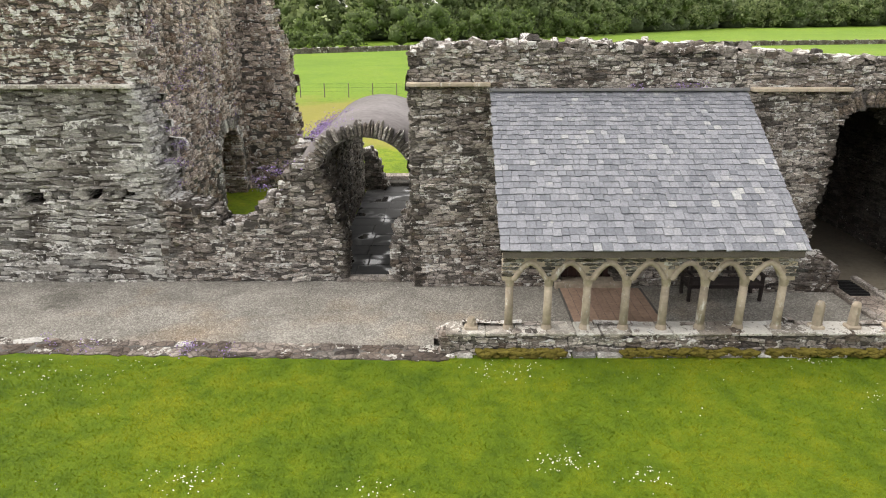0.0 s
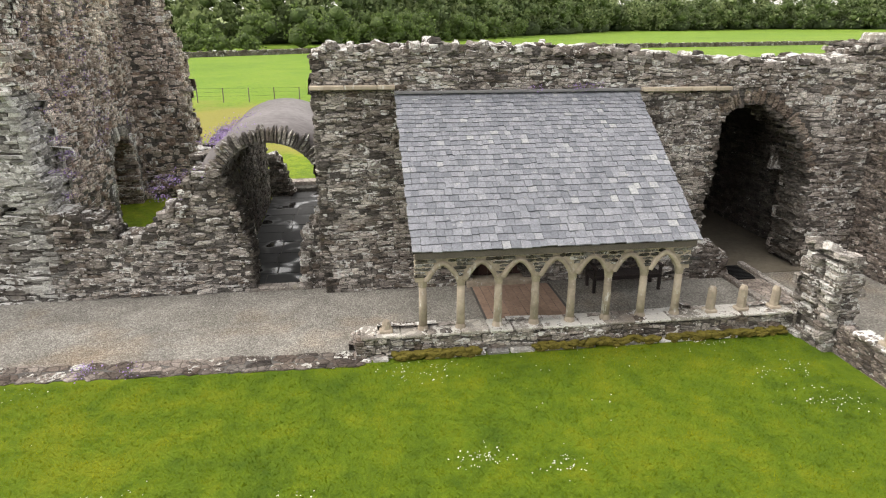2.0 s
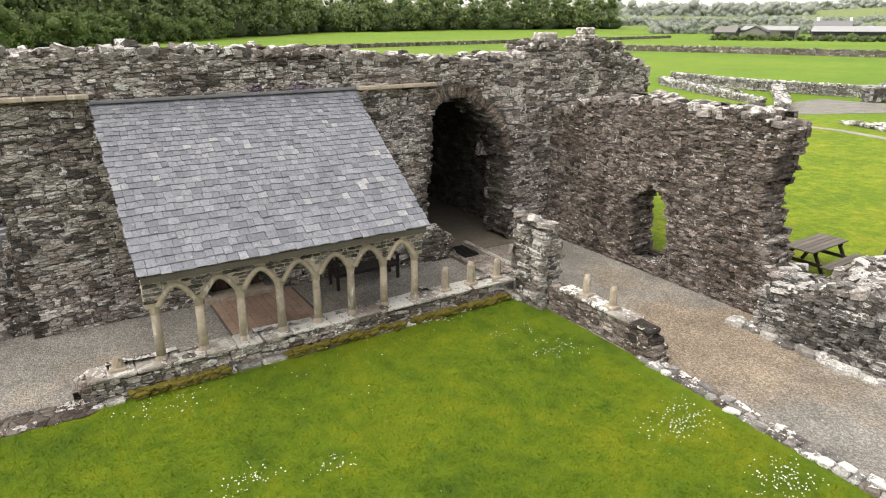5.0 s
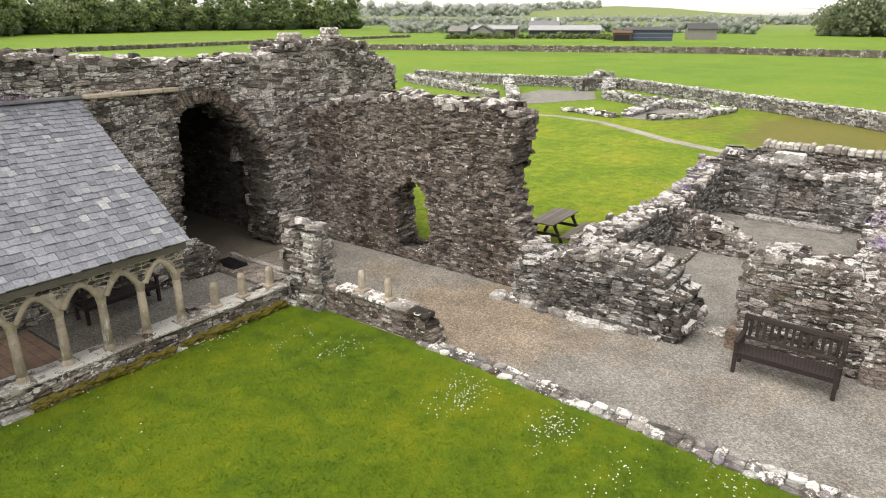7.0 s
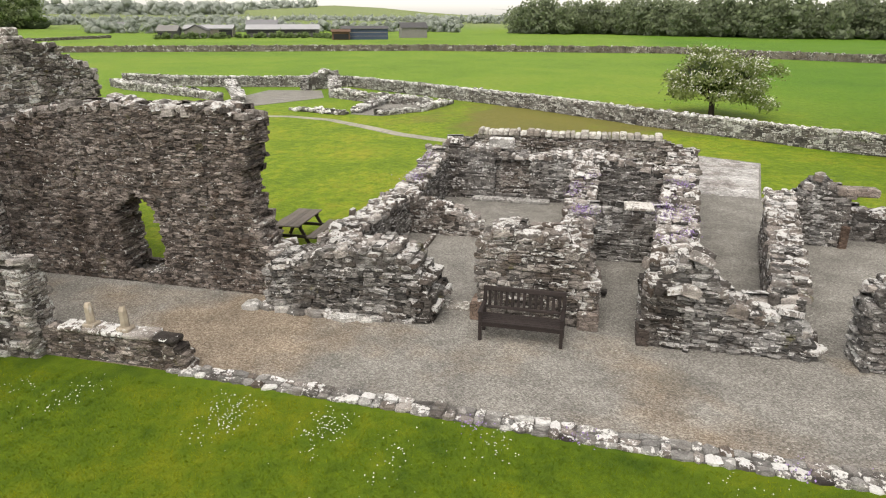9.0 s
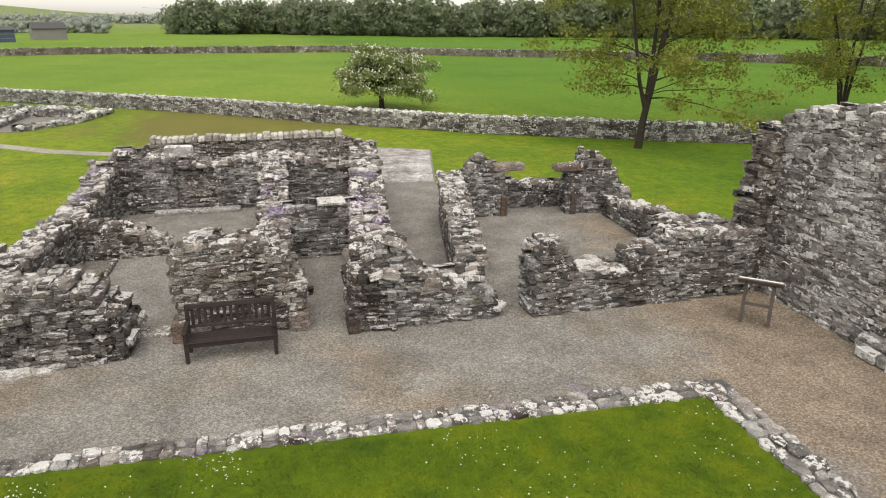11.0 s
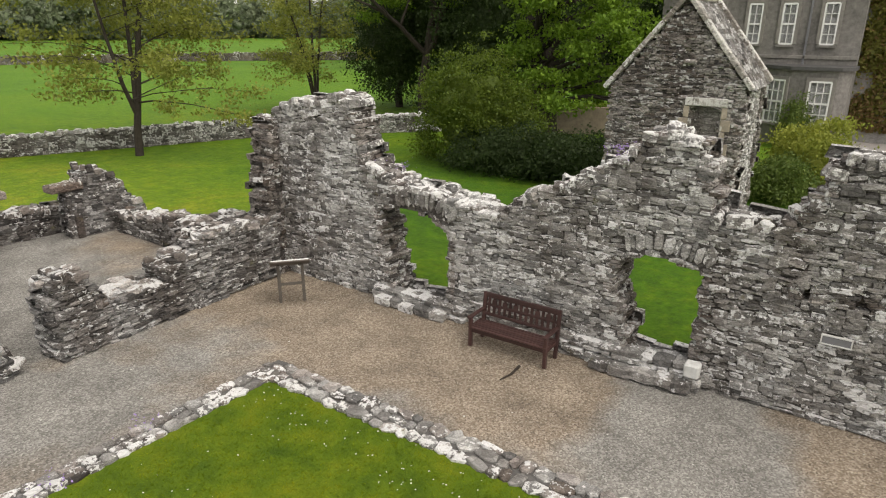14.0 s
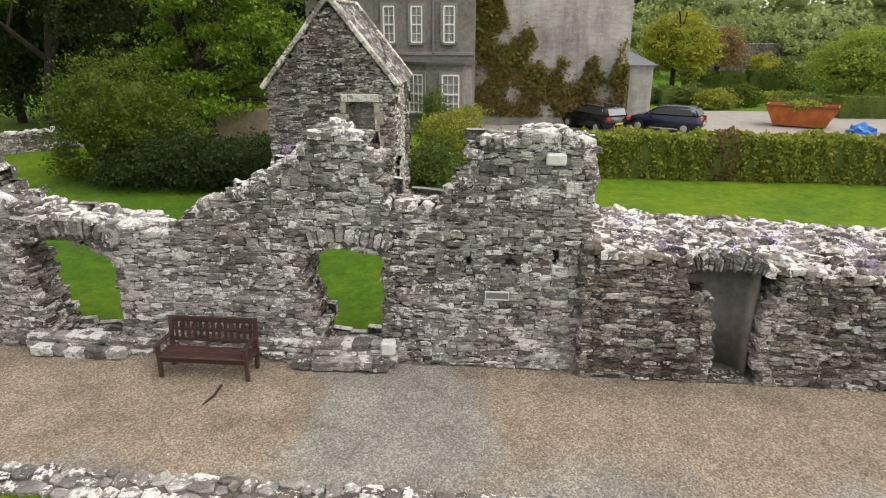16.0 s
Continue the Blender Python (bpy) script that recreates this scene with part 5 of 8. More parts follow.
tagged(b, "dark dressed stone block at a pier's foot", "stone block", "corner blocks")
rubble_wall("wall_slype_south", "narrow rubble wall beside the gravel passage", flip=True, p=(13.0, -3.5), q=(19.9, -4.75), thick=0.65, profile=[(0, 1.2), (0.8, 1.45), (2.5, 1.45), (2.6, 1.3), (4.5, 1.6), (7.0, 1.7)], count=80, near=1.5, ragged=0.08, mat=STONE_LICHEN, course=0.07, length=0.24)
rubble_wall("wall_room_east_a", "ragged pillar of rubble with a broken lintel", flip=True, p=(19.85, -6.95), q=(19.95, -5.0), thick=0.6, profile=[(0, 1.75), (0.5, 1.85), (0.8, 2.15), (1.1, 1.9), (1.4, 1.5), (1.95, 1.2)], count=60, ragged=0.06, course=0.07, length=0.24, mat=STONE_EAST)
rubble_wall("wall_room_east_b", "ragged pillar of rubble with a broken lintel", flip=True, p=(19.3, -11.3), q=(19.55, -9.1), thick=0.6, profile=[(0, 0.6), (0.5, 1.2), (0.9, 1.9), (1.2, 2.1), (1.7, 2.15), (1.8, 1.75), (2.2, 1.75)], count=60, ragged=0.06, course=0.07, length=0.24, mat=STONE_EAST)
for x, y0, y1, z in ((19.85, -7.65, -6.6, 1.55), (19.5, -9.6, -8.65, 1.5)):
    b = part("broken_lintel", box_bm(x - 0.05, x + 0.45, y0, y1, z, z + 0.22, bevel=0.03), STONE_BROWN)
    tagged(b, "broken brown sandstone lintel jutting from a pillar", "lintel", "broken lintels")
for x, y0 in ((19.8, -6.95), (19.5, -9.3)):
    b = part("jamb_stone", box_bm(x - 0.04, x + 0.4, y0 - 0.12, y0 + 0.1, 0, 0.7, bevel=0.03), STONE_BROWN)
    tagged(b, "dressed sandstone door jamb", "door jamb", "door jambs")
rubble_wall("wall_room_low", "low rubble wall across the old doorway", flip=True, p=(20.5, -9.3), q=(20.7, -6.9), thick=0.6, profile=[(0, 0.95), (2.4, 1.05)], count=40, ragged=0.05, course=0.07, length=0.24, mat=STONE_EAST)
rubble_wall("wall_room_south", "low rubble wall of the square room, white lichen on top", (19.2, -10.25), (13.0, -10.0), 0.75, [(0, 0.65), (1.2, 0.75), (2.5, 1.0), (4.2, 1.05), (4.6, 1.35), (6.2, 1.6)], count=80, near=4, ragged=0.09, mat=STONE_LICHEN, course=0.07, length=0.24)
rubble_wall("wall_room_front", "low ragged rubble wall beside the gravel walk", flip=True, p=(12.28, -10.6), q=(12.28, -5.05), thick=0.75, profile=[(0, 1.65), (2.2, 1.8), (2.4, 1.4), (3.1, 1.3), (3.25, 0.95), (4.7, 1.05), (4.85, 1.65), (5.2, 1.75), (5.45, 1.6), (5.55, 0.9)], count=170, near=3.5, ragged=0.07, rough=0.06, base=0.08, course=0.07, length=0.24, mat=STONE_EAST)

# ---- south range ----
WHITE_STONE = plain("old_white_paint", (0.62, 0.62, 0.6), 0.8, 9, 0.25)
sw = rubble_wall("wall_south", "ruined rubble wall with two ragged windows and a broken skyline", (12.45, -10.9), (-1.55, -10.9), 0.85,
            [(0, 3.6), (0.05, 4.3), (0.6, 4.48), (2.3, 4.7), (2.55, 4.5), (2.65, 3.8), (2.78, 3.4), (3.2, 3.08), (4.0, 2.88), (5.3, 2.74), (6.28, 2.58), (6.6, 2.85), (7.2, 3.2), (8.4, 3.8), (8.85, 4.1),
             (9.3, 4.5), (10.05, 4.5), (10.2, 4.0), (10.45, 3.2), (11.4, 3.22), (11.85, 3.85), (12.0, 4.38), (12.8, 4.5), (13.7, 4.52), (13.95, 4.3), (13.9, 3.9), (14.0, 3.0)],
            [[(3.2, 2.2), (3.32, 1.8), (3.4, 1.16), (3.55, 0.62), (3.6, 0.3), (5.2, 0.3), (5.25, 1.5), (5.2, 1.95), (4.65, 2.24), (3.8, 2.3)],
             [(8.8, 2.15), (9.55, 2.33), (10.4, 2.2), (10.42, 0.3), (9.05, 0.3), (9.02, 1.0), (8.86, 1.4), (8.8, 1.8)],
             [(11.76, 2.04), (12.02, 2.04), (12.02, 2.28), (11.76, 2.28)], [(12.52, 2.08), (12.8, 2.08), (12.8, 2.33), (12.52, 2.33)], [(13.3, 2.12), (13.56, 2.12), (13.56, 2.38), (13.3, 2.38)]],
            count=260, near=9.5, course=0.075, length=0.22, rough=0.03, mat=STONE_PALE, cap_mat=STONE_WHITE, jamb_mat=STONE, bigs=0.15,
            clear=[[(8.9, 2.25), (9.55, 2.38), (10.5, 2.25), (10.6, 2.6), (9.55, 2.75), (8.8, 2.6)], [(3.7, 2.2), (4.7, 2.25), (5.2, 2.1), (5.4, 2.4), (4.75, 2.72), (4.1, 2.72), (3.6, 2.5)]])
voussoirs(sw, (12.45, -10.9), (-1, 0), [(9.0, 2.3), (9.55, 2.42), (10.4, 2.3)], (0, 1), 0.36, 0.25, STONE_PALE, 0.12, 11)
voussoirs(sw, (12.45, -10.9), (-1, 0), [(3.8, 2.3), (4.2, 2.38), (4.75, 2.38), (5.2, 2.2)], (0, 1), 0.4, 0.25, STONE_PALE, 0.13, 12)
for x, z in ((0.56, 2.16), (-0.21, 2.21), (-0.98, 2.25)):
    part("putlog_packing", box_bm(x - 0.22, x + 0.22, -11.6, -11.12, z - 0.2, z + 0.2, bevel=0.03), STONE_BROWN, sw, "brown packing stone at the back of a socket")
pl = part("plaque", box_bm(-0.17, 0.24, -10.84, -10.795, 1.48, 1.61, bevel=0.004), LEAD, sw, "small grey metal plaque in a pale frame")
for x0, x1, z0, z1 in ((-0.18, 0.25, 1.465, 1.485), (-0.18, 0.25, 1.605, 1.625), (-0.18, -0.16, 1.485, 1.605), (0.23, 0.25, 1.485, 1.605)):
    part("plaque_frame", box_bm(x0, x1, -10.83, -10.785, z0, z1), WHITE_STONE, pl)
part("white_block", box_bm(-1.05, -0.72, -10.98, -10.78, 3.93, 4.13, bevel=0.03), WHITE_STONE, sw, "white painted stone block")
part("white_block", box_bm(1.9, 2.16, -10.82, -10.58, 0.34, 0.6, bevel=0.03), WHITE_STONE, sw, "white painted stone block")
sill = Stones(STONE_PALE)
g1 = np.random.default_rng(17)
for x0, x1, k in ((9.0, 6.8, 0.3), (4.4, 1.9, 0.42)):
    z = 0.0
    while z < k:
        h = g1.uniform(0.07, 0.16)
        x = x1
        while x < x0:
            d = g1.uniform(0.16, 0.5)
            sill.add((x + d / 2, -10.72 + g1.uniform(-0.05, 0.05), z + h / 2), (-1, 0, 0), (0, 0, 1), (0, 1, 0), (d * 1.02, h * 1.05), 0.35, g1.normal(0, 0.06))
            x += d
        z += h
for x0, x1, k in ((9.0, 7.2, 0.22), (3.5, 2.0, 0.27)):
    y = -11.72
    while y < -10.7:
        w = g1.uniform(0.16, 0.3)
        x = x1
        while x < x0:
            d = g1.uniform(0.2, 0.5)
            sill.add((x + d / 2, y + w / 2, k + g1.uniform(-0.03, 0.05)), (1, 0, 0), (0, 1, 0), (0, 0, 1), (d * 1.03, w * 1.06), 0.2, g1.normal(0, 0.08))
            x += d
        y += w
sill.finish(sw, 70, name="sill_stone", rest="sill_stonework")
rubble_wall("wall_south_return", "broken stub of a cross wall against the high south wall", flip=True, p=(12.3, -10.95), q=(12.3, -10.45), thick=0.7, profile=[(0, 4.15), (0.2, 3.9), (0.35, 2.9), (0.5, 2.0)], count=40, ragged=0.1, rough=0.08)


PLASTER = plain("earthy_old_plaster", (0.2, 0.185, 0.17), 0.95, 7, 0.4, strength=0.5)


def thick_bank():
    """The broad wall with a mural stair: a face with a doorway, and a wide top of tumbled lichened stones that falls away to the back."""
    w = rubble_wall("wall_south_thick", "very thick rubble wall, its broad top paved with lichened stones", (-1.5, -10.7), (-15.0, -10.7), 0.8,
                    [(0, 2.42), (1.5, 2.22), (3.0, 2.12), (5.2, 1.98), (13.5, 1.83)],
                    [[(1.62, 2.6), (1.7, 1.85), (1.78, 1.74), (2.15, 1.74), (2.24, 0.47), (2.34, -1), (3.25, -1), (3.12, 0.95), (3.1, 1.6), (3.38, 1.75), (3.42, 2.02), (3.1, 2.25), (2.86, 2.6)]], mat=STONE, count=200, near=2.5, ragged=0.05, rough=0.06, caps=False, back=False)
    bm = bmesh.new()
    for f, y0, y1, z0, z1 in ((0, -11.45, -14.3, 2.35, 1.75),):
        box(bm, -15.0, -5.5, y1 + 0.1, y0 + 0.1, 0, 1.5)
        box(bm, -2.95, -1.5, y1 + 0.1, y0 + 0.1, 0, 1.7)
        box(bm, -5.52, -2.93, y1 + 0.1, -12.35, 0, 1.6)
    part("rubble_fill", bm, MORTAR, w)
    st = Stones(STONE_BANK)
    g = np.random.default_rng(21)
    x = -15.0
    while x < -1.5:
        dx = g.uniform(0.12, 0.26)
        y = -10.7
        while y > -14.3:
            dy = g.uniform(0.1, 0.24)
            cx, cy = x + dx / 2, y - dy / 2
            hole = -4.45 < cx < -3.2 and cy > -10.98
            if not hole:
                front = np.interp(-cx, [1.5, 3.0, 4.5, 6.7, 15], [2.5, 2.32, 2.24, 2.1, 1.95])
                z = front + 0.07 - 0.06 * max(0.0, -11.0 - cy) + g.normal(0, 0.035)
                t = np.array((g.normal(0, 0.24), g.normal(0, 0.24), 1.0))
                t /= np.linalg.norm(t)
                uu = np.array((1.0, 0, 0)) - t * t[0]
                uu /= np.linalg.norm(uu)
                st.add((cx, cy, z), uu, np.cross(t, uu), t, (dx * 1.25, dy * 1.25), g.uniform(0.1, 0.2), g.uniform(-0.5, 0.5))
            y -= dy
        x += dx
    st.finish(w, 300, (-4, -12, 2), "top_stone", "top_stonework")
    voussoirs(w, (-1.5, -10.72), (-1, 0), [(1.5, 2.0), (1.9, 2.16), (2.6, 2.18), (2.95, 2.1)], (0, 1), 0.3, 0.35, STONE_LICHEN, 0.075, 31)
    # the recess is lined with old earthy plaster that bows round to a dark stair mouth
    bm = bmesh.new()
    prof = [(-3.0, -10.95), (-3.2, -11.3), (-3.7, -11.42), (-4.2, -11.4), (-4.42, -11.2), (-4.5, -11.0), (-4.58, -11.06), (-4.62, -11.4), (-4.7, -11.9), (-5.1, -12.2), (-5.4, -11.8), (-5.35, -11.2)]
    for (xa, ya), (xb, yb) in zip(prof, prof[1:]):
        bm.faces.new([bm.verts.new(c) for c in ((xa, ya, 0.0), (xb, yb, 0.0), (xb, yb, 2.02), (xa, ya, 2.02))])
    bmesh.ops.remove_doubles(bm, verts=bm.verts[:], dist=0.001)
    bmesh.ops.solidify(bm, geom=bm.faces[:], thickness=0.08)
    part("plaster_lining", bm, PLASTER, w, "smooth brown-grey plaster lining", smooth=True)
    part("threshold", box_bm(-4.55, -3.25, -11.15, -10.72, 0, 0.08, bevel=0.03), STONE_SHADED, w)
    part("niche_floor", box_bm(-5.4, -3.0, -12.3, -11.16, 0, 0.08, bevel=0.02), EARTH, w)


thick_bank()


# ---- kerb round the lawn: flat irregular stones ----
def kerb(name, label, x0, x1, y0, y1, along, lichen=0.4, flat=False, skew=0.0, taper=0.0):
    """skew: metres that the line drifts sideways for each metre along; taper: how much narrower it gets."""
    k = thing(name, 0, 0, 0, 0, label, "kerb", kind="structure")
    st_a, st_b = Stones(STONE_DARK if flat else STONE_KERB), Stones(STONE if flat else STONE_BANK)
    lo, hi = (x0, x1) if along == "x" else (y0, y1)
    a, b = (y0, y1) if along == "x" else (x0, x1)
    g = np.random.default_rng(int(abs(x0 * 31 + y1 * 17)))
    s = lo
    while s < hi:
        d = g.uniform(0.25, 0.6) if flat else g.uniform(0.14, 0.36)
        cut = g.uniform(0.25, 0.4)
        parts = ((0, cut), (cut, cut + 0.35), (cut + 0.35, 1)) if g.random() < 0.5 else ((0, cut + 0.2), (cut + 0.2, 1))
        for c, e in parts:
            wide = 1 - taper * (s - lo) / (hi - lo)
            q0, q1 = ((a + b) / 2 + (b - a) * (v - 0.5) * wide + skew * (s - lo) for v in (c, e))
            mid, w = (q0 + q1) / 2, q1 - q0
            z = g.uniform(0.06, 0.075) if flat else g.uniform(0.075, 0.12)
            cen = (s + d / 2, mid, z) if along == "x" else (mid, s + d / 2, z)
            t = np.array((g.normal(0, 0.02 if flat else 0.06), g.normal(0, 0.02 if flat else 0.06), 1.0))
            t /= np.linalg.norm(t)
            uu = np.array((1.0, 0, 0)) if along == "x" else np.array((0, 1.0, 0))
            uu = uu - t * (uu @ t)
            (st_b if g.random() < lichen else st_a).add(cen, uu, np.cross(t, uu), t, (d * (1.05 if flat else 0.97), w * (1.06 if flat else 0.97)), 0.14, g.normal(0, 0.2 if flat else 0.1))
        s += d
    st_a.finish(k, 90, (2, 0, 0), "kerb_stone", "kerb_stonework")
    st_b.finish(k, 90, (2, 0, 0), "kerb_stone", "kerb_stonework")


sheet("kerb_bed", 0, 0, 0, 0, 0.045, MORTAR, "dark earth bed of the kerb stones", "kerb bed", poly=[(-26, 12.03), (-0.1, 10.98), (-0.1, 11.5), (-26, 12.55)])
kerb("kerb_north", "flat grey kerb stones between gravel and lawn", -26, -0.1, 11.98, 12.6, "x", lichen=0.2, flat=True, skew=-0.04)
sheet("kerb_bed_east", 0, 0, 0, 0, 0.05, MORTAR, "dark earth bed of the kerb stones", "kerb bed", poly=[(8.42, -7.2), (8.92, -7.2), (9.46, 7.2), (9.14, 7.2)])
sheet("kerb_bed_south", -26, 8.42, -7.34, -6.8, 0.046, MORTAR, "dark earth bed of the kerb stones", "kerb bed")
kerb("kerb_east", "flat lichened kerb stones between gravel and lawn", 8.38, 8.94, -7.2, 7.3, "y", lichen=0.4, skew=0.044, taper=0.35)
kerb("kerb_south", "flat grey kerb stones between gravel and lawn", -26, 8.75, -7.38, -6.74, "x", lichen=0.35)


# ---- cloister furniture ----
def tile_path():
    t = sheet("tile_path", 2.72, 4.72, 12.5, 14.5, 0.04, MORTAR, "terracotta tile path from the door to the arcade", "tile path")
    x, k = 2.76, 0
    while x < 4.6:
        y = 12.55 - 0.3 * (k % 3)
        while y < 14.45:
            a, b = max(y, 12.52), min(y + 0.9, 14.48)
            if b - a > 0.05:
                part("tile", box_bm(x + 0.005, x + 0.185, a + 0.005, b - 0.005, 0.02, 0.052 + random.uniform(-0.004, 0.004), bevel=0.005), TERRACOTTA, t)
            y += 0.9
        x += 0.19
        k += 1


tile_path()


def bench(x, y, rz, mat, label, arched=False):
    """A slatted park bench, 1.75 m long, its front towards local -y."""
    b = thing("park_bench", x, y, 0.02, rz, label, "bench", "park benches")
    for sx in (-0.82, 0.82):
        part("front_leg", box_bm(sx - 0.035, sx + 0.035, -0.035, 0.035, 0, 0.62, bevel=0.006), mat, b)
        part("back_leg", box_bm(sx - 0.035, sx + 0.035, -0.035, 0.035, 0, 0.98, bevel=0.006, m=pose(0, 0.47, 0, -7)), mat, b)
        part("armrest", box_bm(sx - 0.045, sx + 0.045, -0.08, 0.5, 0.62, 0.665, bevel=0.012), mat, b)
        part("side_rail", box_bm(sx - 0.02, sx + 0.02, 0, 0.46, 0.3, 0.38, bevel=0.005), mat, b)
    part("front_rail", box_bm(-0.8, 0.8, -0.02, 0.02, 0.32, 0.41, bevel=0.005), mat, b)
    for i in range(6):
        part("seat_slat", box_bm(-0.85, 0.85, -0.05 + i * 0.082, 0.015 + i * 0.082, 0.415, 0.44, bevel=0.006), mat, b)
    m = pose(0, 0.47, 0, -7)
    part("top_rail", box_bm(-0.8, 0.8, -0.03, 0.03, 0.88, 0.98, bevel=0.01, m=m), mat, b)
    part("lower_rail", box_bm(-0.8, 0.8, -0.025, 0.025, 0.5, 0.56, bevel=0.006, m=m), mat, b)
    if arched:
        part("middle_rail", box_bm(-0.8, 0.8, -0.02, 0.02, 0.7, 0.75, bevel=0.006, m=m), mat, b)
    n = 13
    for i in range(n):
        c = -0.72 + 1.44 * i / (n - 1)
        part("back_slat", box_bm(c - 0.03, c + 0.03, -0.012, 0.012, 0.55, 0.89, bevel=0.005, m=m), mat, b)
    if arched:
        for i in range(6):
            c = -0.6 + 1.2 * i / 5
            part("lattice_block", box_bm(c - 0.05, c + 0.05, -0.018, 0.018, 0.74, 0.84, bevel=0.006, m=m), mat, b)
    return b


bench(11.83, 1.28, -90, WOOD_DARK, "dark-stained slatted wooden bench against a rubble pier")
bench(5.33, -10.02, 180, WOOD_RED, "reddish brown wooden bench with a lattice back on the gravel", True)
bench(6.42, 13.75, 0, WOOD_DARK, "dark wooden bench sheltered behind the arcade")
bm = bmesh.new()
rod(bm, (4.92, -9.8, 0.04), (4.9, -9.45, 0.05), 0.028, 0.022, 7)
rod(bm, (4.9, -9.45, 0.05), (4.97, -9.15, 0.05), 0.022, 0.01, 7)
tagged(part("fallen_branch", bm, BARK), "short dark fallen branch on the gravel", "branch")


def picnic_table(x, y, rz):
    t = thing("picnic_table", x, y, 0.0, rz, "weathered grey-brown wooden picnic table on the grass", "picnic table")
    for i in range(5):
        part("top_plank", box_bm(-0.9, 0.9, -0.37 + i * 0.15, -0.23 + i * 0.15, 0.72, 0.76, bevel=0.006), WOOD_GREY, t)
    for s in (-1, 1):
        for i in range(2):
            part("seat_plank", box_bm(-0.9, 0.9, s * 0.72 - 0.14 + i * 0.145, s * 0.72 - 0.005 + i * 0.145, 0.42, 0.46, bevel=0.006), WOOD_GREY, t)
    for sx in (-0.62, 0.62):
        part("seat_beam", box_bm(sx - 0.025, sx + 0.025, -0.85, 0.85, 0.33, 0.42, bevel=0.005), WOOD_DARK, t)
        part("top_beam", box_bm(sx - 0.025, sx + 0.025, -0.36, 0.36, 0.64, 0.72, bevel=0.005), WOOD_DARK, t)
        for s in (-1, 1):
            bm = bmesh.new()
            a, b = Vector((sx + 0.03, s * 0.62, 0)), Vector((sx + 0.03, s * 0.25, 0.7))
            m = Matrix.Translation((a + b) / 2) @ (b - a).to_track_quat("Z", "X").to_matrix().to_4x4()
            box(bm, -0.045, 0.045, -0.025, 0.025, -(b - a).length / 2, (b - a).length / 2, bevel=0.005, m=m)
            part("leg", bm, WOOD_DARK, t)
    return t


picnic_table(16.85, 8.47, 2)


WOOD_POST = plain("dark_grey_post_wood", (0.1, 0.088, 0.075), 0.8, 30, 0.3)


def info_board(x, y, rz):
    b = thing("information_board", x, y, 0.02, rz, "tilted information board on a grey wooden stand", "information board")
    for s in (-0.27, 0.27):
        part("post", box_bm(s - 0.035, s + 0.035, -0.035, 0.035, 0, 0.92, bevel=0.006), WOOD_POST, b)
    part("crossbar", box_bm(-0.24, 0.24, -0.02, 0.02, 0.42, 0.48, bevel=0.005), WOOD_POST, b)
    m = pose(0, -0.03, 0.98, 28, 0, 0)
    p = part("panel", box_bm(-0.42, 0.42, -0.24, 0.24, -0.012, 0.012, bevel=0.004, m=m), WHITE_PAINT, b, "pale printed panel")
    for i in range(6):
        part("text_bar", box_bm(-0.35, 0.35 - 0.1 * (i % 3), 0.13 - i * 0.06, 0.15 - i * 0.06, 0.014, 0.017, m=m), LEAD, p)
    part("panel_frame", box_bm(-0.45, 0.45, -0.27, 0.27, -0.045, -0.016, bevel=0.006, m=m), WOOD_GREY, b)


info_board(10.74, -9.55, 48)


def drain_frame():
    d = thing("iron_grating", 9.75, 13.75, 0.03, 0, "dark iron drain grating set in stone slabs", "grating")
    part("slab", box_bm(-0.55, -0.38, -1.35, 1.3, -0.02, 0.1, bevel=0.02), STONE, d)
    part("slab", box_bm(0.34, 0.5, -1.35, 1.3, -0.02, 0.1, bevel=0.02), STONE, d)
    part("tray", box_bm(-0.3, 0.2, 0.25, 1.1, 0.0, 0.06, bevel=0.006), IRON, d)
    for i in range(9):
        part("bar", box_bm(-0.28, 0.18, 0.29 + i * 0.09, 0.33 + i * 0.09, 0.06, 0.085), IRON, d)
    for i in range(3):
        part("floor_slab", box_bm(-0.37, 0.33, -1.3 + i * 0.5, -0.83 + i * 0.5, 0.0, 0.05, bevel=0.015), STONE_BROWN, d)


drain_frame()
# kerb edge across the first roomless floor
b = part("floor_edging", box_bm(14.2, 18.2, 4.62, 4.78, 0.0, 0.12, bevel=0.03), STONE)
tagged(b, "thin stone edging set across a gravel floor", "stone edging")
b = part("recess_bench", box_bm(22.5, 22.9, 1.6, 4.4, 0, 0.16, bevel=0.04), STONE_LICHEN)
tagged(b, "low stone ledge along the foot of a wall", "stone ledge")
b = part("niche_stone", box_bm(23.05, 23.35, 3.0, 3.9, 1.85, 2.25, bevel=0.04), STONE_PALE)
tagged(b, "pale dressed block on a wall head", "stone block")


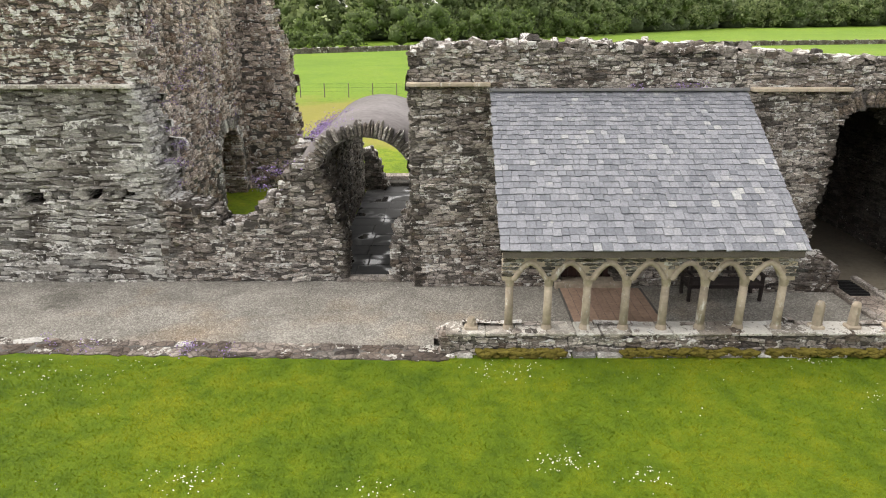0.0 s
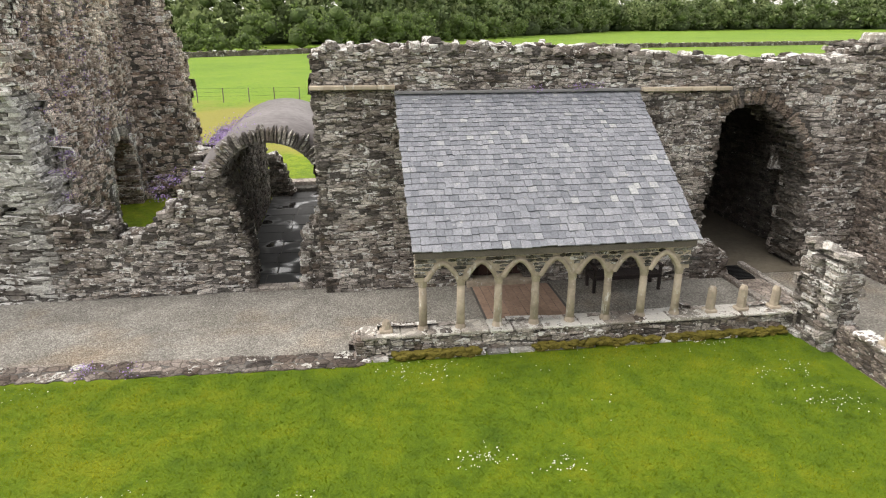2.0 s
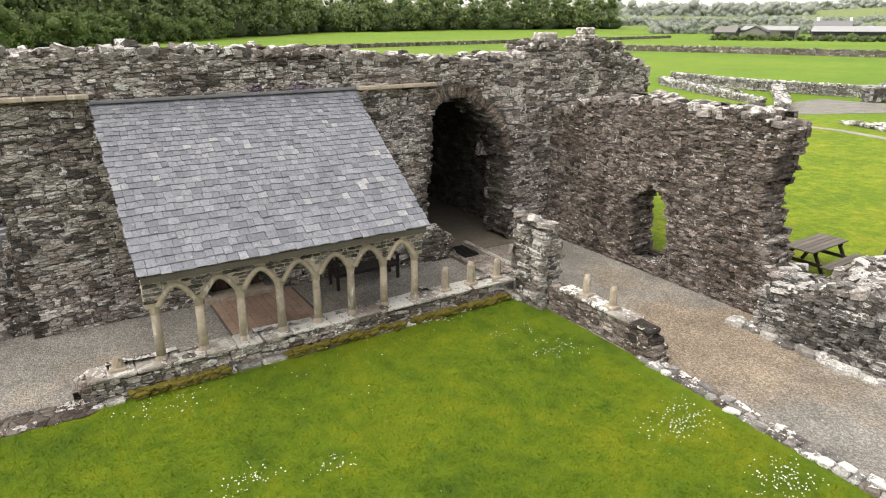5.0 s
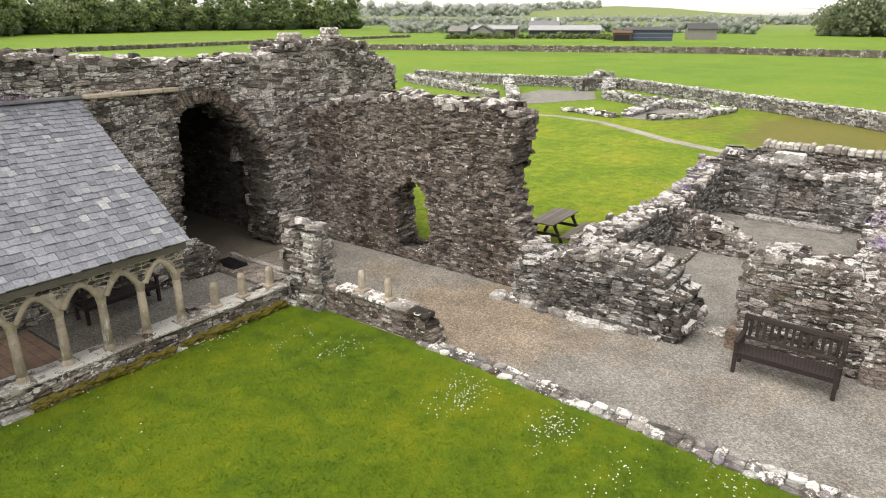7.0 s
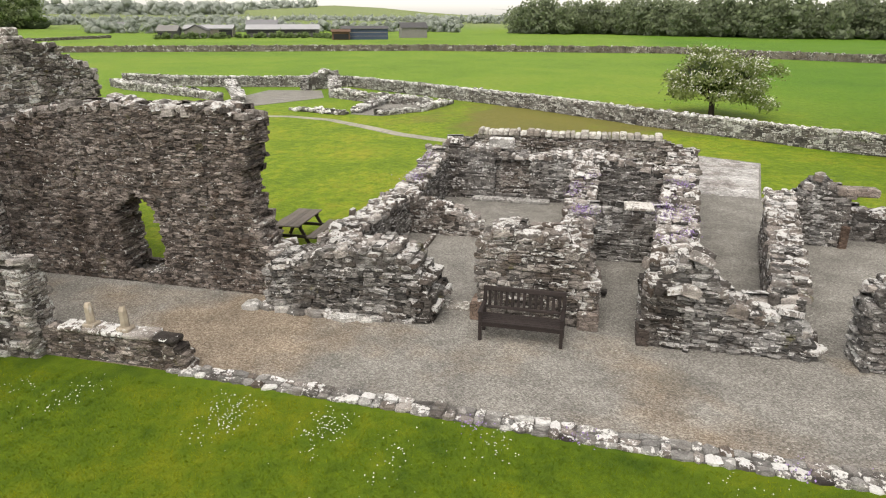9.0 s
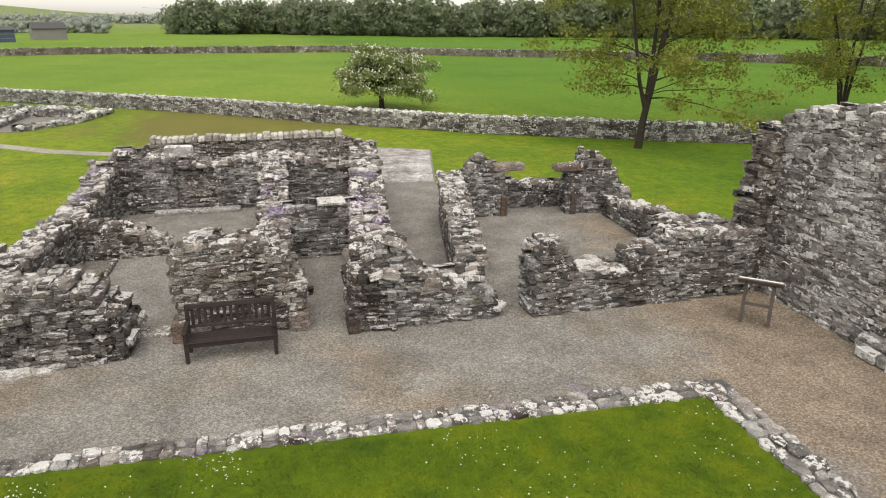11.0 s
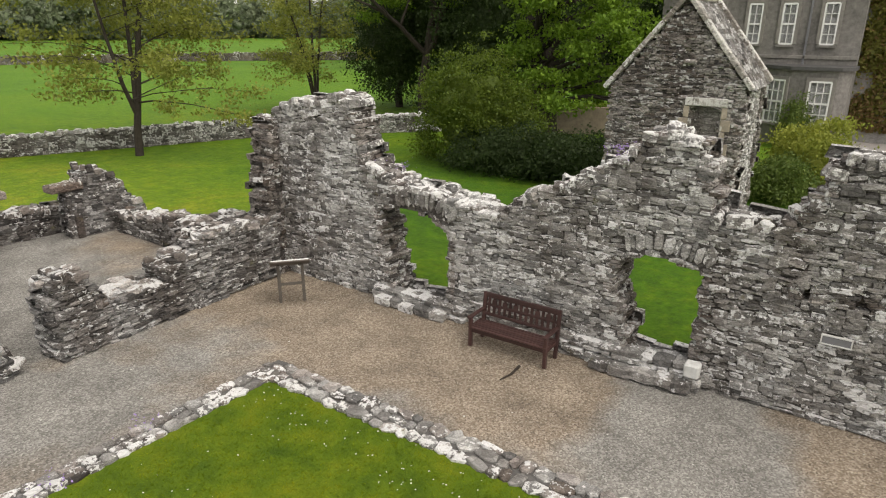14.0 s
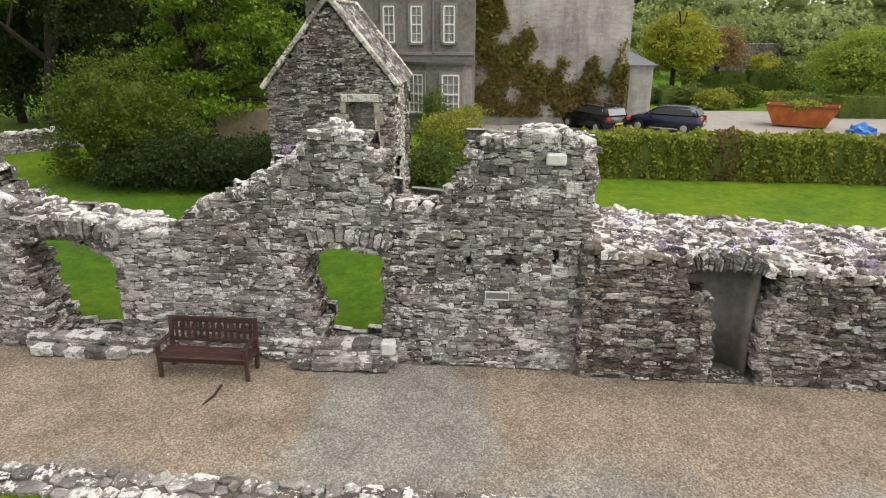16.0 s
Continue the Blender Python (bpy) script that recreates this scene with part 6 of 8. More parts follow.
# ---- the gabled garden building behind the south wall ----
def gable_house():
    x0, x1, y0, y1 = 3.55, 7.5, -20.5, -23.8
    mid = 5.4
    w = rubble_wall("gable_wall", "gabled rubble wall with a blocked window", (x1, y0), (x0, y0), 0.6, [(0, 4.2), (x1 - mid, 6.72), (x1 - x0, 4.35)],
                    [[(2.5, 2.4), (3.42, 2.4), (3.42, 3.82), (2.5, 3.82)]], count=170, near=2.4, course=0.075, length=0.26, ragged=0.01, caps=False, kind="structure", category="wall")
    part("lintel", box_bm(3.95, 5.15, y0 - 0.2, y0 + 0.05, 3.82, 4.06, bevel=0.02), COPING, w)
    for xx in (3.93, 5.02):
        for k in range(4):
            e = 0.16 if k % 2 else 0.28
            part("jamb_stone", box_bm(xx if xx < 4.5 else xx, xx + e, y0 - 0.2, y0 + 0.03, 2.42 + k * 0.35, 2.75 + k * 0.35, bevel=0.015) if xx > 4.5 else box_bm(xx + 0.16 - e, xx + 0.16, y0 - 0.2, y0 + 0.03, 2.42 + k * 0.35, 2.75 + k * 0.35, bevel=0.015), SANDSTONE, w)
    part("blocking_slab", box_bm(4.05, 5.05, y0 - 0.35, y0 - 0.2, 2.4, 3.85), STONE, w, "grey stone slab blocking the window")
    part("oval_stone", box_bm(4.95, 5.35, y0 - 0.05, y0 + 0.06, 4.98, 5.14, bevel=0.05), COPING, w)
    rubble_wall("gable_side_west", "rubble side wall of the gabled building", (x0, y0 - 0.58), (x0, y1), 0.5, [(0, 4.3), (4, 4.3)], count=50, caps=False, ragged=0.01, back=False, mat=STONE_PALE)
    rubble_wall("gable_side_east", "rubble side wall of the gabled building", (x1, y1), (x1, y0 - 0.58), 0.5, [(0, 4.2), (4, 4.2)], simple=True, course=0.15, length=0.4, count=0, caps=False, ragged=0.01, back=False)
    rubble_wall("gable_back", "gabled rubble back wall of the building", (x0, y1), (x1, y1), 0.5, [(0, 4.3), (mid - x0, 6.72), (x1 - x0, 4.2)], simple=True, course=0.15, length=0.4, count=0, caps=False, ragged=0.01, back=False, flip=False)
    roof = thing("stone_roof", 0, 0, 0, 0, "small pitched roof of pale lichened stone slates", "roof", kind="structure")
    for sx, xe, ze in ((-1, x0 - 0.12, 4.3), (1, x1 + 0.12, 4.15)):
        top, low = Vector((mid, 0, 6.78)), Vector((xe, 0, ze))
        way = (low - top)
        ln = way.length
        way.normalize()
        nn = Vector((-way.z, 0, way.x))
        if nn.z < 0:
            nn = -nn
        rows = 17
        for r in range(rows):
            y = y0 - 0.14
            while y > y1 + 0.1:
                d = random.uniform(0.22, 0.42)
                c = top + way * (ln * (r + 0.5) / rows) + Vector((0, y - d / 2, 0)) + nn * 0.03
                m = Matrix.Translation(c) @ Matrix((( way.x, 0, nn.x), (0, 1, 0), (way.z, 0, nn.z))).to_4x4() @ pose(0, 0, 0, 0, 6, random.uniform(-2, 2))
                bm = bmesh.new()
                box(bm, -ln / rows * 0.75, ln / rows * 0.75, -d / 2 + 0.01, d / 2 - 0.01, -0.015, 0.015, m=m)
                part("stone_slate", bm, STONE_LICHEN, roof)
                y -= d
        for yy in (y0 + 0.06, y1 + 0.1):
            for k in range(8):
                c = top + way * (ln * (k + 0.5) / 8) + Vector((0, yy - 0.1, 0)) + nn * 0.1
                m = Matrix.Translation(c) @ Matrix((( way.x, 0, nn.x), (0, 1, 0), (way.z, 0, nn.z))).to_4x4()
                part("skew_stone", box_bm(-ln / 16 + 0.006, ln / 16 - 0.006, -0.14, 0.14, -0.07, 0.07, bevel=0.02, m=m), COPING, roof)
    part("ridge_stone", box_bm(mid - 0.12, mid + 0.12, y1, y0, 6.76, 6.88, bevel=0.04), COPING, roof)


gable_house()

# ---- the big house ----
def stained_render():
    """Old lime render: pale patches, dark runs down the wall, courses of stone grinning through."""
    m, nt, b = material("weathered_render", 0.95)
    p = place(nt)
    run = noise_at(nt, node(nt, "ShaderNodeMapping", (p, 0), Scale=(1.0, 1.0, 0.16)).outputs[0], 1.1, 5.0, 0.7)
    patch = noise_at(nt, p, 0.35, 4.0, 0.6)
    course = noise_at(nt, node(nt, "ShaderNodeMapping", (p, 0), Scale=(1.6, 1.6, 4.5)).outputs[0], 1.0, 4.0, 0.7)
    col = ramp(nt, math_node(nt, "ADD", math_node(nt, "MULTIPLY", run, 0.5), math_node(nt, "MULTIPLY", patch, 0.5)), [(0.38, (0.2, 0.19, 0.18)), (0.5, (0.36, 0.345, 0.33)), (0.62, (0.48, 0.465, 0.45))])
    col = mix(nt, 1.0, col, ramp(nt, course, [(0.35, (0.84, 0.83, 0.82)), (0.6, (1.06, 1.06, 1.06))]), "MULTIPLY")
    col = mix(nt, 1.0, col, ramp(nt, noise_at(nt, p, 14.0, 4.0, 0.7), [(0.3, (0.8, 0.8, 0.8)), (0.7, (1.15, 1.15, 1.15))]), "MULTIPLY")
    nt.links.new(col, b.inputs["Base Color"])
    bump(nt, b, course, 0.8, 0.04)
    return m


HARL = plain("grey_harled_wall", (0.19, 0.178, 0.165), 0.95, 5, 0.5, strength=0.6)
MARGIN = plain("dressed_window_margin", (0.23, 0.215, 0.195), 0.9, 8, 0.3)
RENDER = stained_render()
GLASS_M, gnt, gb = material("window_glass", 0.05)
gb.inputs["Base Color"].default_value = (0.05, 0.055, 0.06, 1)
gb.inputs["Specular IOR Level"].default_value = 0.8
CLEAR_GLASS, cnt, cb = material("clear_window_glass", 0.02)
cb.inputs["Transmission Weight"].default_value = 1.0
CURTAIN = plain("pale_curtain", (0.5, 0.5, 0.5), 0.9, 8, 0.15)


def sash_window(parent, x, y, z0, z1, w, rz=0.0):
    """A white sash window of small panes facing +y."""
    m = pose(x, y, 0, 0, 0, rz)
    win = part("window", box_bm(-w / 2, w / 2, -0.06, -0.04, z0, z1, m=m), CURTAIN, parent)
    h = z1 - z0
    for s in (-1, 1):
        part("frame", box_bm(s * w / 2 - 0.04, s * w / 2 + 0.04, -0.05, 0.03, z0, z1, m=m), WHITE_PAINT, win)
    for z in (z0, (z0 + z1) / 2, z1):
        part("rail", box_bm(-w / 2, w / 2, -0.05, 0.035, z - 0.045, z + 0.045, m=m), WHITE_PAINT, win)
    bars = 3 if w > 0.8 else 2
    for i in range(1, bars):
        c = -w / 2 + w * i / bars
        part("glazing_bar", box_bm(c - 0.018, c + 0.018, -0.03, 0.02, z0, z1, m=m), WHITE_PAINT, win)
    for i in (1, 3):
        c = z0 + h * i / 4
        part("glazing_bar", box_bm(-w / 2, w / 2, -0.03, 0.02, c - 0.018, c + 0.018, m=m), WHITE_PAINT, win)
    pane = part("pane", box_bm(-w / 2, w / 2, -0.036, -0.03, z0, z1, m=m), CLEAR_GLASS, win)
    pane.visible_shadow = False
    for s in (-1, 1):
        part("margin", box_bm(s * (w / 2 + 0.12) - 0.08, s * (w / 2 + 0.12) + 0.08, -0.08, 0.035, z0, z1 + 0.2, bevel=0.01, m=m), MARGIN, win)
    part("head", box_bm(-w / 2 - 0.04, w / 2 + 0.04, -0.08, 0.035, z1 + 0.045, z1 + 0.2, bevel=0.01, m=m), MARGIN, win)
    part("sill", box_bm(-w / 2 - 0.12, w / 2 + 0.12, -0.03, 0.12, z0 - 0.16, z0 - 0.04, bevel=0.01, m=m), HARL, win)
    return win


def mansion():
    h = thing("mansion", 0, 0, 0, 0, "dark grey stone house with white sash windows and a bay", "house")
    fy = -40.3
    part("main_wall", box_bm(1.9, 12.0, fy - 8, fy, 0, 9.2), HARL, h)
    part("cornice", box_bm(1.8, 12.1, fy - 8.1, fy + 0.15, 7.75, 7.95, bevel=0.03), LEAD, h)
    for x in (9.0, 6.98, 5.33, 3.4):
        sash_window(h, x, fy + 0.08, 5.05, 7.05, 0.62)
    # one-storey bay with canted sides
    bm = bmesh.new()
    pts = [(6.3, fy + 0.0), (5.75, fy + 1.2), (4.55, fy + 1.9), (2.45, fy + 1.9), (1.95, fy + 1.2), (1.9, fy)]
    vs = [bm.verts.new((x, y, 0)) for x, y in pts]
    f = bm.faces.new(vs)
    r = bmesh.ops.extrude_face_region(bm, geom=[f])
    bmesh.ops.translate(bm, vec=(0, 0, 3.85), verts=[v for v in r["geom"] if isinstance(v, bmesh.types.BMVert)])
    bmesh.ops.recalc_face_normals(bm, faces=bm.faces[:])
    part("bay", bm, HARL, h)
    bm = bmesh.new()
    vs = [bm.verts.new(((x - 4.1) * 1.08 + 4.1, (y - fy) * 1.1 + fy, 3.85)) for x, y in pts]
    f = bm.faces.new(vs)
    r = bmesh.ops.extrude_face_region(bm, geom=[f])
    bmesh.ops.translate(bm, vec=(0, 0, 0.17), verts=[v for v in r["geom"] if isinstance(v, bmesh.types.BMVert)])
    bmesh.ops.recalc_face_normals(bm, faces=bm.faces[:])
    part("bay_roof", bm, plain("dark_lead", (0.085, 0.083, 0.082), 0.6, 6, 0.25), h)
    sash_window(h, 3.15, fy + 1.98, 1.15, 3.3, 0.95)
    sash_window(h, 5.22, fy + 1.6, 1.15, 3.3, 1.0, -30)
    part("string_course", box_bm(1.85, 12.05, fy, fy + 0.1, 4.3, 4.48, bevel=0.02), MARGIN, h)
    part("downpipe", box_bm(4.3, 4.4, fy, fy + 0.1, 4.0, 7.8), LEAD, h)
    # the older rendered wing with its creeper
    part("wing_wall", box_bm(-7.4, 1.9, -52, -41.8, 0, 10.5), RENDER, h, "pale weathered render")
    part("wing_roof", box_bm(-7.6, 2.0, -52, -41.6, 10.5, 10.9), SLATE, h)
    a = thing("annexe", 0, 0, 0, 0, "small stone annexe with a slate roof", "outbuilding")
    part("wall", box_bm(-9.7, -8.2, -49.5, -45.5, 0, 3.5), RENDER, a)
    bm = bmesh.new()
    vs = [bm.verts.new(c) for c in ((-9.95, -49.8, 3.5), (-7.4, -49.8, 3.5), (-7.4, -45.2, 3.5), (-9.95, -45.2, 3.5), (-7.4, -47, 4.75), (-7.4, -48, 4.75))]
    for f in ((0, 1, 2, 3), (3, 2, 4), (0, 3, 4, 5), (1, 0, 5), (2, 1, 5, 4)):
        bm.faces.new([vs[i] for i in f])
    bmesh.ops.recalc_face_normals(bm, faces=bm.faces[:])
    part("roof", bm, SLATE, a)


mansion()


# ---- parked cars and skip ----
def paint(name, colour, rough=0.25, metal=0.3):
    m, nt, b = material(name, rough)
    b.inputs["Base Color"].default_value = (*colour, 1)
    b.inputs["Metallic"].default_value = metal
    b.inputs["Coat Weight"].default_value = 0.5
    return m


RUBBER = plain("black_rubber", (0.02, 0.02, 0.02), 0.8, 30, 0.2)
CHROME = plain("silver_alloy", (0.5, 0.5, 0.5), 0.35, 30, 0.1, 0.8)
LAMP_RED = plain("red_tail_lamp", (0.4, 0.02, 0.02), 0.3, 30, 0.1)
PLATE_M = plain("yellow_plate", (0.55, 0.45, 0.05), 0.5, 30, 0.1)


# glass whose pale base colour stands for the reflected sky
REAR_GLASS = plain("sky_coloured_glass", (0.17, 0.19, 0.21), 0.2, 3, 0.1, 0.2, 0)


def car(x, y, rz, mat, label, rack=False):
    c = thing("parked_car", x, y, 0.03, rz, label, "car", "parked cars")
    lower = [(-2.15, 0.35), (-2.2, 0.6), (-2.1, 0.95), (-1.95, 1.0), (1.0, 0.98), (1.9, 0.82), (2.15, 0.65), (2.2, 0.4), (2.1, 0.28), (-2.05, 0.28)]
    upper = [(-2.0, 0.98), (-1.75, 1.4), (-1.3, 1.5), (0.0, 1.5), (0.45, 1.42), (1.15, 0.97)]
    for nm, pts, half, m2 in (("body", lower, 0.88, mat), ("cabin", upper, 0.74, mat)):
        bm = extrude_outline(pts, half * 2)
        bmesh.ops.translate(bm, vec=(0, -half, 0), verts=bm.verts[:])
        if nm == "cabin":
            for v in bm.verts:
                v.co.y *= 1.12 if v.co.z < 1.1 else 0.9
        bmesh.ops.bevel(bm, geom=[e for e in bm.edges], offset=0.05, segments=2, affect="EDGES")
        part(nm, bm, m2, c, smooth=True)
    for s in (-1, 1):
        bm = extrude_outline([(-1.72, 1.06), (-1.55, 1.38), (-0.2, 1.42), (0.35, 1.36), (0.85, 1.06)], 0.02)
        bmesh.ops.transform(bm, matrix=pose(0, s * 0.785, 0), verts=bm.verts[:])
        part("side_window", bm, GLASS_M, c)
        part("mirror", box_bm(0.65, 0.82, s * 0.98 - 0.1, s * 0.98 + 0.1, 1.0, 1.13, bevel=0.03), mat, c)
        part("tail_lamp", box_bm(-2.16, -2.0, s * 0.72 - 0.14, s * 0.72 + 0.14, 0.78, 0.98, bevel=0.02), LAMP_RED, c)
        part("headlamp", box_bm(1.95, 2.14, s * 0.68 - 0.17, s * 0.68 + 0.17, 0.62, 0.76, bevel=0.02), CHROME, c)
        for wx in (-1.32, 1.35):
            bm = bmesh.new()
            rod(bm, (wx, s * 0.9 - 0.11, 0.32), (wx, s * 0.9 + 0.11, 0.32), 0.33, 0.33, 20)
            wheel = part("wheel", bm, RUBBER, c)
            bm = bmesh.new()
            rod(bm, (wx, s * 0.9 + s * 0.09, 0.32), (wx, s * 0.9 + s * 0.125, 0.32), 0.22, 0.19, 16)
            part("rim", bm, CHROME, wheel)
    m = pose(-1.875, 0, 1.2, 0, -59, 0)
    part("rear_window", box_bm(-0.2, 0.2, -0.62, 0.62, 0.0, 0.03, m=m @ pose(0, 0, 0.03)), REAR_GLASS, c, "rear window with sky reflection in its colour")
    part("number_plate", box_bm(-2.23, -2.2, -0.26, 0.26, 0.55, 0.66), PLATE_M, c)
    if rack:
        for s in (-1, 1):
            part("roof_rail", box_bm(-1.4, 0.1, s * 0.6 - 0.02, s * 0.6 + 0.02, 1.52, 1.57, bevel=0.01), CHROME, c)
    return c


car(-5.45, -40.5, -58, paint("black_car_paint", (0.012, 0.012, 0.014)), "black estate car with roof rails parked by the house", True)
car(-9.6, -40.3, -28, paint("dark_blue_car_paint", (0.014, 0.02, 0.05)), "dark blue hatchback parked on the gravel yard")
RED = plain("bright_red_plastic", (0.6, 0.03, 0.02), 0.5, 20, 0.15)
o = thing("red_crate", -5.58, -41.4, 0.03, 0, "bright red plastic crates behind the car", "crate")
part("crate", box_bm(-0.5, -0.05, -0.3, 0.3, 1.02, 1.42, bevel=0.03), RED, o)
part("crate", box_bm(0.0, 0.5, -0.3, 0.3, 1.02, 1.37, bevel=0.03), RED, o)
part("trestle", box_bm(-0.55, 0.55, -0.3, 0.3, 0, 1.02, bevel=0.02), WOOD_DARK, o)


def skip(x, y, rz):
    s = thing("rubbish_skip", x, y, 0.03, rz, "rusty orange metal skip heaped with green garden waste", "skip")
    rust = plain("rusty_orange_paint", (0.42, 0.125, 0.035), 0.7, 2.2, 0.5)
    rusted = plain("brown_rust", (0.16, 0.06, 0.03), 0.85, 5, 0.5)
    bm = bmesh.new()
    lo, hi = [(-1.45, -0.75), (1.45, -0.75), (1.45, 0.75), (-1.45, 0.75)], [(-2.0, -0.9), (2.0, -0.9), (2.0, 0.9), (-2.0, 0.9)]
    a = [bm.verts.new((x, y, 0.08)) for x, y in lo]
    b = [bm.verts.new((x, y, 1.3)) for x, y in hi]
    c = [bm.verts.new((x * 0.96, y * 0.93, 1.3)) for x, y in hi]
    d = [bm.verts.new((x * 0.96, y * 0.93, 0.9)) for x, y in hi]
    bm.faces.new(a[::-1])
    for p, q in ((a, b), (b, c), (c, d)):
        for i in range(4):
            bm.faces.new((p[i], p[(i + 1) % 4], q[(i + 1) % 4], q[i]))
    bm.faces.new(d)
    bmesh.ops.recalc_face_normals(bm, faces=bm.faces[:])
    part("body", bm, rust, s)
    for sy in (-1, 1):
        part("rim", box_bm(-2.0, 2.0, sy * 0.92 - 0.05, sy * 0.92 + 0.05, 1.2, 1.34, bevel=0.01), rusted, s, "dark rusted rim")
        for k in (-1.2, -0.4, 0.4, 1.2):
            bm = bmesh.new()
            box(bm, -0.04, 0.04, -0.04, 0.04, 0, 1.2, m=Matrix.Translation((k * 0.85, sy * 0.8, 0.1)) @ pose(0, 0, 0, -sy * 7, k * 8, 0))
            part("rib", bm, rust, s)
    return s


skip(-18.35, -42.75, -26)
TARP = plain("blue_tarpaulin", (0.03, 0.16, 0.5), 0.45, 8, 0.3)
bm = bmesh.new()
bmesh.ops.create_icosphere(bm, subdivisions=3, radius=1.0)
for v in bm.verts:
    n3 = noise.noise(v.co * 2.2) * 0.3
    v.co = Vector((v.co.x * (0.8 + n3), v.co.y * (0.55 + n3), max(0.0, v.co.z) * (0.5 + n3) + 0.02))
t = part("tarpaulin", bm, TARP)
t.matrix_basis = pose(-20.8, -40.3, 0.02)
tagged(t, "crumpled bright blue tarpaulin lying on the yard", "tarpaulin")
YARD = plain("pale_yard_gravel", (0.3, 0.28, 0.26), 0.95, 12, 0.25)
sheet("yard", -40, 3, -50, -29.5, 0.02, YARD, "pale gravel yard in front of the house", "yard")
sheet("drive", 0, 0, 0, 0, 0.015, YARD, "pale gravel drive beside the trees", "drive", poly=[(3, -39.0), (24, -44), (24, -47), (3, -46)])
gw = part("garden_wall", box_bm(-3.6, 3.6, -0.2, 0.2, 0, 1.55, bevel=0.03), plain("tan_render", (0.3, 0.24, 0.185), 0.95, 4, 0.35))
gw.matrix_basis = pose(15.4, -35.6, 0, 0, 0, 27)
tagged(gw, "tan rendered garden wall behind the sycamore", "garden wall", kind="structure")
sheet("garden_terrace", 0, 0, 0, 0, 1.6, LAWN, "grass terrace behind the tan garden wall", "grass bank", poly=[(12.1, -37.3), (18.7, -33.9), (19.3, -35.1), (12.7, -38.5)])
gw = part("garden_wall", box_bm(-38, -21, -75.4, -74.8, 0, 4.0, bevel=0.05), STONE_FIELD)
tagged(gw, "long grey stone wall at the back of the garden", "garden wall", kind="structure")
bm = bmesh.new()
for i in range(40):
    r = random.uniform(0.1, 0.22)
    bmesh.ops.create_icosphere(bm, subdivisions=1, radius=r, matrix=pose(-12.5 - i * 0.14, -62.5 + random.uniform(-0.2, 0.2), r * 0.6))
tagged(part("white_stones", bm, COPING), "row of white stones edging a flower bed", "edging stones", kind="stuff")
b = thing("yellow_barrow", -13.2, -59, 0.0, 20, "small yellow garden machine beside a bed", "garden machine")
part("tub", box_bm(-0.6, 0.5, -0.4, 0.4, 0.35, 0.95, bevel=0.12), paint("yellow_paint", (0.6, 0.36, 0.03), 0.5, 0.0), b)
for sx in (-0.45, 0.4):
    bm = bmesh.new()
    rod(bm, (sx, -0.45, 0.25), (sx, 0.45, 0.25), 0.25, 0.25, 14)
    part("wheel", bm, RUBBER, b)


# ---- vegetation ----
def leaf_quads(centres, size, g, flat=0.0):
    """One small bent leaf spray at each centre: four corners each."""
    n = len(centres)
    a = g.normal(size=(n, 3))
    a /= np.linalg.norm(a, axis=1)[:, None]
    b = g.normal(size=(n, 3))
    b[:, 2] *= 1 - flat
    b -= a * (a * b).sum(1)[:, None]
    b /= np.linalg.norm(b, axis=1)[:, None]
    s = size * g.uniform(0.55, 1.3, n)[:, None]
    return np.stack([centres - a * s * 0.5, centres + b * s * 0.32, centres + a * s * 0.5, centres - b * s * 0.32], 1)


def leaf_mesh(name, centres, size, mat, seed=0, flat=0.0):
    g = np.random.default_rng(seed)
    V = leaf_quads(np.asarray(centres, float), size, g, flat).reshape(-1, 3)
    return mesh_arrays(name, V, np.arange(len(V)).reshape(-1, 4), mat)


def crown_points(g, centre, radii, clumps, per, spread, shell=0.55, low=-0.8):
    """Leaf places: clumps set mostly near the outside of an uneven ellipsoid."""
    c = g.normal(size=(clumps * 3, 3))
    c /= np.linalg.norm(c, axis=1)[:, None]
    c = c[c[:, 2] > low][:clumps]
    r = shell + (1 - shell) * g.uniform(0, 1, len(c)) ** 0.6
    bumps = 1 + 0.18 * np.sin(c[:, 0] * 5 + c[:, 2] * 4) + 0.12 * np.sin(c[:, 1] * 9)
    c = c * (r * bumps)[:, None] * np.array(radii)
    pts = c[:, None, :] + g.normal(size=(len(c), per, 3)) * np.array((spread, spread, spread * 0.42))
    return pts.reshape(-1, 3) + np.array(centre), c + np.array(centre)


def grow(bm, a, way, length, r, level, g, tips, sides=7, droop=0.0, fork=3):
    """A limb that bends and forks; tips collects the ends."""
    steps = 3
    p, w = Vector(a), Vector(way).normalized()
    for i in range(steps):
        q = p + w * length / steps
        rod(bm, p, q, r * (1 - 0.28 * i / steps), r * (1 - 0.28 * (i + 1) / steps), sides)
        p = q
        w = (w + Vector((g.normal(0, 0.12), g.normal(0, 0.12), g.normal(0.04, 0.08) - droop))).normalized()
        if level and i:
            for _ in range(fork - 1 if i == 1 else 1):
                side = Vector((g.normal(), g.normal(), g.uniform(-0.2, 0.7))).normalized()
                grow(bm, p, w * 0.75 + side * 0.8, length * g.uniform(0.5, 0.75), r * 0.5, level - 1, g, tips, max(4, sides - 1), droop, fork)
    if level:
        grow(bm, p, w, length * 0.65, r * 0.65, level - 1, g, tips, max(4, sides - 1), droop, fork)
    tips.append(p)


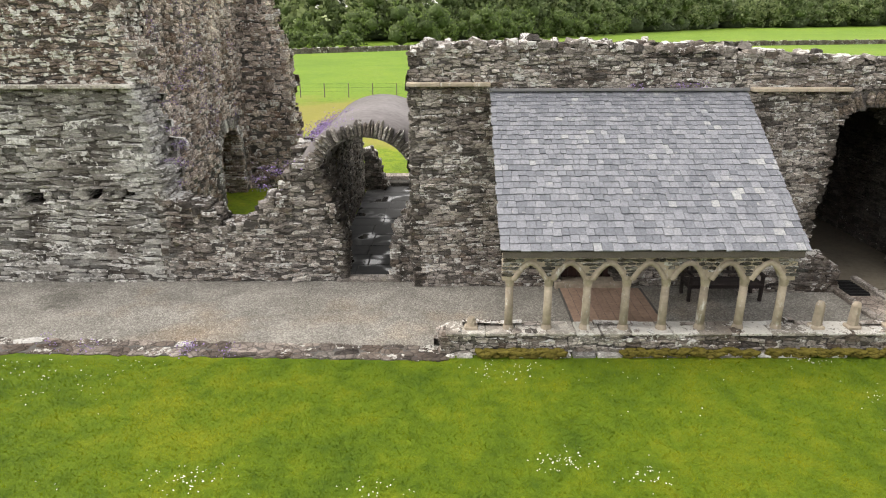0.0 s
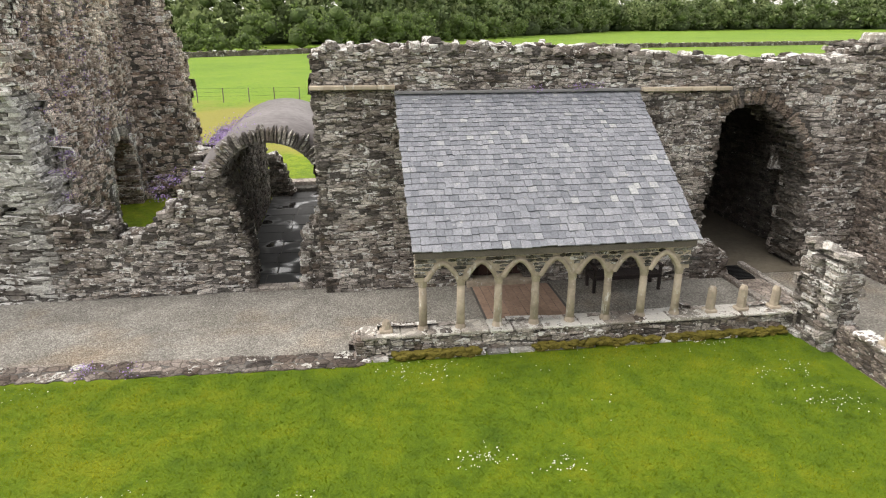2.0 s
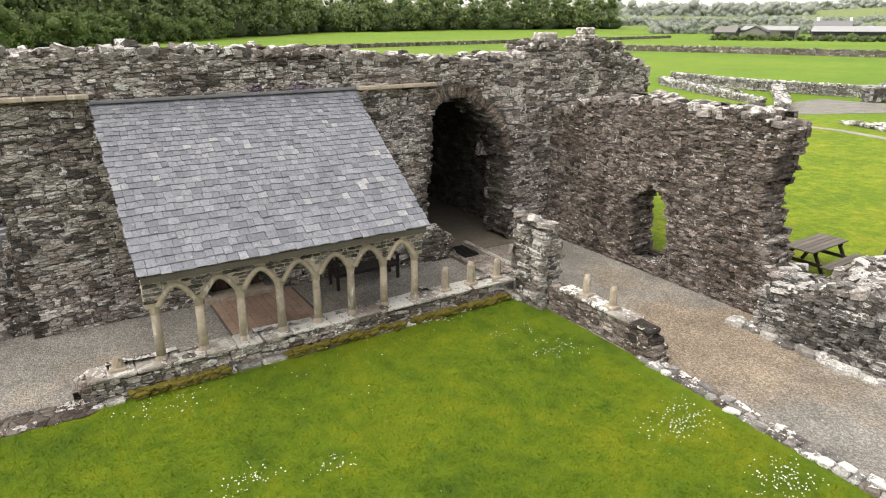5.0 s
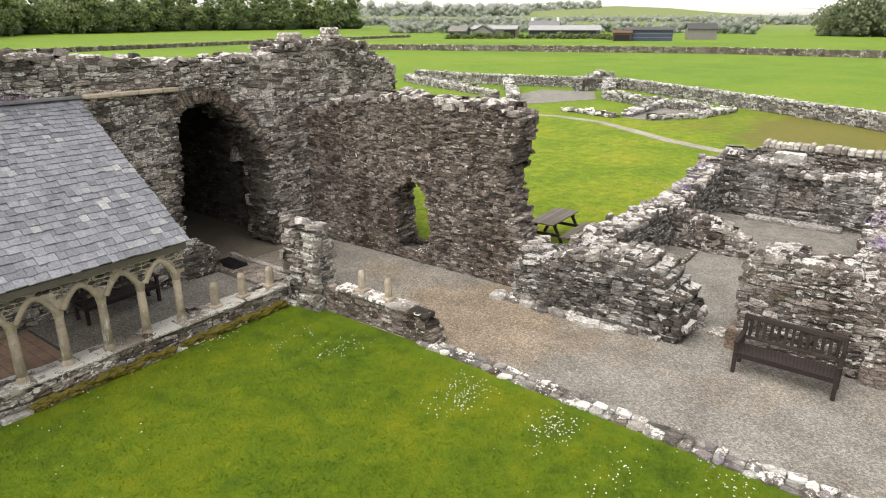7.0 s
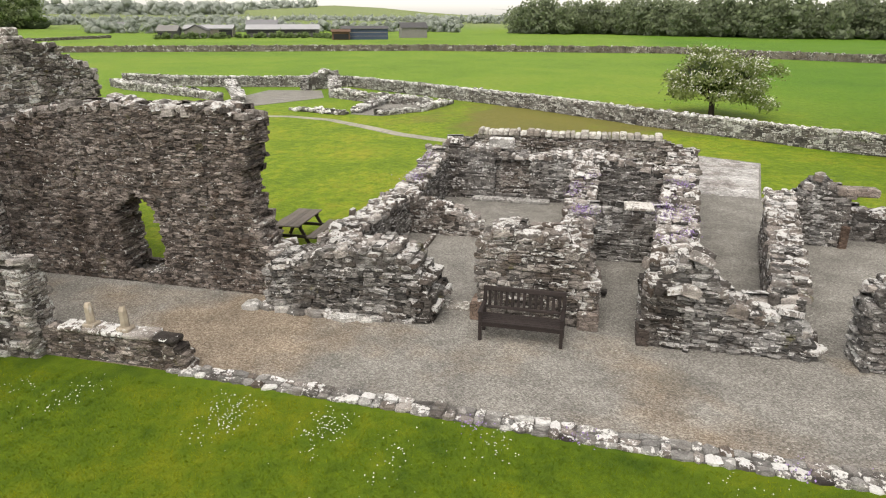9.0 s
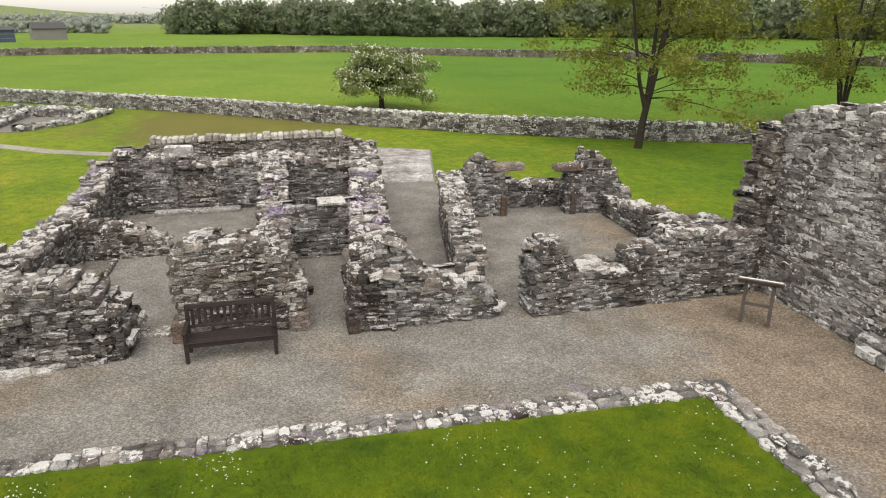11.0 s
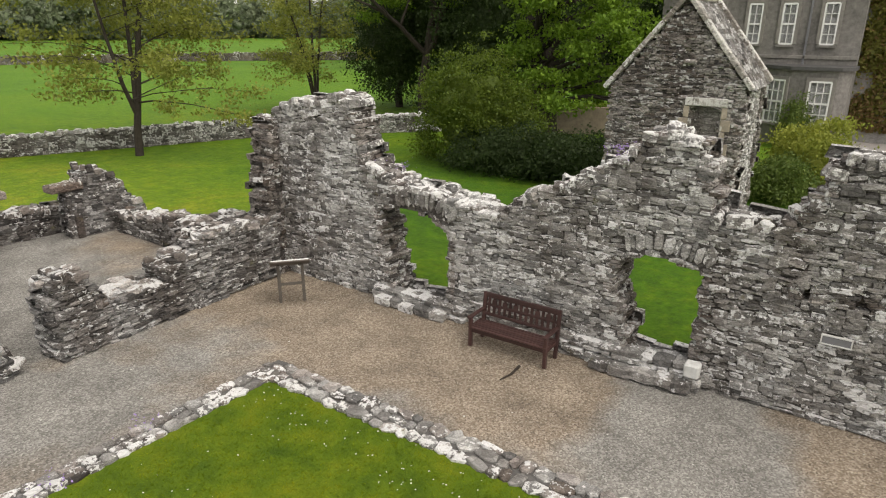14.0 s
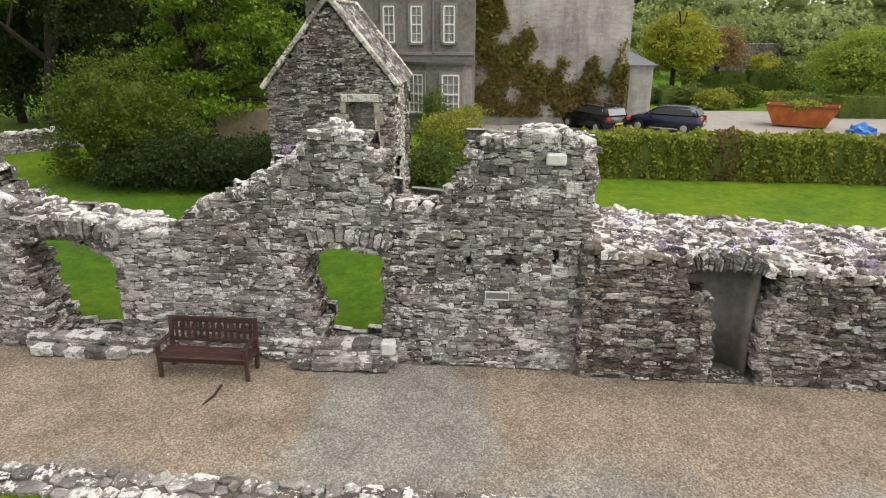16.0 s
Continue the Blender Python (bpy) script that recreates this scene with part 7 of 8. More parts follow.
def crown_core(radii, centre, mat, seed):
    bm = bmesh.new()
    bmesh.ops.create_icosphere(bm, subdivisions=3, radius=1.0)
    for v in bm.verts:
        k = 0.72 + 0.3 * noise.noise(v.co * 2.1 + Vector((seed, 0, 0)))
        v.co = Vector((v.co.x * radii[0] * k + centre[0], v.co.y * radii[1] * k + centre[1], v.co.z * radii[2] * k + centre[2]))
    return bm


def leafy_tree(name, label, x, y, height, radii, mat, clumps, per, size, trunk, seed, bare=0.25, spread=0.5, core=True, low=-0.8, category="tree", bole=0.0):
    """A full-leaved tree: trunk with limbs, a crown of leaf clumps round a core with the inner shade in its colour."""
    g = np.random.default_rng(seed)
    t = thing(name, x, y, 0, 0, label, category)
    bm = bmesh.new()
    tips = []
    if bole:
        rod(bm, (0, 0, -0.1), (0, 0, 0.5), trunk * 1.5, trunk * 1.12, 10)
        rod(bm, (0, 0, 0.5), (0.05, 0, bole), trunk * 1.12, trunk, 10)
    grow(bm, (0.05 if bole else 0, 0, bole - 0.1), (0.05, 0.02, 1), height * 0.42 - bole * 0.5, trunk, 2, g, tips, 9)
    part("trunk", bm, BARK, t)
    c = (0, 0, height * bare + radii[2])
    pts, _ = crown_points(g, c, radii, clumps, per, spread, low=low)
    ob = new("crown", leaf_mesh("crown", pts, size, mat, seed))
    ob.parent = t
    # the core's darker leaf colour stands for shade inside the crown
    if core:
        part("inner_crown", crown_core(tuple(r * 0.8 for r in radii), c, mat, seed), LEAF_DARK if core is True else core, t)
    return t


def ash_tree(label, x, y, stems, trunk, seed, limb=3.6, per=26, size=0.15):
    """A thin-leaved ash: stems that part low down, long level limbs that droop at their ends, sparse sprays of young leaves."""
    g = np.random.default_rng(seed)
    t = thing("ash_tree", x, y, 0, 0, label, "tree")
    bm = bmesh.new()
    tips = []
    for line, r in stems:
        pts = [Vector(p) for p in line]
        total = sum((b - a).length for a, b in zip(pts, pts[1:]))
        gone = 0.0
        for a, b in zip(pts, pts[1:]):
            k = max(1, int((b - a).length / 0.7))
            for i in range(k):
                p, q = a.lerp(b, i / k), a.lerp(b, (i + 1) / k)
                q0 = gone / total
                gone += (q - p).length
                r0, r1 = r * (1 - 0.75 * q0), r * (1 - 0.75 * gone / total)
                rod(bm, p, q, r0 * trunk, r1 * trunk, 8)
                if q.z > 2.3:
                    for _ in range(2 if g.random() < 0.55 else 1):
                        az = g.uniform(0, 2 * math.pi)
                        reach = limb * g.uniform(0.55, 1.15) * (1.05 - 0.5 * gone / total)
                        p1, w, rr = q.copy(), Vector((math.cos(az), math.sin(az), g.uniform(0.1, 0.6))).normalized(), r1 * trunk * 0.32
                        for j in range(5):
                            p2 = p1 + w * reach / 5
                            rod(bm, p1, p2, rr, rr * 0.76, 5)
                            p1, rr = p2, rr * 0.76
                            w = (w + Vector((g.normal(0, 0.16), g.normal(0, 0.16), -0.09 + g.normal(0, 0.06)))).normalized()
                            if j:
                                for _ in range(2):
                                    sw = (w * 0.6 + Vector((g.normal(), g.normal(), g.normal(0.1, 0.4))).normalized() * 0.8).normalized()
                                    p3 = p1 + sw * g.uniform(0.35, 0.95)
                                    rod(bm, p1, p3, rr * 0.55, rr * 0.2, 4)
                                    tips += [tuple(p3), tuple(p1.lerp(p3, 0.6))]
                        tips.append(tuple(p1))
    part("trunk", bm, BARK, t)
    tp = np.array(tips)
    tp = tp[g.random(len(tp)) < 0.8]
    leaves = (tp[:, None, :] + g.normal(size=(len(tp), per, 3)) * np.array((0.27, 0.27, 0.19)) - np.array((0, 0, 0.1))).reshape(-1, 3)
    ob = new("crown", leaf_mesh("crown", leaves, size, LEAF_ASH, seed))
    ob.parent = t
    return t


ash_tree("slender ash tree with thin yellow-green young leaves", 30.05, -17.75,
         [([(0, 0, -0.1), (0.02, -0.12, 1.3), (0, -0.32, 2.5), (0, -0.75, 5.0), (0.1, -1.3, 7.5), (0.2, -2.2, 12.0)], 1.0),
          ([(0, -0.2, 2.2), (0.2, -0.45, 4.5), (0.3, -0.6, 8.0), (0.3, -0.5, 12.5)], 0.62),
          ([(0, -0.2, 1.9), (-0.1, 0.35, 3.4), (-0.1, 0.8, 5.6), (-0.2, 1.7, 10.5)], 0.55)], 0.2, 4, 5.6, 34, 0.18)
ash_tree("many-stemmed ash tree with thin yellow-green leaves", 34.5, -34.5,
         [([(0, 0, -0.1), (0.3, 0.5, 3.0), (0.6, 1.3, 6.5), (0.8, 2.6, 11.5)], 1.0), ([(0, 0, -0.1), (0.0, 0.1, 3.5), (-0.1, 0.2, 11.8)], 1.0),
          ([(0, 0, -0.1), (0.2, -0.5, 3.0), (0.3, -1.3, 7.0), (0.5, -2.6, 11.0)], 0.9), ([(0, 0, -0.1), (-0.5, 0.9, 2.4), (-0.8, 2.0, 5.0), (-1.0, 3.6, 8.5)], 0.75)], 0.12, 12, 4.6, 16, 0.18)


def hawthorn(x, y):
    """A wind-shaped hawthorn: a short forked trunk under a broad lumpy crown, blossom on its outside."""
    g = np.random.default_rng(5)
    t = thing("hawthorn_tree", x, y, 0, 0, "rounded hawthorn in white blossom beside the field wall", "tree")
    bm = bmesh.new()
    tips = []
    rod(bm, (0, 0, -0.1), (0.05, 0.05, 1.0), 0.22, 0.17, 9)
    for i in range(6):
        az = i * math.pi / 3 + g.normal(0, 0.2)
        grow(bm, (0.05, 0.05, 0.95), (math.cos(az), math.sin(az), 0.8), 1.9, 0.1, 1, g, tips, 6)
    part("trunk", bm, BARK, t)
    green, white = [], []
    for _ in range(150):
        az, up = g.uniform(0, 2 * math.pi), g.uniform(-0.55, 1.0)
        flat = math.sqrt(max(0.0, 1 - up * up))
        k = g.uniform(0.62, 1.05) * (1 + 0.14 * math.sin(3 * az + 1.0) + 0.1 * math.sin(7 * up + az))
        c = np.array((math.cos(az) * flat * 3.3 * k, math.sin(az) * flat * 3.3 * k, 2.15 + up * 2.0 * k))
        green.append(c + g.normal(size=(95, 3)) * np.array((0.34, 0.34, 0.2)))
        if g.random() < 0.72:
            white.append(c + np.array((0, 0, 0.15)) + g.normal(size=(38, 3)) * np.array((0.3, 0.3, 0.16)))
    ob = new("crown", leaf_mesh("crown", np.vstack(green), 0.2, LEAF_HAW, 5))
    ob.parent = t
    # dark core: shade within the crown put into its colour
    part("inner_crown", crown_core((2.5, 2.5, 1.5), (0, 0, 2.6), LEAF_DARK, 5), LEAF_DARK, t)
    ob = new("blossom", leaf_mesh("blossom", np.vstack(white), 0.15, BLOSSOM, 6))
    ob.parent = t


hawthorn(48.7, -7.3)


def sycamore(x, y):
    """An old sycamore: a thick leaning bole, spreading limbs, and foliage in drooping layered pads with dark gaps between them."""
    g = np.random.default_rng(21)
    t = thing("sycamore_tree", x, y, 0, 0, "big sycamore with a thick trunk and layered bright green leaves", "tree")
    bm = bmesh.new()
    line = [(0, 0, -0.1, 1.0), (0.0, 0, 0.5, 0.76), (0.1, 0, 2.2, 0.66), (0.3, -0.05, 4.2, 0.6), (0.8, -0.1, 6.4, 0.52), (1.2, 0, 9.0, 0.4), (1.3, 0.1, 12.0, 0.2)]
    for a, b in zip(line, line[1:]):
        rod(bm, a[:3], b[:3], a[3], b[3], 12)
    part("trunk", bm, BARK, t)
    pads = []
    for k in range(54):
        az = k * 2.399 + g.normal(0, 0.25)
        z = 1.75 + 8.8 * ((k + 0.5) / 54) ** 0.95
        reach = (4.6 if z < 6.5 else 4.9 - 0.42 * (z - 6.5)) * math.sqrt(g.uniform(0.12, 1.0))
        c = np.array((-1.9 + math.cos(az) * reach * 0.92, math.sin(az) * reach * 0.85 + 0.3, z + g.normal(0, 0.25)))
        s = np.interp(z, [0, 2.2, 4.2, 6.4, 9, 12], [0, 1.0, 3.0, 4.6, 7.0, 9.5])
        root = Vector((0.1 + 0.12 * s, 0, max(2.0, s)))
        mid = root.lerp(Vector(c), 0.55) + Vector((0, 0, 0.35))
        bm = bmesh.new()
        rod(bm, root, mid, 0.13, 0.075, 6)
        rod(bm, mid, Vector(c) - Vector((0, 0, 0.1)), 0.075, 0.025, 5)
        part("limb", bm, BARK, t)
        w = g.uniform(0.75, 1.3)
        for _ in range(5):
            o = np.array((g.normal(0, 0.55 * w), g.normal(0, 0.5 * w), 0))
            o[2] = -0.32 * (o[0] ** 2 + o[1] ** 2) + g.normal(0, 0.1)
            pads.append(c + o + g.normal(size=(125, 3)) * np.array((0.33, 0.33, 0.19)))
    P = np.vstack(pads)
    ob = new("crown", leaf_mesh("crown", P[P[:, 2] > 1.1], 0.21, LEAF_SYC, 21, 0.5))
    ob.parent = t


sycamore(15.3, -32.1)
leafy_tree("sycamore_tree", "tall sycamore with bright spring leaves", 26.4, -36.5, 15.0, (4.2, 4.2, 4.6), LEAF_SYC, 60, 330, 0.22, 0.36, 22, 0.35, 0.5, False)
leafy_tree("yew_tree", "large dark evergreen tree with drooping branches", 27.0, -42.0, 14.0, (5.5, 5.5, 6.5), LEAF_DARK, 420, 60, 0.2, 0.5, 23, 0.02, 0.6)
leafy_tree("yew_tree", "large dark evergreen tree behind the sycamore", 18.5, -41.0, 15.0, (6.5, 4.8, 7.4), LEAF_DARK, 420, 55, 0.26, 0.5, 24, 0.05, 0.6)

leafy_tree("yew_tree", "large dark evergreen tree with drooping branches", 22.3, -38.6, 14.0, (4.2, 3.6, 6.2), LEAF_DARK, 300, 60, 0.22, 0.4, 25, 0.04, 0.55)
leafy_tree("laurel_tree", "dense dark laurel behind the tan garden wall", 14.0, -42.5, 8.5, (3.6, 2.2, 3.9), LEAF_DARK, 240, 60, 0.2, 0.2, 27, 0.0, 0.5)
leafy_tree("yew_tree", "dark evergreen with branches sweeping to the ground", 31.3, -40.1, 9.5, (3.4, 3.2, 4.7), LEAF_DARK, 280, 60, 0.2, 0.3, 26, 0.0, 0.5, low=-0.95)


def shrub(label, x, y, radii, mat, clumps, per, size, seed, spread=0.28, z=None):
    g = np.random.default_rng(seed)
    t = thing("shrub", x, y, 0, 0, label, "shrub", "garden shrubs")
    c = (0, 0, radii[2] * 0.75 if z is None else z)
    pts, _ = crown_points(g, c, radii, clumps, per, spread, 0.75, -0.7)
    pts = pts[pts[:, 2] > 0.03]
    ob = new("foliage", leaf_mesh("foliage", pts, size, mat, seed))
    ob.parent = t
    part("inner_foliage", crown_core(tuple(r * 0.9 for r in radii), c, mat, seed), mat, t)
    return t


shrub("large dense green shrub at the lawn's edge", 16.0, -25.6, (2.4, 2.1, 2.95), LEAF_BUSH, 330, 60, 0.13, 31)
shrub("large dense green shrub at the lawn's edge", 14.6, -26.2, (1.9, 1.9, 2.0), LEAF_BUSH, 260, 60, 0.13, 32)
shrub("low dark green shrub under the trees", 13.6, -24.4, (2.6, 1.4, 1.15), LEAF_DARK, 260, 40, 0.13, 33)
shrub("low dark green shrub under the trees", 10.6, -24.6, (2.2, 1.5, 1.15), LEAF_DARK, 260, 40, 0.13, 34)
shrub("yellow-green bush against the house", 2.1, -28.0, (1.5, 1.3, 1.5), LEAF_HEDGE, 240, 40, 0.13, 35)
shrub("green bush beside the gabled building", 3.0, -26.0, (1.0, 1.0, 0.85), LEAF_SHRUB, 160, 40, 0.12, 36)
shrub("climbing shrub beside the bay window", 4.05, -37.8, (0.5, 0.4, 1.5), LEAF_SHRUB, 90, 36, 0.12, 37)


def hedge(label, x0, x1, y, deep, high, mat, seed, rz=0.0, patches=False, density=380, leaf=0.11):
    """A clipped hedge: leaves over all faces of a long block, stems inside."""
    g = np.random.default_rng(seed)
    t = thing("hedge", (x0 + x1) / 2, y, 0, rz, label, "hedge", "garden hedges")
    L = x1 - x0
    n = int(L * (high * 2 + deep) * density)
    s = g.uniform(-L / 2, L / 2, n)
    f = g.uniform(0, 2 * high + deep, n)
    wob = 0.08 * np.sin(s * 1.7 + 0.8 * f) + 0.07 * np.sin(s * 4.1 + 2.2 * f) + 0.05 * np.sin(s * 9.3 - 3.1 * f) + g.normal(0, 0.05, n)
    yy = np.where(f < high, deep / 2 + wob, np.where(f < 2 * high, -deep / 2 - wob, f - 2 * high - deep / 2))
    zz = np.where(f < high, f, np.where(f < 2 * high, f - high, high + wob))
    keep = np.ones(n, bool)
    if patches:
        gap = (np.sin(s * 0.55 + 1.0) > 0.93) & (zz < high * 0.75)
        keep = ~gap | (g.random(n) < 0.45)
    P = np.c_[s, yy, np.maximum(zz, 0.05)][keep]
    brown = (np.sin(P[:, 0] * 0.9 + 2.0) + 0.4 * np.sin(P[:, 0] * 3.1) + g.normal(0, 0.35, len(P)) > 0.85) if patches else np.zeros(len(P), bool)
    for nm, sel, m in (("foliage", ~brown, mat), ("russet_foliage", brown, LEAF_BROWN)):
        if sel.any():
            ob = new(nm, leaf_mesh(nm, P[sel], leaf, m, seed))
            ob.parent = t
    part("inner_stem_mass", box_bm(-L / 2 + 0.1, L / 2 - 0.1, -deep / 2 + 0.1, deep / 2 - 0.1, 0, high - 0.08), LEAF_SHRUB, t)


hedge("long clipped beech hedge with russet patches", -29, -2.2, -27.6, 1.3, 1.78, LEAF_HEDGE, 41, -2.0, True, 250, 0.17)
hedge("clipped green garden hedge, paler on top", -22.6, -17.0, -66.0, 1.6, 1.6, LEAF_SHRUB, 42, 3, False, 150, 0.15)
hedge("clipped dark green garden hedge", -28.2, -22.9, -66.6, 1.6, 1.95, LEAF_BUSH, 40, 3, False, 150, 0.15)
hedge("clipped dark green garden hedge", -17, -12, -53.5, 1.2, 1.2, LEAF_SHRUB, 43, 4, False, 150)
hedge("clipped dark green garden hedge", -32, -22.4, -47.4, 1.6, 1.5, LEAF_BUSH, 44, 0, False, 120)
leafy_tree("garden_tree", "yellow-green acer tree in the garden", -15.6, -64.5, 8.5, (3.2, 3.0, 3.1), LEAF_YELLOW, 220, 60, 0.26, 0.25, 45, 0.1, 0.42, LEAF_SHRUB)
leafy_tree("garden_tree", "small russet-leaved garden tree", -20.3, -67.5, 6.5, (2.2, 2.0, 2.0), LEAF_RUSSET, 150, 44, 0.2, 0.2, 46, 0.26, 0.4, LEAF_BROWN)
leafy_tree("garden_tree", "bright green spreading garden tree", -27.2, -54, 6.5, (4.3, 3.0, 2.6), LEAF_LIME, 260, 60, 0.22, 0.2, 47, 0.09, 0.42, LEAF_SHRUB)
shrub("low yellowish garden shrub", -31.5, -60.0, (2.6, 2.0, 0.9), LEAF_YELLOW, 120, 40, 0.2, 48)
shrub("mixed green garden shrubs", -12.6, -55.0, (1.6, 1.2, 0.7), LEAF_SHRUB, 120, 40, 0.18, 49)
# mixed planting between the yard and the garden trees
shrub("rounded green shrub in the garden border", -14.3, -53.7, (1.5, 1.12, 0.9), LEAF_SHRUB, 110, 30, 0.2, 150, 0.22)
shrub("low yellow-green shrub in the garden border", -15.7, -51.6, (1.5, 1.12, 0.8), LEAF_HEDGE, 110, 30, 0.2, 151, 0.22)
shrub("dark green clipped shrub beside the yard", -18.0, -53.3, (1.4, 1.05, 0.9), LEAF_BUSH, 110, 30, 0.2, 152, 0.22)
shrub("low golden shrub in the garden border", -25.5, -69.6, (1.8, 1.35, 1.9), LEAF_YELLOW, 110, 30, 0.2, 153, 0.22)
shrub("rounded green shrub in the garden border", -29.0, -71.0, (2.6, 1.65, 1.7), LEAF_SHRUB, 110, 30, 0.2, 154, 0.22)
shrub("low yellow-green planting in the garden border", -22.6, -56.5, (2.6, 1.9, 0.45), LEAF_HEDGE, 110, 30, 0.2, 155, 0.22)
shrub("fresh green shrub in the garden border", -29.3, -66.7, (2.4, 1.80, 1.6), LEAF_SUN, 110, 30, 0.2, 156, 0.22)
shrub("rounded green shrub in the garden border", -21.3, -49.6, (1.5, 1.0, 0.7), LEAF_SHRUB, 110, 30, 0.2, 157, 0.22)
shrub("dark green clipped shrub beside the yard", -28.3, -50.3, (1.8, 1.2, 0.9), LEAF_BUSH, 110, 30, 0.2, 158, 0.22)
shrub("fresh green shrub in the garden border", -28.9, -60.7, (2.0, 1.50, 1.5), LEAF_SUN, 110, 30, 0.2, 159, 0.22)
shrub("green waste heaped in the skip", -18.35, -42.75, (1.1, 0.8, 0.28), LEAF_HEDGE, 80, 24, 0.16, 50, 0.14, 1.28)


def creeper():
    """Virginia creeper over the lower part of the rendered wing."""
    g = np.random.default_rng(61)
    n = 34000
    x, z = g.uniform(-7.4, 1.9, n), g.uniform(0.6, 8.5, n)
    top = np.interp(x, [-7.4, -6.9, -6.2, -5.0, -4.0, -3.0, -2.2, -1.0, 0.2, 0.6, 1.9], [4.0, 4.2, 3.6, 3.3, 3.9, 2.9, 4.4, 5.4, 6.6, 8.5, 8.5])
    top = top + 0.7 * np.sin(x * 3.3) + g.normal(0, 0.25, n)
    thin = np.sin(x * 2.3 + z * 1.4) + np.sin(x * 1.1 - z * 2.1) + g.normal(0, 0.5, n)
    k = (z < top) & (thin < 0.95)
    P = np.c_[x, np.full(n, -41.75) + g.uniform(0, 0.25, n), z][k]
    red = g.random(len(P)) < np.clip(0.85 - P[:, 2] * 0.15, 0.1, 0.75)
    c = thing("wall_creeper", 0, 0, 0, 0, "green and russet creeper climbing the rendered wall", "climbing plant")
    for nm, sel, m in (("green_leaves", ~red, LEAF_CREEPER), ("russet_leaves", red, LEAF_RUSSET)):
        ob = new(nm, leaf_mesh(nm, P[sel], 0.24, m, 62))
        ob.parent = c


creeper()


def wood(name, label, line, deep, high, n, mat, seed, size=1.1, per=120, blobs=7, dark=None, slim=(0.3, 0.46), lift=0.52, core=1.0):
    """A belt of woodland along a line: billowing crowns of leaf clumps over trunks and dark undergrowth that stands for
    shade.
    """
    g = np.random.default_rng(seed)
    L = np.array(line, float)
    seg = np.r_[0, np.cumsum(np.linalg.norm(np.diff(L, axis=0), axis=1))]
    ball = bmesh.new()
    bmesh.ops.create_icosphere(ball, subdivisions=1, radius=1.0)
    bv = np.array([tuple(v.co) for v in ball.verts])
    bf = np.array([[v.index for v in f.verts] for f in ball.faces])
    ball.free()
    pts, vs, fs, low_v, low_f = [], [], [], [], []
    for i in range(n):
        d = seg[-1] * (i + g.uniform(0, 1)) / n
        x, y = (np.interp(d, seg, L[:, k]) for k in (0, 1))
        r = math.hypot(x, y)
        off = g.uniform(0, deep)
        x, y = x * (1 + off / r), y * (1 + off / r)
        base = np.interp(math.hypot(x, y), [0, 420, 800, 1420], [0, 0, 6, 26])
        h = high * g.uniform(0.62, 1.18)
        w = h * g.uniform(*slim)
        c = g.normal(size=(blobs, 3))
        c /= np.linalg.norm(c, axis=1)[:, None]
        c[:, 2] = np.linspace(-0.9, 0.95, blobs) + g.normal(0, 0.1, blobs)
        wide = np.sqrt(np.clip(1.08 - c[:, 2] ** 2, 0.08, 1))
        cc = np.array((x, y, base + h * lift)) + np.c_[c[:, 0] * wide * w * 0.62, c[:, 1] * wide * w * 0.62, c[:, 2] * h * 0.36]
        rad = w * g.uniform(0.75, 1.15, blobs) * 1.42 / blobs ** 0.5
        for q, rr in zip(cc, rad):
            k = g.uniform(0.5, 0.86, (len(bv), 1))
            vs.append(q + bv * k * rr * core * np.array((1, 1, 0.85)))
            fs.append(bf + len(bv) * len(fs))
            m = per // blobs
            dirs = g.normal(size=(m, 3))
            dirs[:, 2] = np.abs(dirs[:, 2]) * np.where(g.random(m) < 0.8, 1, -1)
            dirs /= np.linalg.norm(dirs, axis=1)[:, None]
            pts.append(q + dirs * rr * g.uniform(0.68, 1.28, (m, 1)) * np.array((1, 1, 0.85)))
        # blobs added at the foot to stand for shade among the trunks
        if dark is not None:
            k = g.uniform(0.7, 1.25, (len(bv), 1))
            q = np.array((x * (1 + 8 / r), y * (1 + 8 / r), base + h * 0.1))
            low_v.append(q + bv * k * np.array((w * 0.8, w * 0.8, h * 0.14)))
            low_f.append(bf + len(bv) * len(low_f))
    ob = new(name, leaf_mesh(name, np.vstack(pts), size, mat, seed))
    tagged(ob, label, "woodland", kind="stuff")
    inner = new(name + "_crowns", mesh_arrays(name + "_crowns", np.vstack(vs), np.vstack(fs), {"far_hazed_leaves": CROWN_FAR, "hazy_woodland_leaves": CROWN_MID, "fresh_hazed_leaves": CROWN_SUN}.get(mat.name, CROWN_WOOD), True))
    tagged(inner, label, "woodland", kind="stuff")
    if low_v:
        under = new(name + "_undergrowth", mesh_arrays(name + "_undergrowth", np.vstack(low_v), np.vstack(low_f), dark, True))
        tagged(under, "undergrowth blobs standing for shade below " + label, "woodland", kind="stuff")


NORTH_EDGE = [(-110, 160), (-40, 172), (0, 190), (75, 285), (150, 380), (260, 400), (365, 350)]
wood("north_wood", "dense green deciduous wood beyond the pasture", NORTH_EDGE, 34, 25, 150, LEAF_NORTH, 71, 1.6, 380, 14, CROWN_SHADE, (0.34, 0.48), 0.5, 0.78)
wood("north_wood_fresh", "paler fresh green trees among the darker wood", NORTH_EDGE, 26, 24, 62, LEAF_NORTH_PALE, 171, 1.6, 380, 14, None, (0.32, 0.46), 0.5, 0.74)
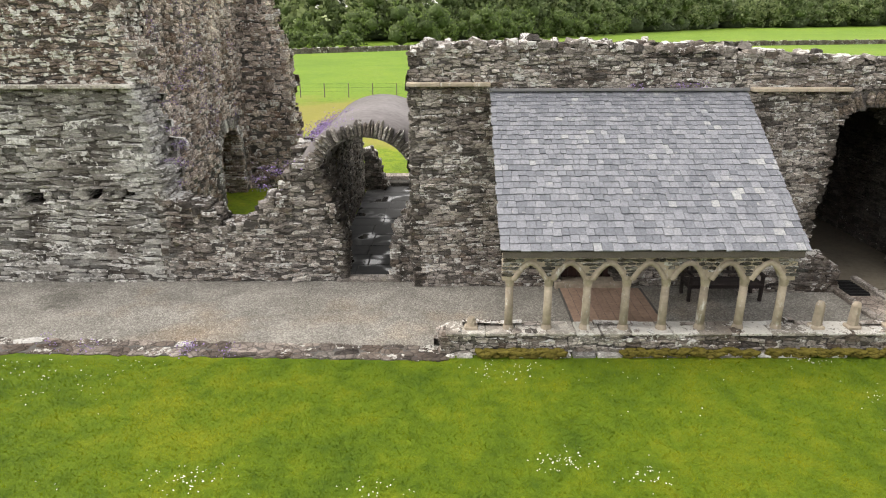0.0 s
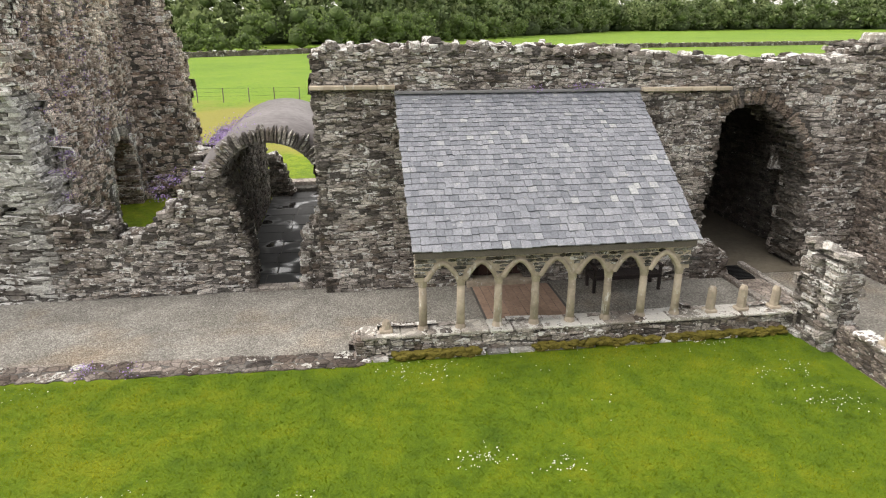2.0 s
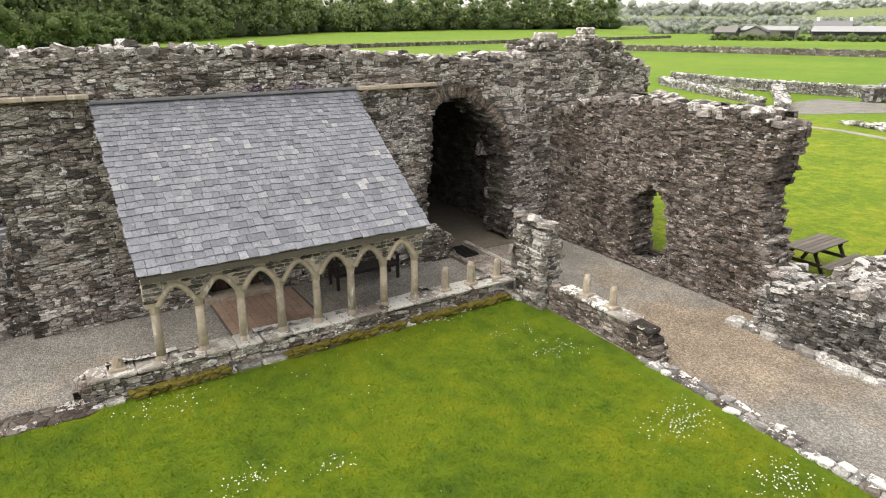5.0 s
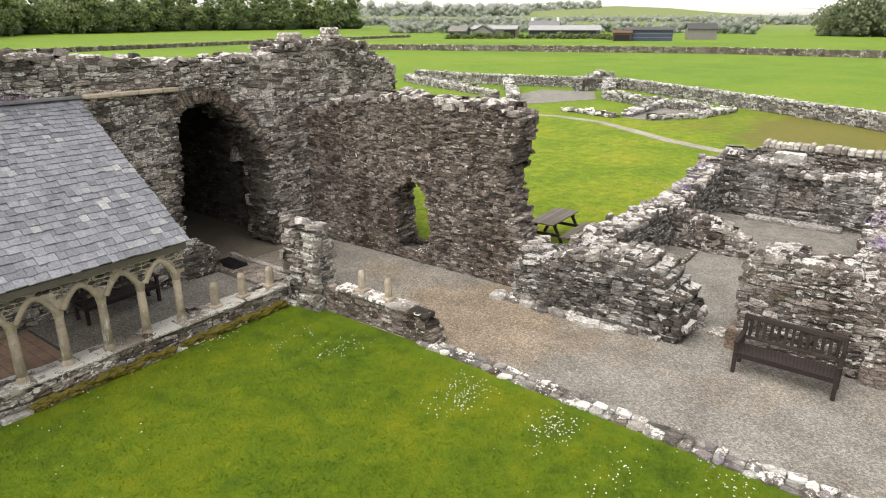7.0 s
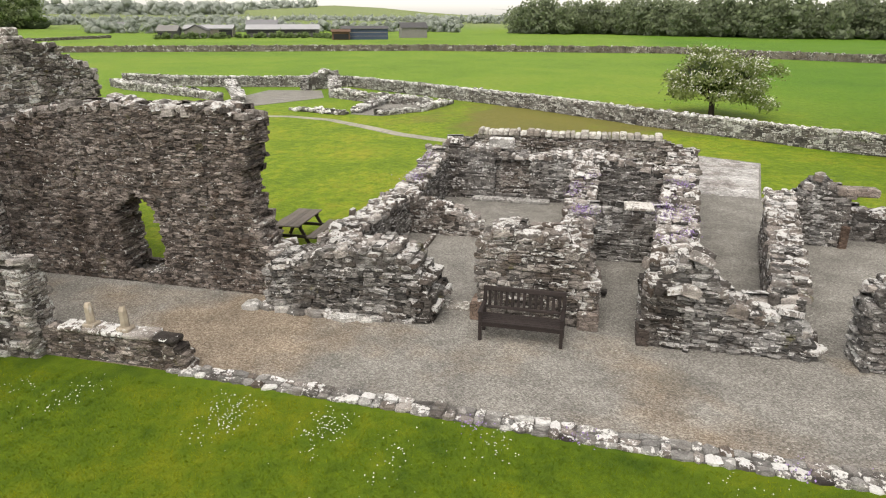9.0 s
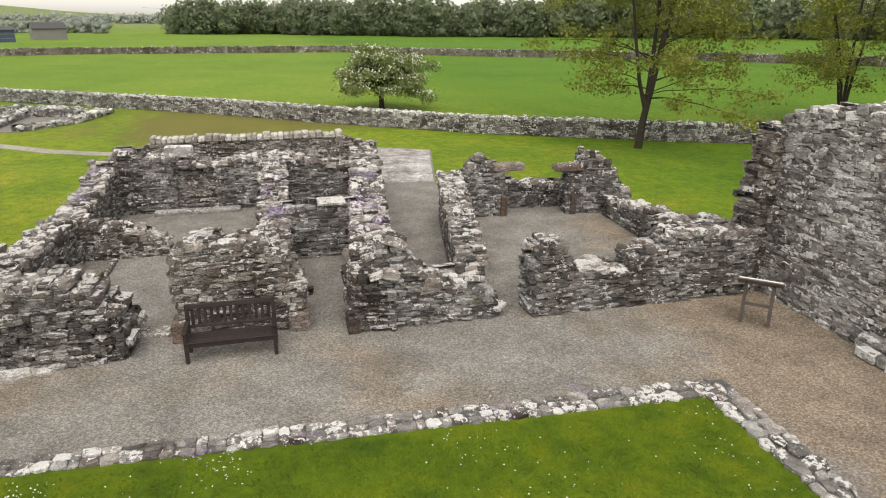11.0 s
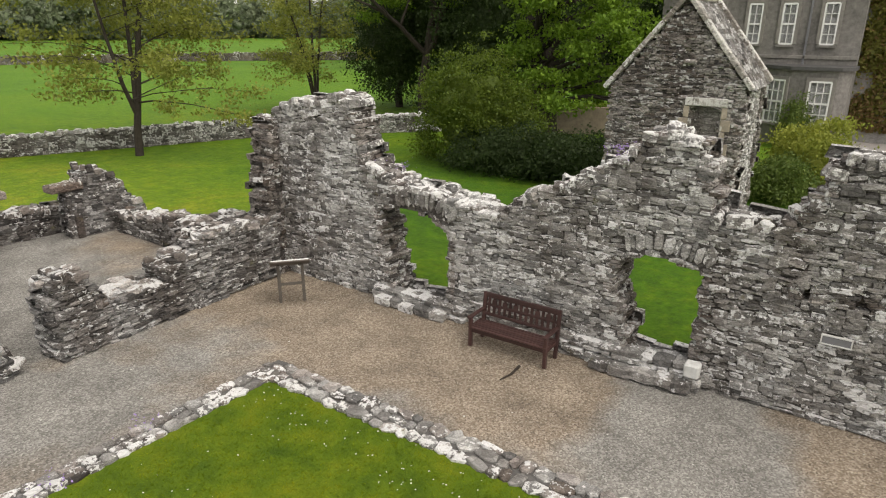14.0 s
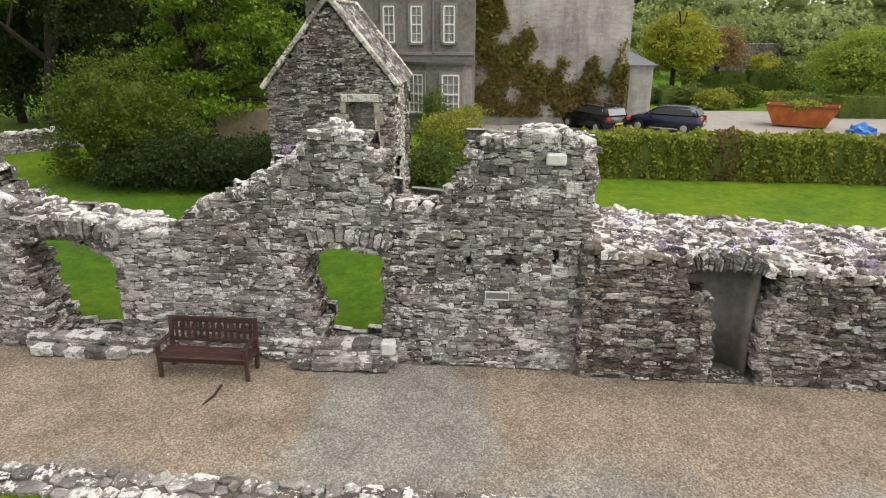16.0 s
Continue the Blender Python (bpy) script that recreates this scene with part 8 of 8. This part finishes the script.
wood("field_bushes", "bushes and small trees along the wood's edge", [(-40, 158), (-5, 165), (40, 222), (70, 262)], 10, 7.5, 20, LEAF_WOOD, 72, 0.9, 260, 7, None, (0.5, 0.7))
wood("field_hedge", "low green hedge below the wood", [(-48, 150), (-20, 153)], 3, 3.0, 16, LEAF_WOOD, 82, 0.7, 120, 5, None, (0.6, 0.9))
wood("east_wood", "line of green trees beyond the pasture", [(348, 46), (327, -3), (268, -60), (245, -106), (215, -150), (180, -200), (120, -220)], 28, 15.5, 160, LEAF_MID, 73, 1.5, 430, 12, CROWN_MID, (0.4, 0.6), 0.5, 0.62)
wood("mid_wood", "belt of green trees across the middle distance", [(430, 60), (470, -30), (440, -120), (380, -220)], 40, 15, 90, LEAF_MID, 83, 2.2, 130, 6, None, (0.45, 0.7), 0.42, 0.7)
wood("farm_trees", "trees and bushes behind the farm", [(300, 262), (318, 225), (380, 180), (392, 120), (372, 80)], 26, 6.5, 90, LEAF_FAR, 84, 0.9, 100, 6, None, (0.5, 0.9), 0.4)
wood("farm_bushes", "low green bushes in front of the farm sheds", [(214, 158), (226, 146), (238, 128), (246, 110), (236, 100)], 5, 1.7, 40, LEAF_WOOD, 85, 0.5, 60, 5, None, (0.7, 1.5))
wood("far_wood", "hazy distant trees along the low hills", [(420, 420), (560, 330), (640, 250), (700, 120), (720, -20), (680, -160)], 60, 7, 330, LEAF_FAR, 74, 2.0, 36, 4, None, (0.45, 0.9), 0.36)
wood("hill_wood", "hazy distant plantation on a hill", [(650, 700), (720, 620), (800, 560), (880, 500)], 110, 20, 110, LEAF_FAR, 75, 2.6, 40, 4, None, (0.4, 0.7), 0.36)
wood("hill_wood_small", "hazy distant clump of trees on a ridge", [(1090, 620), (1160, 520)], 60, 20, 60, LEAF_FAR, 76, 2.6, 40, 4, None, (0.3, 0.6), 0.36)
wood("south_wood", "green wooded hillside beyond the garden", [(20, -95), (-20, -92), (-50, -84), (-85, -70)], 40, 15, 62, LEAF_SUN, 77, 0.78, 600, 9, None, (0.3, 0.46), 0.5, 0.78)
wood("garden_trees", "mixed green trees behind the garden", [(-12, -78), (-30, -74), (-50, -66)], 12, 7, 22, LEAF_SUN, 78, 0.42, 640, 8, None, (0.34, 0.5), 0.5, 0.78)
wood("park_trees", "green trees beyond the drive", [(60, -70), (40, -78), (22, -84), (5, -88)], 25, 15, 46, LEAF_WOOD, 79, 0.6, 400, 9)

# daisies on the lawn, in drifts
def daisies():
    g = np.random.default_rng(81)
    pts = [np.c_[g.uniform(-12, 8.8, 80), g.uniform(-6.8, 11, 80)]]
    for cx, cy, n, r in ((-3.6, 7.5, 60, 0.3), (-4.8, 6.9, 36, 0.4), (-1.0, 7.3, 26, 0.25), (7.7, 9.6, 40, 0.35), (8.2, 3.9, 130, 0.34), (8.1, 5.6, 150, 0.4), (7.6, 2.6, 50, 0.45), (1.2, 10.6, 50, 0.4),
                         (-7, 10.4, 90, 0.9), (-9.5, 10.6, 90, 0.8), (4, 10.7, 60, 1.5), (8.4, 1.2, 60, 0.4), (8.3, -2.5, 50, 0.7), (7, -6.2, 60, 0.8), (4.5, -6.2, 50, 0.8), (8.0, 8.6, 60, 0.4), (1.7, 7.9, 60, 0.22), (2.9, 7.6, 40, 0.2), (6.9, 11.0, 60, 0.25), (-2.0, 6.1, 26, 0.3), (6.5, -3.5, 30, 0.6), (-5.0, 5.6, 20, 0.3)):
        pts.append(np.array((cx, cy)) + g.normal(0, r, (n, 2)) * (1.0, 0.6))
    P = np.vstack(pts)
    P = P[(P[:, 0] < 8.75) & (P[:, 1] < 11.0) & (P[:, 1] > -6.8)]
    n = len(P)
    k = 6
    a = np.arange(k) * 2 * math.pi / k
    r = g.uniform(0.007, 0.014, n)
    z = 0.085 + g.uniform(0, 0.03, n)
    ring = np.stack([P[:, :1] + r[:, None] * np.cos(a), P[:, 1:] + r[:, None] * np.sin(a), z[:, None] + g.uniform(-0.006, 0.006, (n, k))], 2)
    V = ring.reshape(-1, 3)
    ob = new("daisies", mesh_arrays("daisies", V, np.arange(len(V)).reshape(-1, k), BLOSSOM))
    tagged(ob, "small white daisies scattered in drifts over the lawn", "daisies", kind="stuff")


daisies()


def wall_flowers():
    """Tufts of small purple flowers on wall heads and ledges."""
    g = np.random.default_rng(91)
    spots = []
    for x0, x1, y0, y1, z0, z1, n in ((-7.4, -7.22, 16.6, 23, 2.6, 7.2, 20), (-3.3, -2.85, 15.2, 18.4, 3.45, 3.75, 34), (-2.7, -2.2, 15.3, 17.8, 3.8, 3.92, 6), (-4.5, -3.2, 14.95, 15.6, 2.3, 3.0, 8), (-6.6, -6.3, 15, 16, 2.4, 5, 8), (3, 7, 14.5, 14.62, 4.75, 4.82, 3),
                                      (18, 24, 5.5, 5.9, 1.5, 1.75, 6), (3.6, 4.0, -11.3, -11, 3.95, 4.1, 3), (8.7, 9.1, -5, 6, 0.12, 0.14, 4),
                                      (-8, -1, 11.1, 11.5, 0.12, 0.14, 5), (8, 10, -11.6, -11, 3.1, 3.2, 4), (15, 21, 0.1, 0.7, 1.6, 1.9, 8)):
        spots.append(np.c_[g.uniform(x0, x1, n), g.uniform(y0, y1, n), g.uniform(z0, z1, n)])
    wx = g.uniform(13.2, 21, 16)
    spots.append(np.c_[wx, -1.12 - 0.109 * (wx - 12.4) - g.uniform(0.1, 0.8, 16), np.interp(wx, [12.4, 14, 18, 21], [1.85, 1.62, 1.62, 1.75])])
    bx, by = g.uniform(-14, -2, 85), g.uniform(-13.4, -10.9, 85)
    bz = np.interp(-bx, [1.5, 3.0, 4.5, 6.7, 15], [2.5, 2.32, 2.24, 2.1, 1.95]) + 0.13 - 0.06 * np.maximum(0, -11.0 - by)
    spots.append(np.c_[bx, by, bz])
    S = np.vstack(spots)
    hang = np.where(S[:, 0] < -7.15, 0.2, 0.05)
    P = (S[:, None, :] + g.normal(size=(len(S), 40, 3)) * np.stack([0.13 - 0.06 * (hang > 0.1), 0.13 - 0.03 * (hang > 0.1), hang], 1)[:, None, :]).reshape(-1, 3)
    ob = new("wall_flowers", leaf_mesh("wall_flowers", P, 0.042, PURPLE, 92))
    tagged(ob, "small purple flowers growing in tufts on the walls", "flowers", kind="stuff")


wall_flowers()


# ---- fields and distance ----
def field_wall(name, label, line, high, course=0.2, length=0.5, mat=None, thick=0.5, cap_size=1.6):
    for a, b in zip(line, line[1:]):
        d = math.dist(a, b)
        rubble_wall(name, label, b, a, thick, [(0, high), (d, high)], mat=mat or STONE_LICHEN, count=0, course=course, length=length, back=False, ragged=0.02, cap_size=cap_size, flip=True, simple=True, cap_mat=STONE_WHITE if mat is STONE_FIELD else mat)


field_wall("boundary_wall", "grey drystone field wall white with lichen", [(60.5, 49.4), (59.2, 43.5), (59.4, 37.2), (60.8, 31.5), (62.6, 25.0), (56.2, 15.4), (49.2, 5.2), (42.6, -2.6), (36.2, -11.3), (32.0, -19.2), (29.2, -25.0), (24.3, -29.9), (20.5, -33.5)], 1.08, 0.14, 0.34, STONE_FIELD, cap_size=0.95)
field_wall("far_field_wall", "distant dark drystone wall across the pasture", [(110, 135), (124, 100), (145, 40), (143, -13), (130, -22.5), (113, -46), (94, -71), (70, -92)], 1.25, 0.36, 0.8, STONE_FAR, 0.6, 2.2)
field_wall("north_field_wall", "distant grey drystone wall across the north pasture", [(-75, 112), (-30, 124), (-5, 141), (60, 154), (130, 170), (230, 190)], 0.95, 0.36, 0.8, STONE_FAR, 0.6, 2.2)
# foundations of outlying buildings
for a, b, h, w in (((55.0, 45.0), (52.4, 38.8), 0.9, 0.9), ((52.4, 38.8), (49.2, 31.6), 0.6, 0.9), ((57.5, 48.5), (54.8, 44.6), 0.8, 0.8), ((59.0, 36.5), (51.2, 31.2), 0.9, 0.9),
                  ((51.2, 31.2), (47.0, 28.6), 0.75, 1.0), ((62.4, 26.6), (58.6, 28.2), 1.75, 1.0), ((58.8, 25.4), (53.2, 23.0), 1.5, 1.0), ((53.2, 23.0), (50.6, 18.6), 0.8, 0.9), ((50.6, 18.6), (49.2, 13.4), 0.75, 0.9),
                  ((51.0, 17.6), (44.2, 17.5), 0.5, 0.8), ((43.6, 17.5), (45.0, 21.9), 0.25, 0.7), ((43.2, 14.9), (46.5, 12.5), 0.3, 0.7), ((46.5, 12.5), (51.2, 11.6), 0.4, 0.8)):
    d = math.dist(a, b)
    rubble_wall("ruin_foundation", "low lichened foundation wall of an outlying ruin", a, b, w, [(0, h * 0.8), (d * 0.3, h), (d * 0.55, h * 0.85), (d, h * 0.7)], mat=STONE_FIELD, count=0, course=0.13, length=0.34, ragged=0.1, cap_size=1.2, simple=True, cap_mat=STONE_WHITE)
sheet("ruin_floor", 0, 0, 0, 0, 0.02, GRAVEL, "gravel floor of an outlying ruin", "gravel floor", poly=[(43.6, 17.3), (43.2, 14.8), (46.4, 12.8), (49.2, 13.3), (50.4, 17.4)])
sheet("ruin_floor_far", 0, 0, 0, 0, 0.02, GRAVEL, "gravel floor of an outlying ruin", "gravel floor", poly=[(43.4, 28.2), (46.4, 26.3), (52.8, 23.3), (58.4, 26.0), (57.6, 31.0), (51.0, 30.6), (47.0, 28.9)])
sheet("worn_path", 0, 0, 0, 0, 0.008, plain("trodden_path", (0.3, 0.285, 0.24), 0.95, 5, 0.55), "narrow worn earth path across the grass", "path", poly=[(33.4, 5.0), (34.2, 5.0), (35.3, 8.6), (36.6, 11.3), (38.8, 14.2), (41.0, 17.5), (41.9, 21.0), (41.4, 23.6), (40.8, 23.5), (41.2, 21.0), (40.3, 17.7), (38.0, 14.5), (35.8, 11.6), (34.5, 8.9)])


def fence():
    f = thing("post_fence", 0, 0, 0, 0, "thin wire fence on wooden posts across the field", "fence")
    for i in range(12):
        x = -20 + i * 2.0
        part("post", box_bm(x - 0.035, x + 0.035, 55.16, 55.23, 0, 1.15), WOOD_GREY, f)
    for z in (0.5, 0.8, 1.1):
        bm = bmesh.new()
        rod(bm, (-20, 55.2, z), (2, 55.2, z), 0.005, 0.005, 4)
        part("wire", bm, IRON, f)


fence()
METAL_BUFF = plain("buff_boarding", (0.2, 0.18, 0.155), 0.8, 2, 0.25)
METAL_DARK = plain("dark_grey_sheeting", (0.07, 0.068, 0.07), 0.6, 2, 0.25)
RUST = plain("rusty_sheeting", (0.12, 0.07, 0.045), 0.8, 2, 0.3)
METAL_BLUE = plain("dark_blue_sheeting", (0.05, 0.07, 0.12), 0.6, 2, 0.2)
METAL_GREY = plain("pale_grey_sheeting", (0.19, 0.182, 0.175), 0.6, 2, 0.2)
ROOF_PALE = plain("pale_sheet_roof", (0.34, 0.34, 0.355), 0.6, 2, 0.15)


def farm_shed(x, y, rz, long, wide, eave, ridge, wall_mat, roof_mat, label, fronts=(), name="farm_shed"):
    s = thing(name, x, y, -0.01, rz, label, "farm building", "farm buildings")
    part("wall", extrude_y([(-wide / 2, 0), (wide / 2, 0), (wide / 2, eave), (0, ridge), (-wide / 2, eave)], long), wall_mat, s)
    for k in (-1, 1):
        bm = bmesh.new()
        vs = [bm.verts.new(c) for c in ((-long / 2 - 0.4, 0, ridge + 0.15), (long / 2 + 0.4, 0, ridge + 0.15), (long / 2 + 0.4, k * (wide / 2 + 0.5), eave + 0.0), (-long / 2 - 0.4, k * (wide / 2 + 0.5), eave + 0.0))]
        fc = bm.faces.new(vs)
        r = bmesh.ops.extrude_face_region(bm, geom=[fc])
        bmesh.ops.translate(bm, vec=(0, 0, 0.2), verts=[v for v in r["geom"] if isinstance(v, bmesh.types.BMVert)])
        bmesh.ops.recalc_face_normals(bm, faces=bm.faces[:])
        part("roof", bm, roof_mat, s)
    for x0, x1, z0, z1, nm, mat in fronts:
        part(nm, box_bm(x0, x1, -wide / 2 - 0.12, -wide / 2 + 0.05, z0, z1), mat, s)
    return s


def extrude_y(outline, long):
    bm = bmesh.new()
    f = bm.faces.new([bm.verts.new((-long / 2, y, z)) for y, z in outline])
    r = bmesh.ops.extrude_face_region(bm, geom=[f])
    bmesh.ops.translate(bm, vec=(long, 0, 0), verts=[v for v in r["geom"] if isinstance(v, bmesh.types.BMVert)])
    bmesh.ops.recalc_face_normals(bm, faces=bm.faces[:])
    return bm


# dark panels on the closed fronts stand for shade inside the sheds
farm_shed(252, 160, -66, 19, 10, 3.3, 4.5, METAL_BUFF, ROOF_PALE, "long buff farm shed with a pale roof and an open bay", ((4.2, 9.2, 0.0, 3.0, "bay_shade_panel", IRON), (-9.5, 9.5, 3.05, 3.3, "eaves_board", ROOF_PALE)))
farm_shed(262, 132, -66, 29, 12, 3.0, 4.6, METAL_DARK, ROOF_PALE, "long low open-fronted farm shed with a pale sheet roof", ((-14, 13, 1.7, 2.9, "front_shade_panel", IRON), (-6, 0, 0.9, 1.5, "pale_board", METAL_GREY), (4, 9.5, 0.9, 1.5, "pale_board", METAL_GREY)))
farm_shed(232, 165, -66, 7, 9, 2.6, 4.4, METAL_DARK, METAL_GREY, "small dark farm shed with a grey roof", ((-3, 0, 0, 2.0, "bay_shade_panel", IRON),))
farm_shed(240, 158, 24, 9, 8, 2.6, 4.6, METAL_GREY, METAL_DARK, "small gabled grey farm shed")
farm_shed(234, 86, -66, 16, 9, 3.5, 4.2, METAL_BLUE, METAL_DARK, "dark blue sheeted farm shed with a grey roof", ((-7.9, 7.9, 2.3, 2.5, "sheet_lap", METAL_GREY), (-7.9, 7.9, 1.1, 1.25, "sheet_lap", METAL_GREY)))
farm_shed(226, 92, -66, 6, 6, 2.6, 3.2, RUST, RUST, "rusty lean-to beside the blue shed", ((-2.6, 2.6, 0.2, 2.0, "bay_shade_panel", IRON),))
farm_shed(262, 76, -66, 10, 9, 3.6, 5.4, METAL_GREY, METAL_DARK, "grey farm shed beside the blue one")
house = farm_shed(300, 162, -66, 14, 8, 4.6, 6.6, RENDER, LEAD, "old farmhouse with two pale chimneys behind the sheds", name="farmhouse")
for x in (-6.2, 6.2):
    part("chimney", box_bm(x - 0.5, x + 0.5, -0.4, 0.4, 5.8, 8.3), WHITE_PAINT, house)
farm_shed(356, 290, -66, 14, 7, 3.2, 5.6, WHITE_PAINT, LEAD, "small white cottage below the wood", ((-4, -3, 1, 2, "window", IRON), (2.5, 3.5, 1, 2, "window", IRON)), name="cottage")


def power_line():
    """Two wooden poles and the wires between them, far across the fields."""
    for i, (x, y) in enumerate(((330, -28), (300, -130))):
        q = thing("power_pole", x, y, 0, -20, "tall wooden power pole across the fields", "power pole", "power poles")
        bm = bmesh.new()
        rod(bm, (0, 0, 0), (0, 0, 12.5), 0.2, 0.15, 8)
        part("pole", bm, WOOD_GREY, q)
        part("crossarm", box_bm(-0.9, 0.9, -0.08, 0.08, 11.9, 12.1), WOOD_GREY, q)


power_line()
wl = thing("power_wires", 0, 0, 0, 0, "thin power wires strung between the poles", "power wires")
for off in (-0.8, 0.8):
    for (ax, ay), (bx, by) in (((352, 60), (330, -28)), ((330, -28), (300, -130)), ((300, -130), (265, -235))):
        bm = bmesh.new()
        for k in range(8):
            f0, f1 = k / 8, (k + 1) / 8
            rod(bm, (ax + (bx - ax) * f0 + off, ay + (by - ay) * f0, 12.15 - 6 * f0 * (1 - f0)), (ax + (bx - ax) * f1 + off, ay + (by - ay) * f1, 12.15 - 6 * f1 * (1 - f1)), 0.035, 0.035, 4)
        part("wire", bm, LEAD, wl)
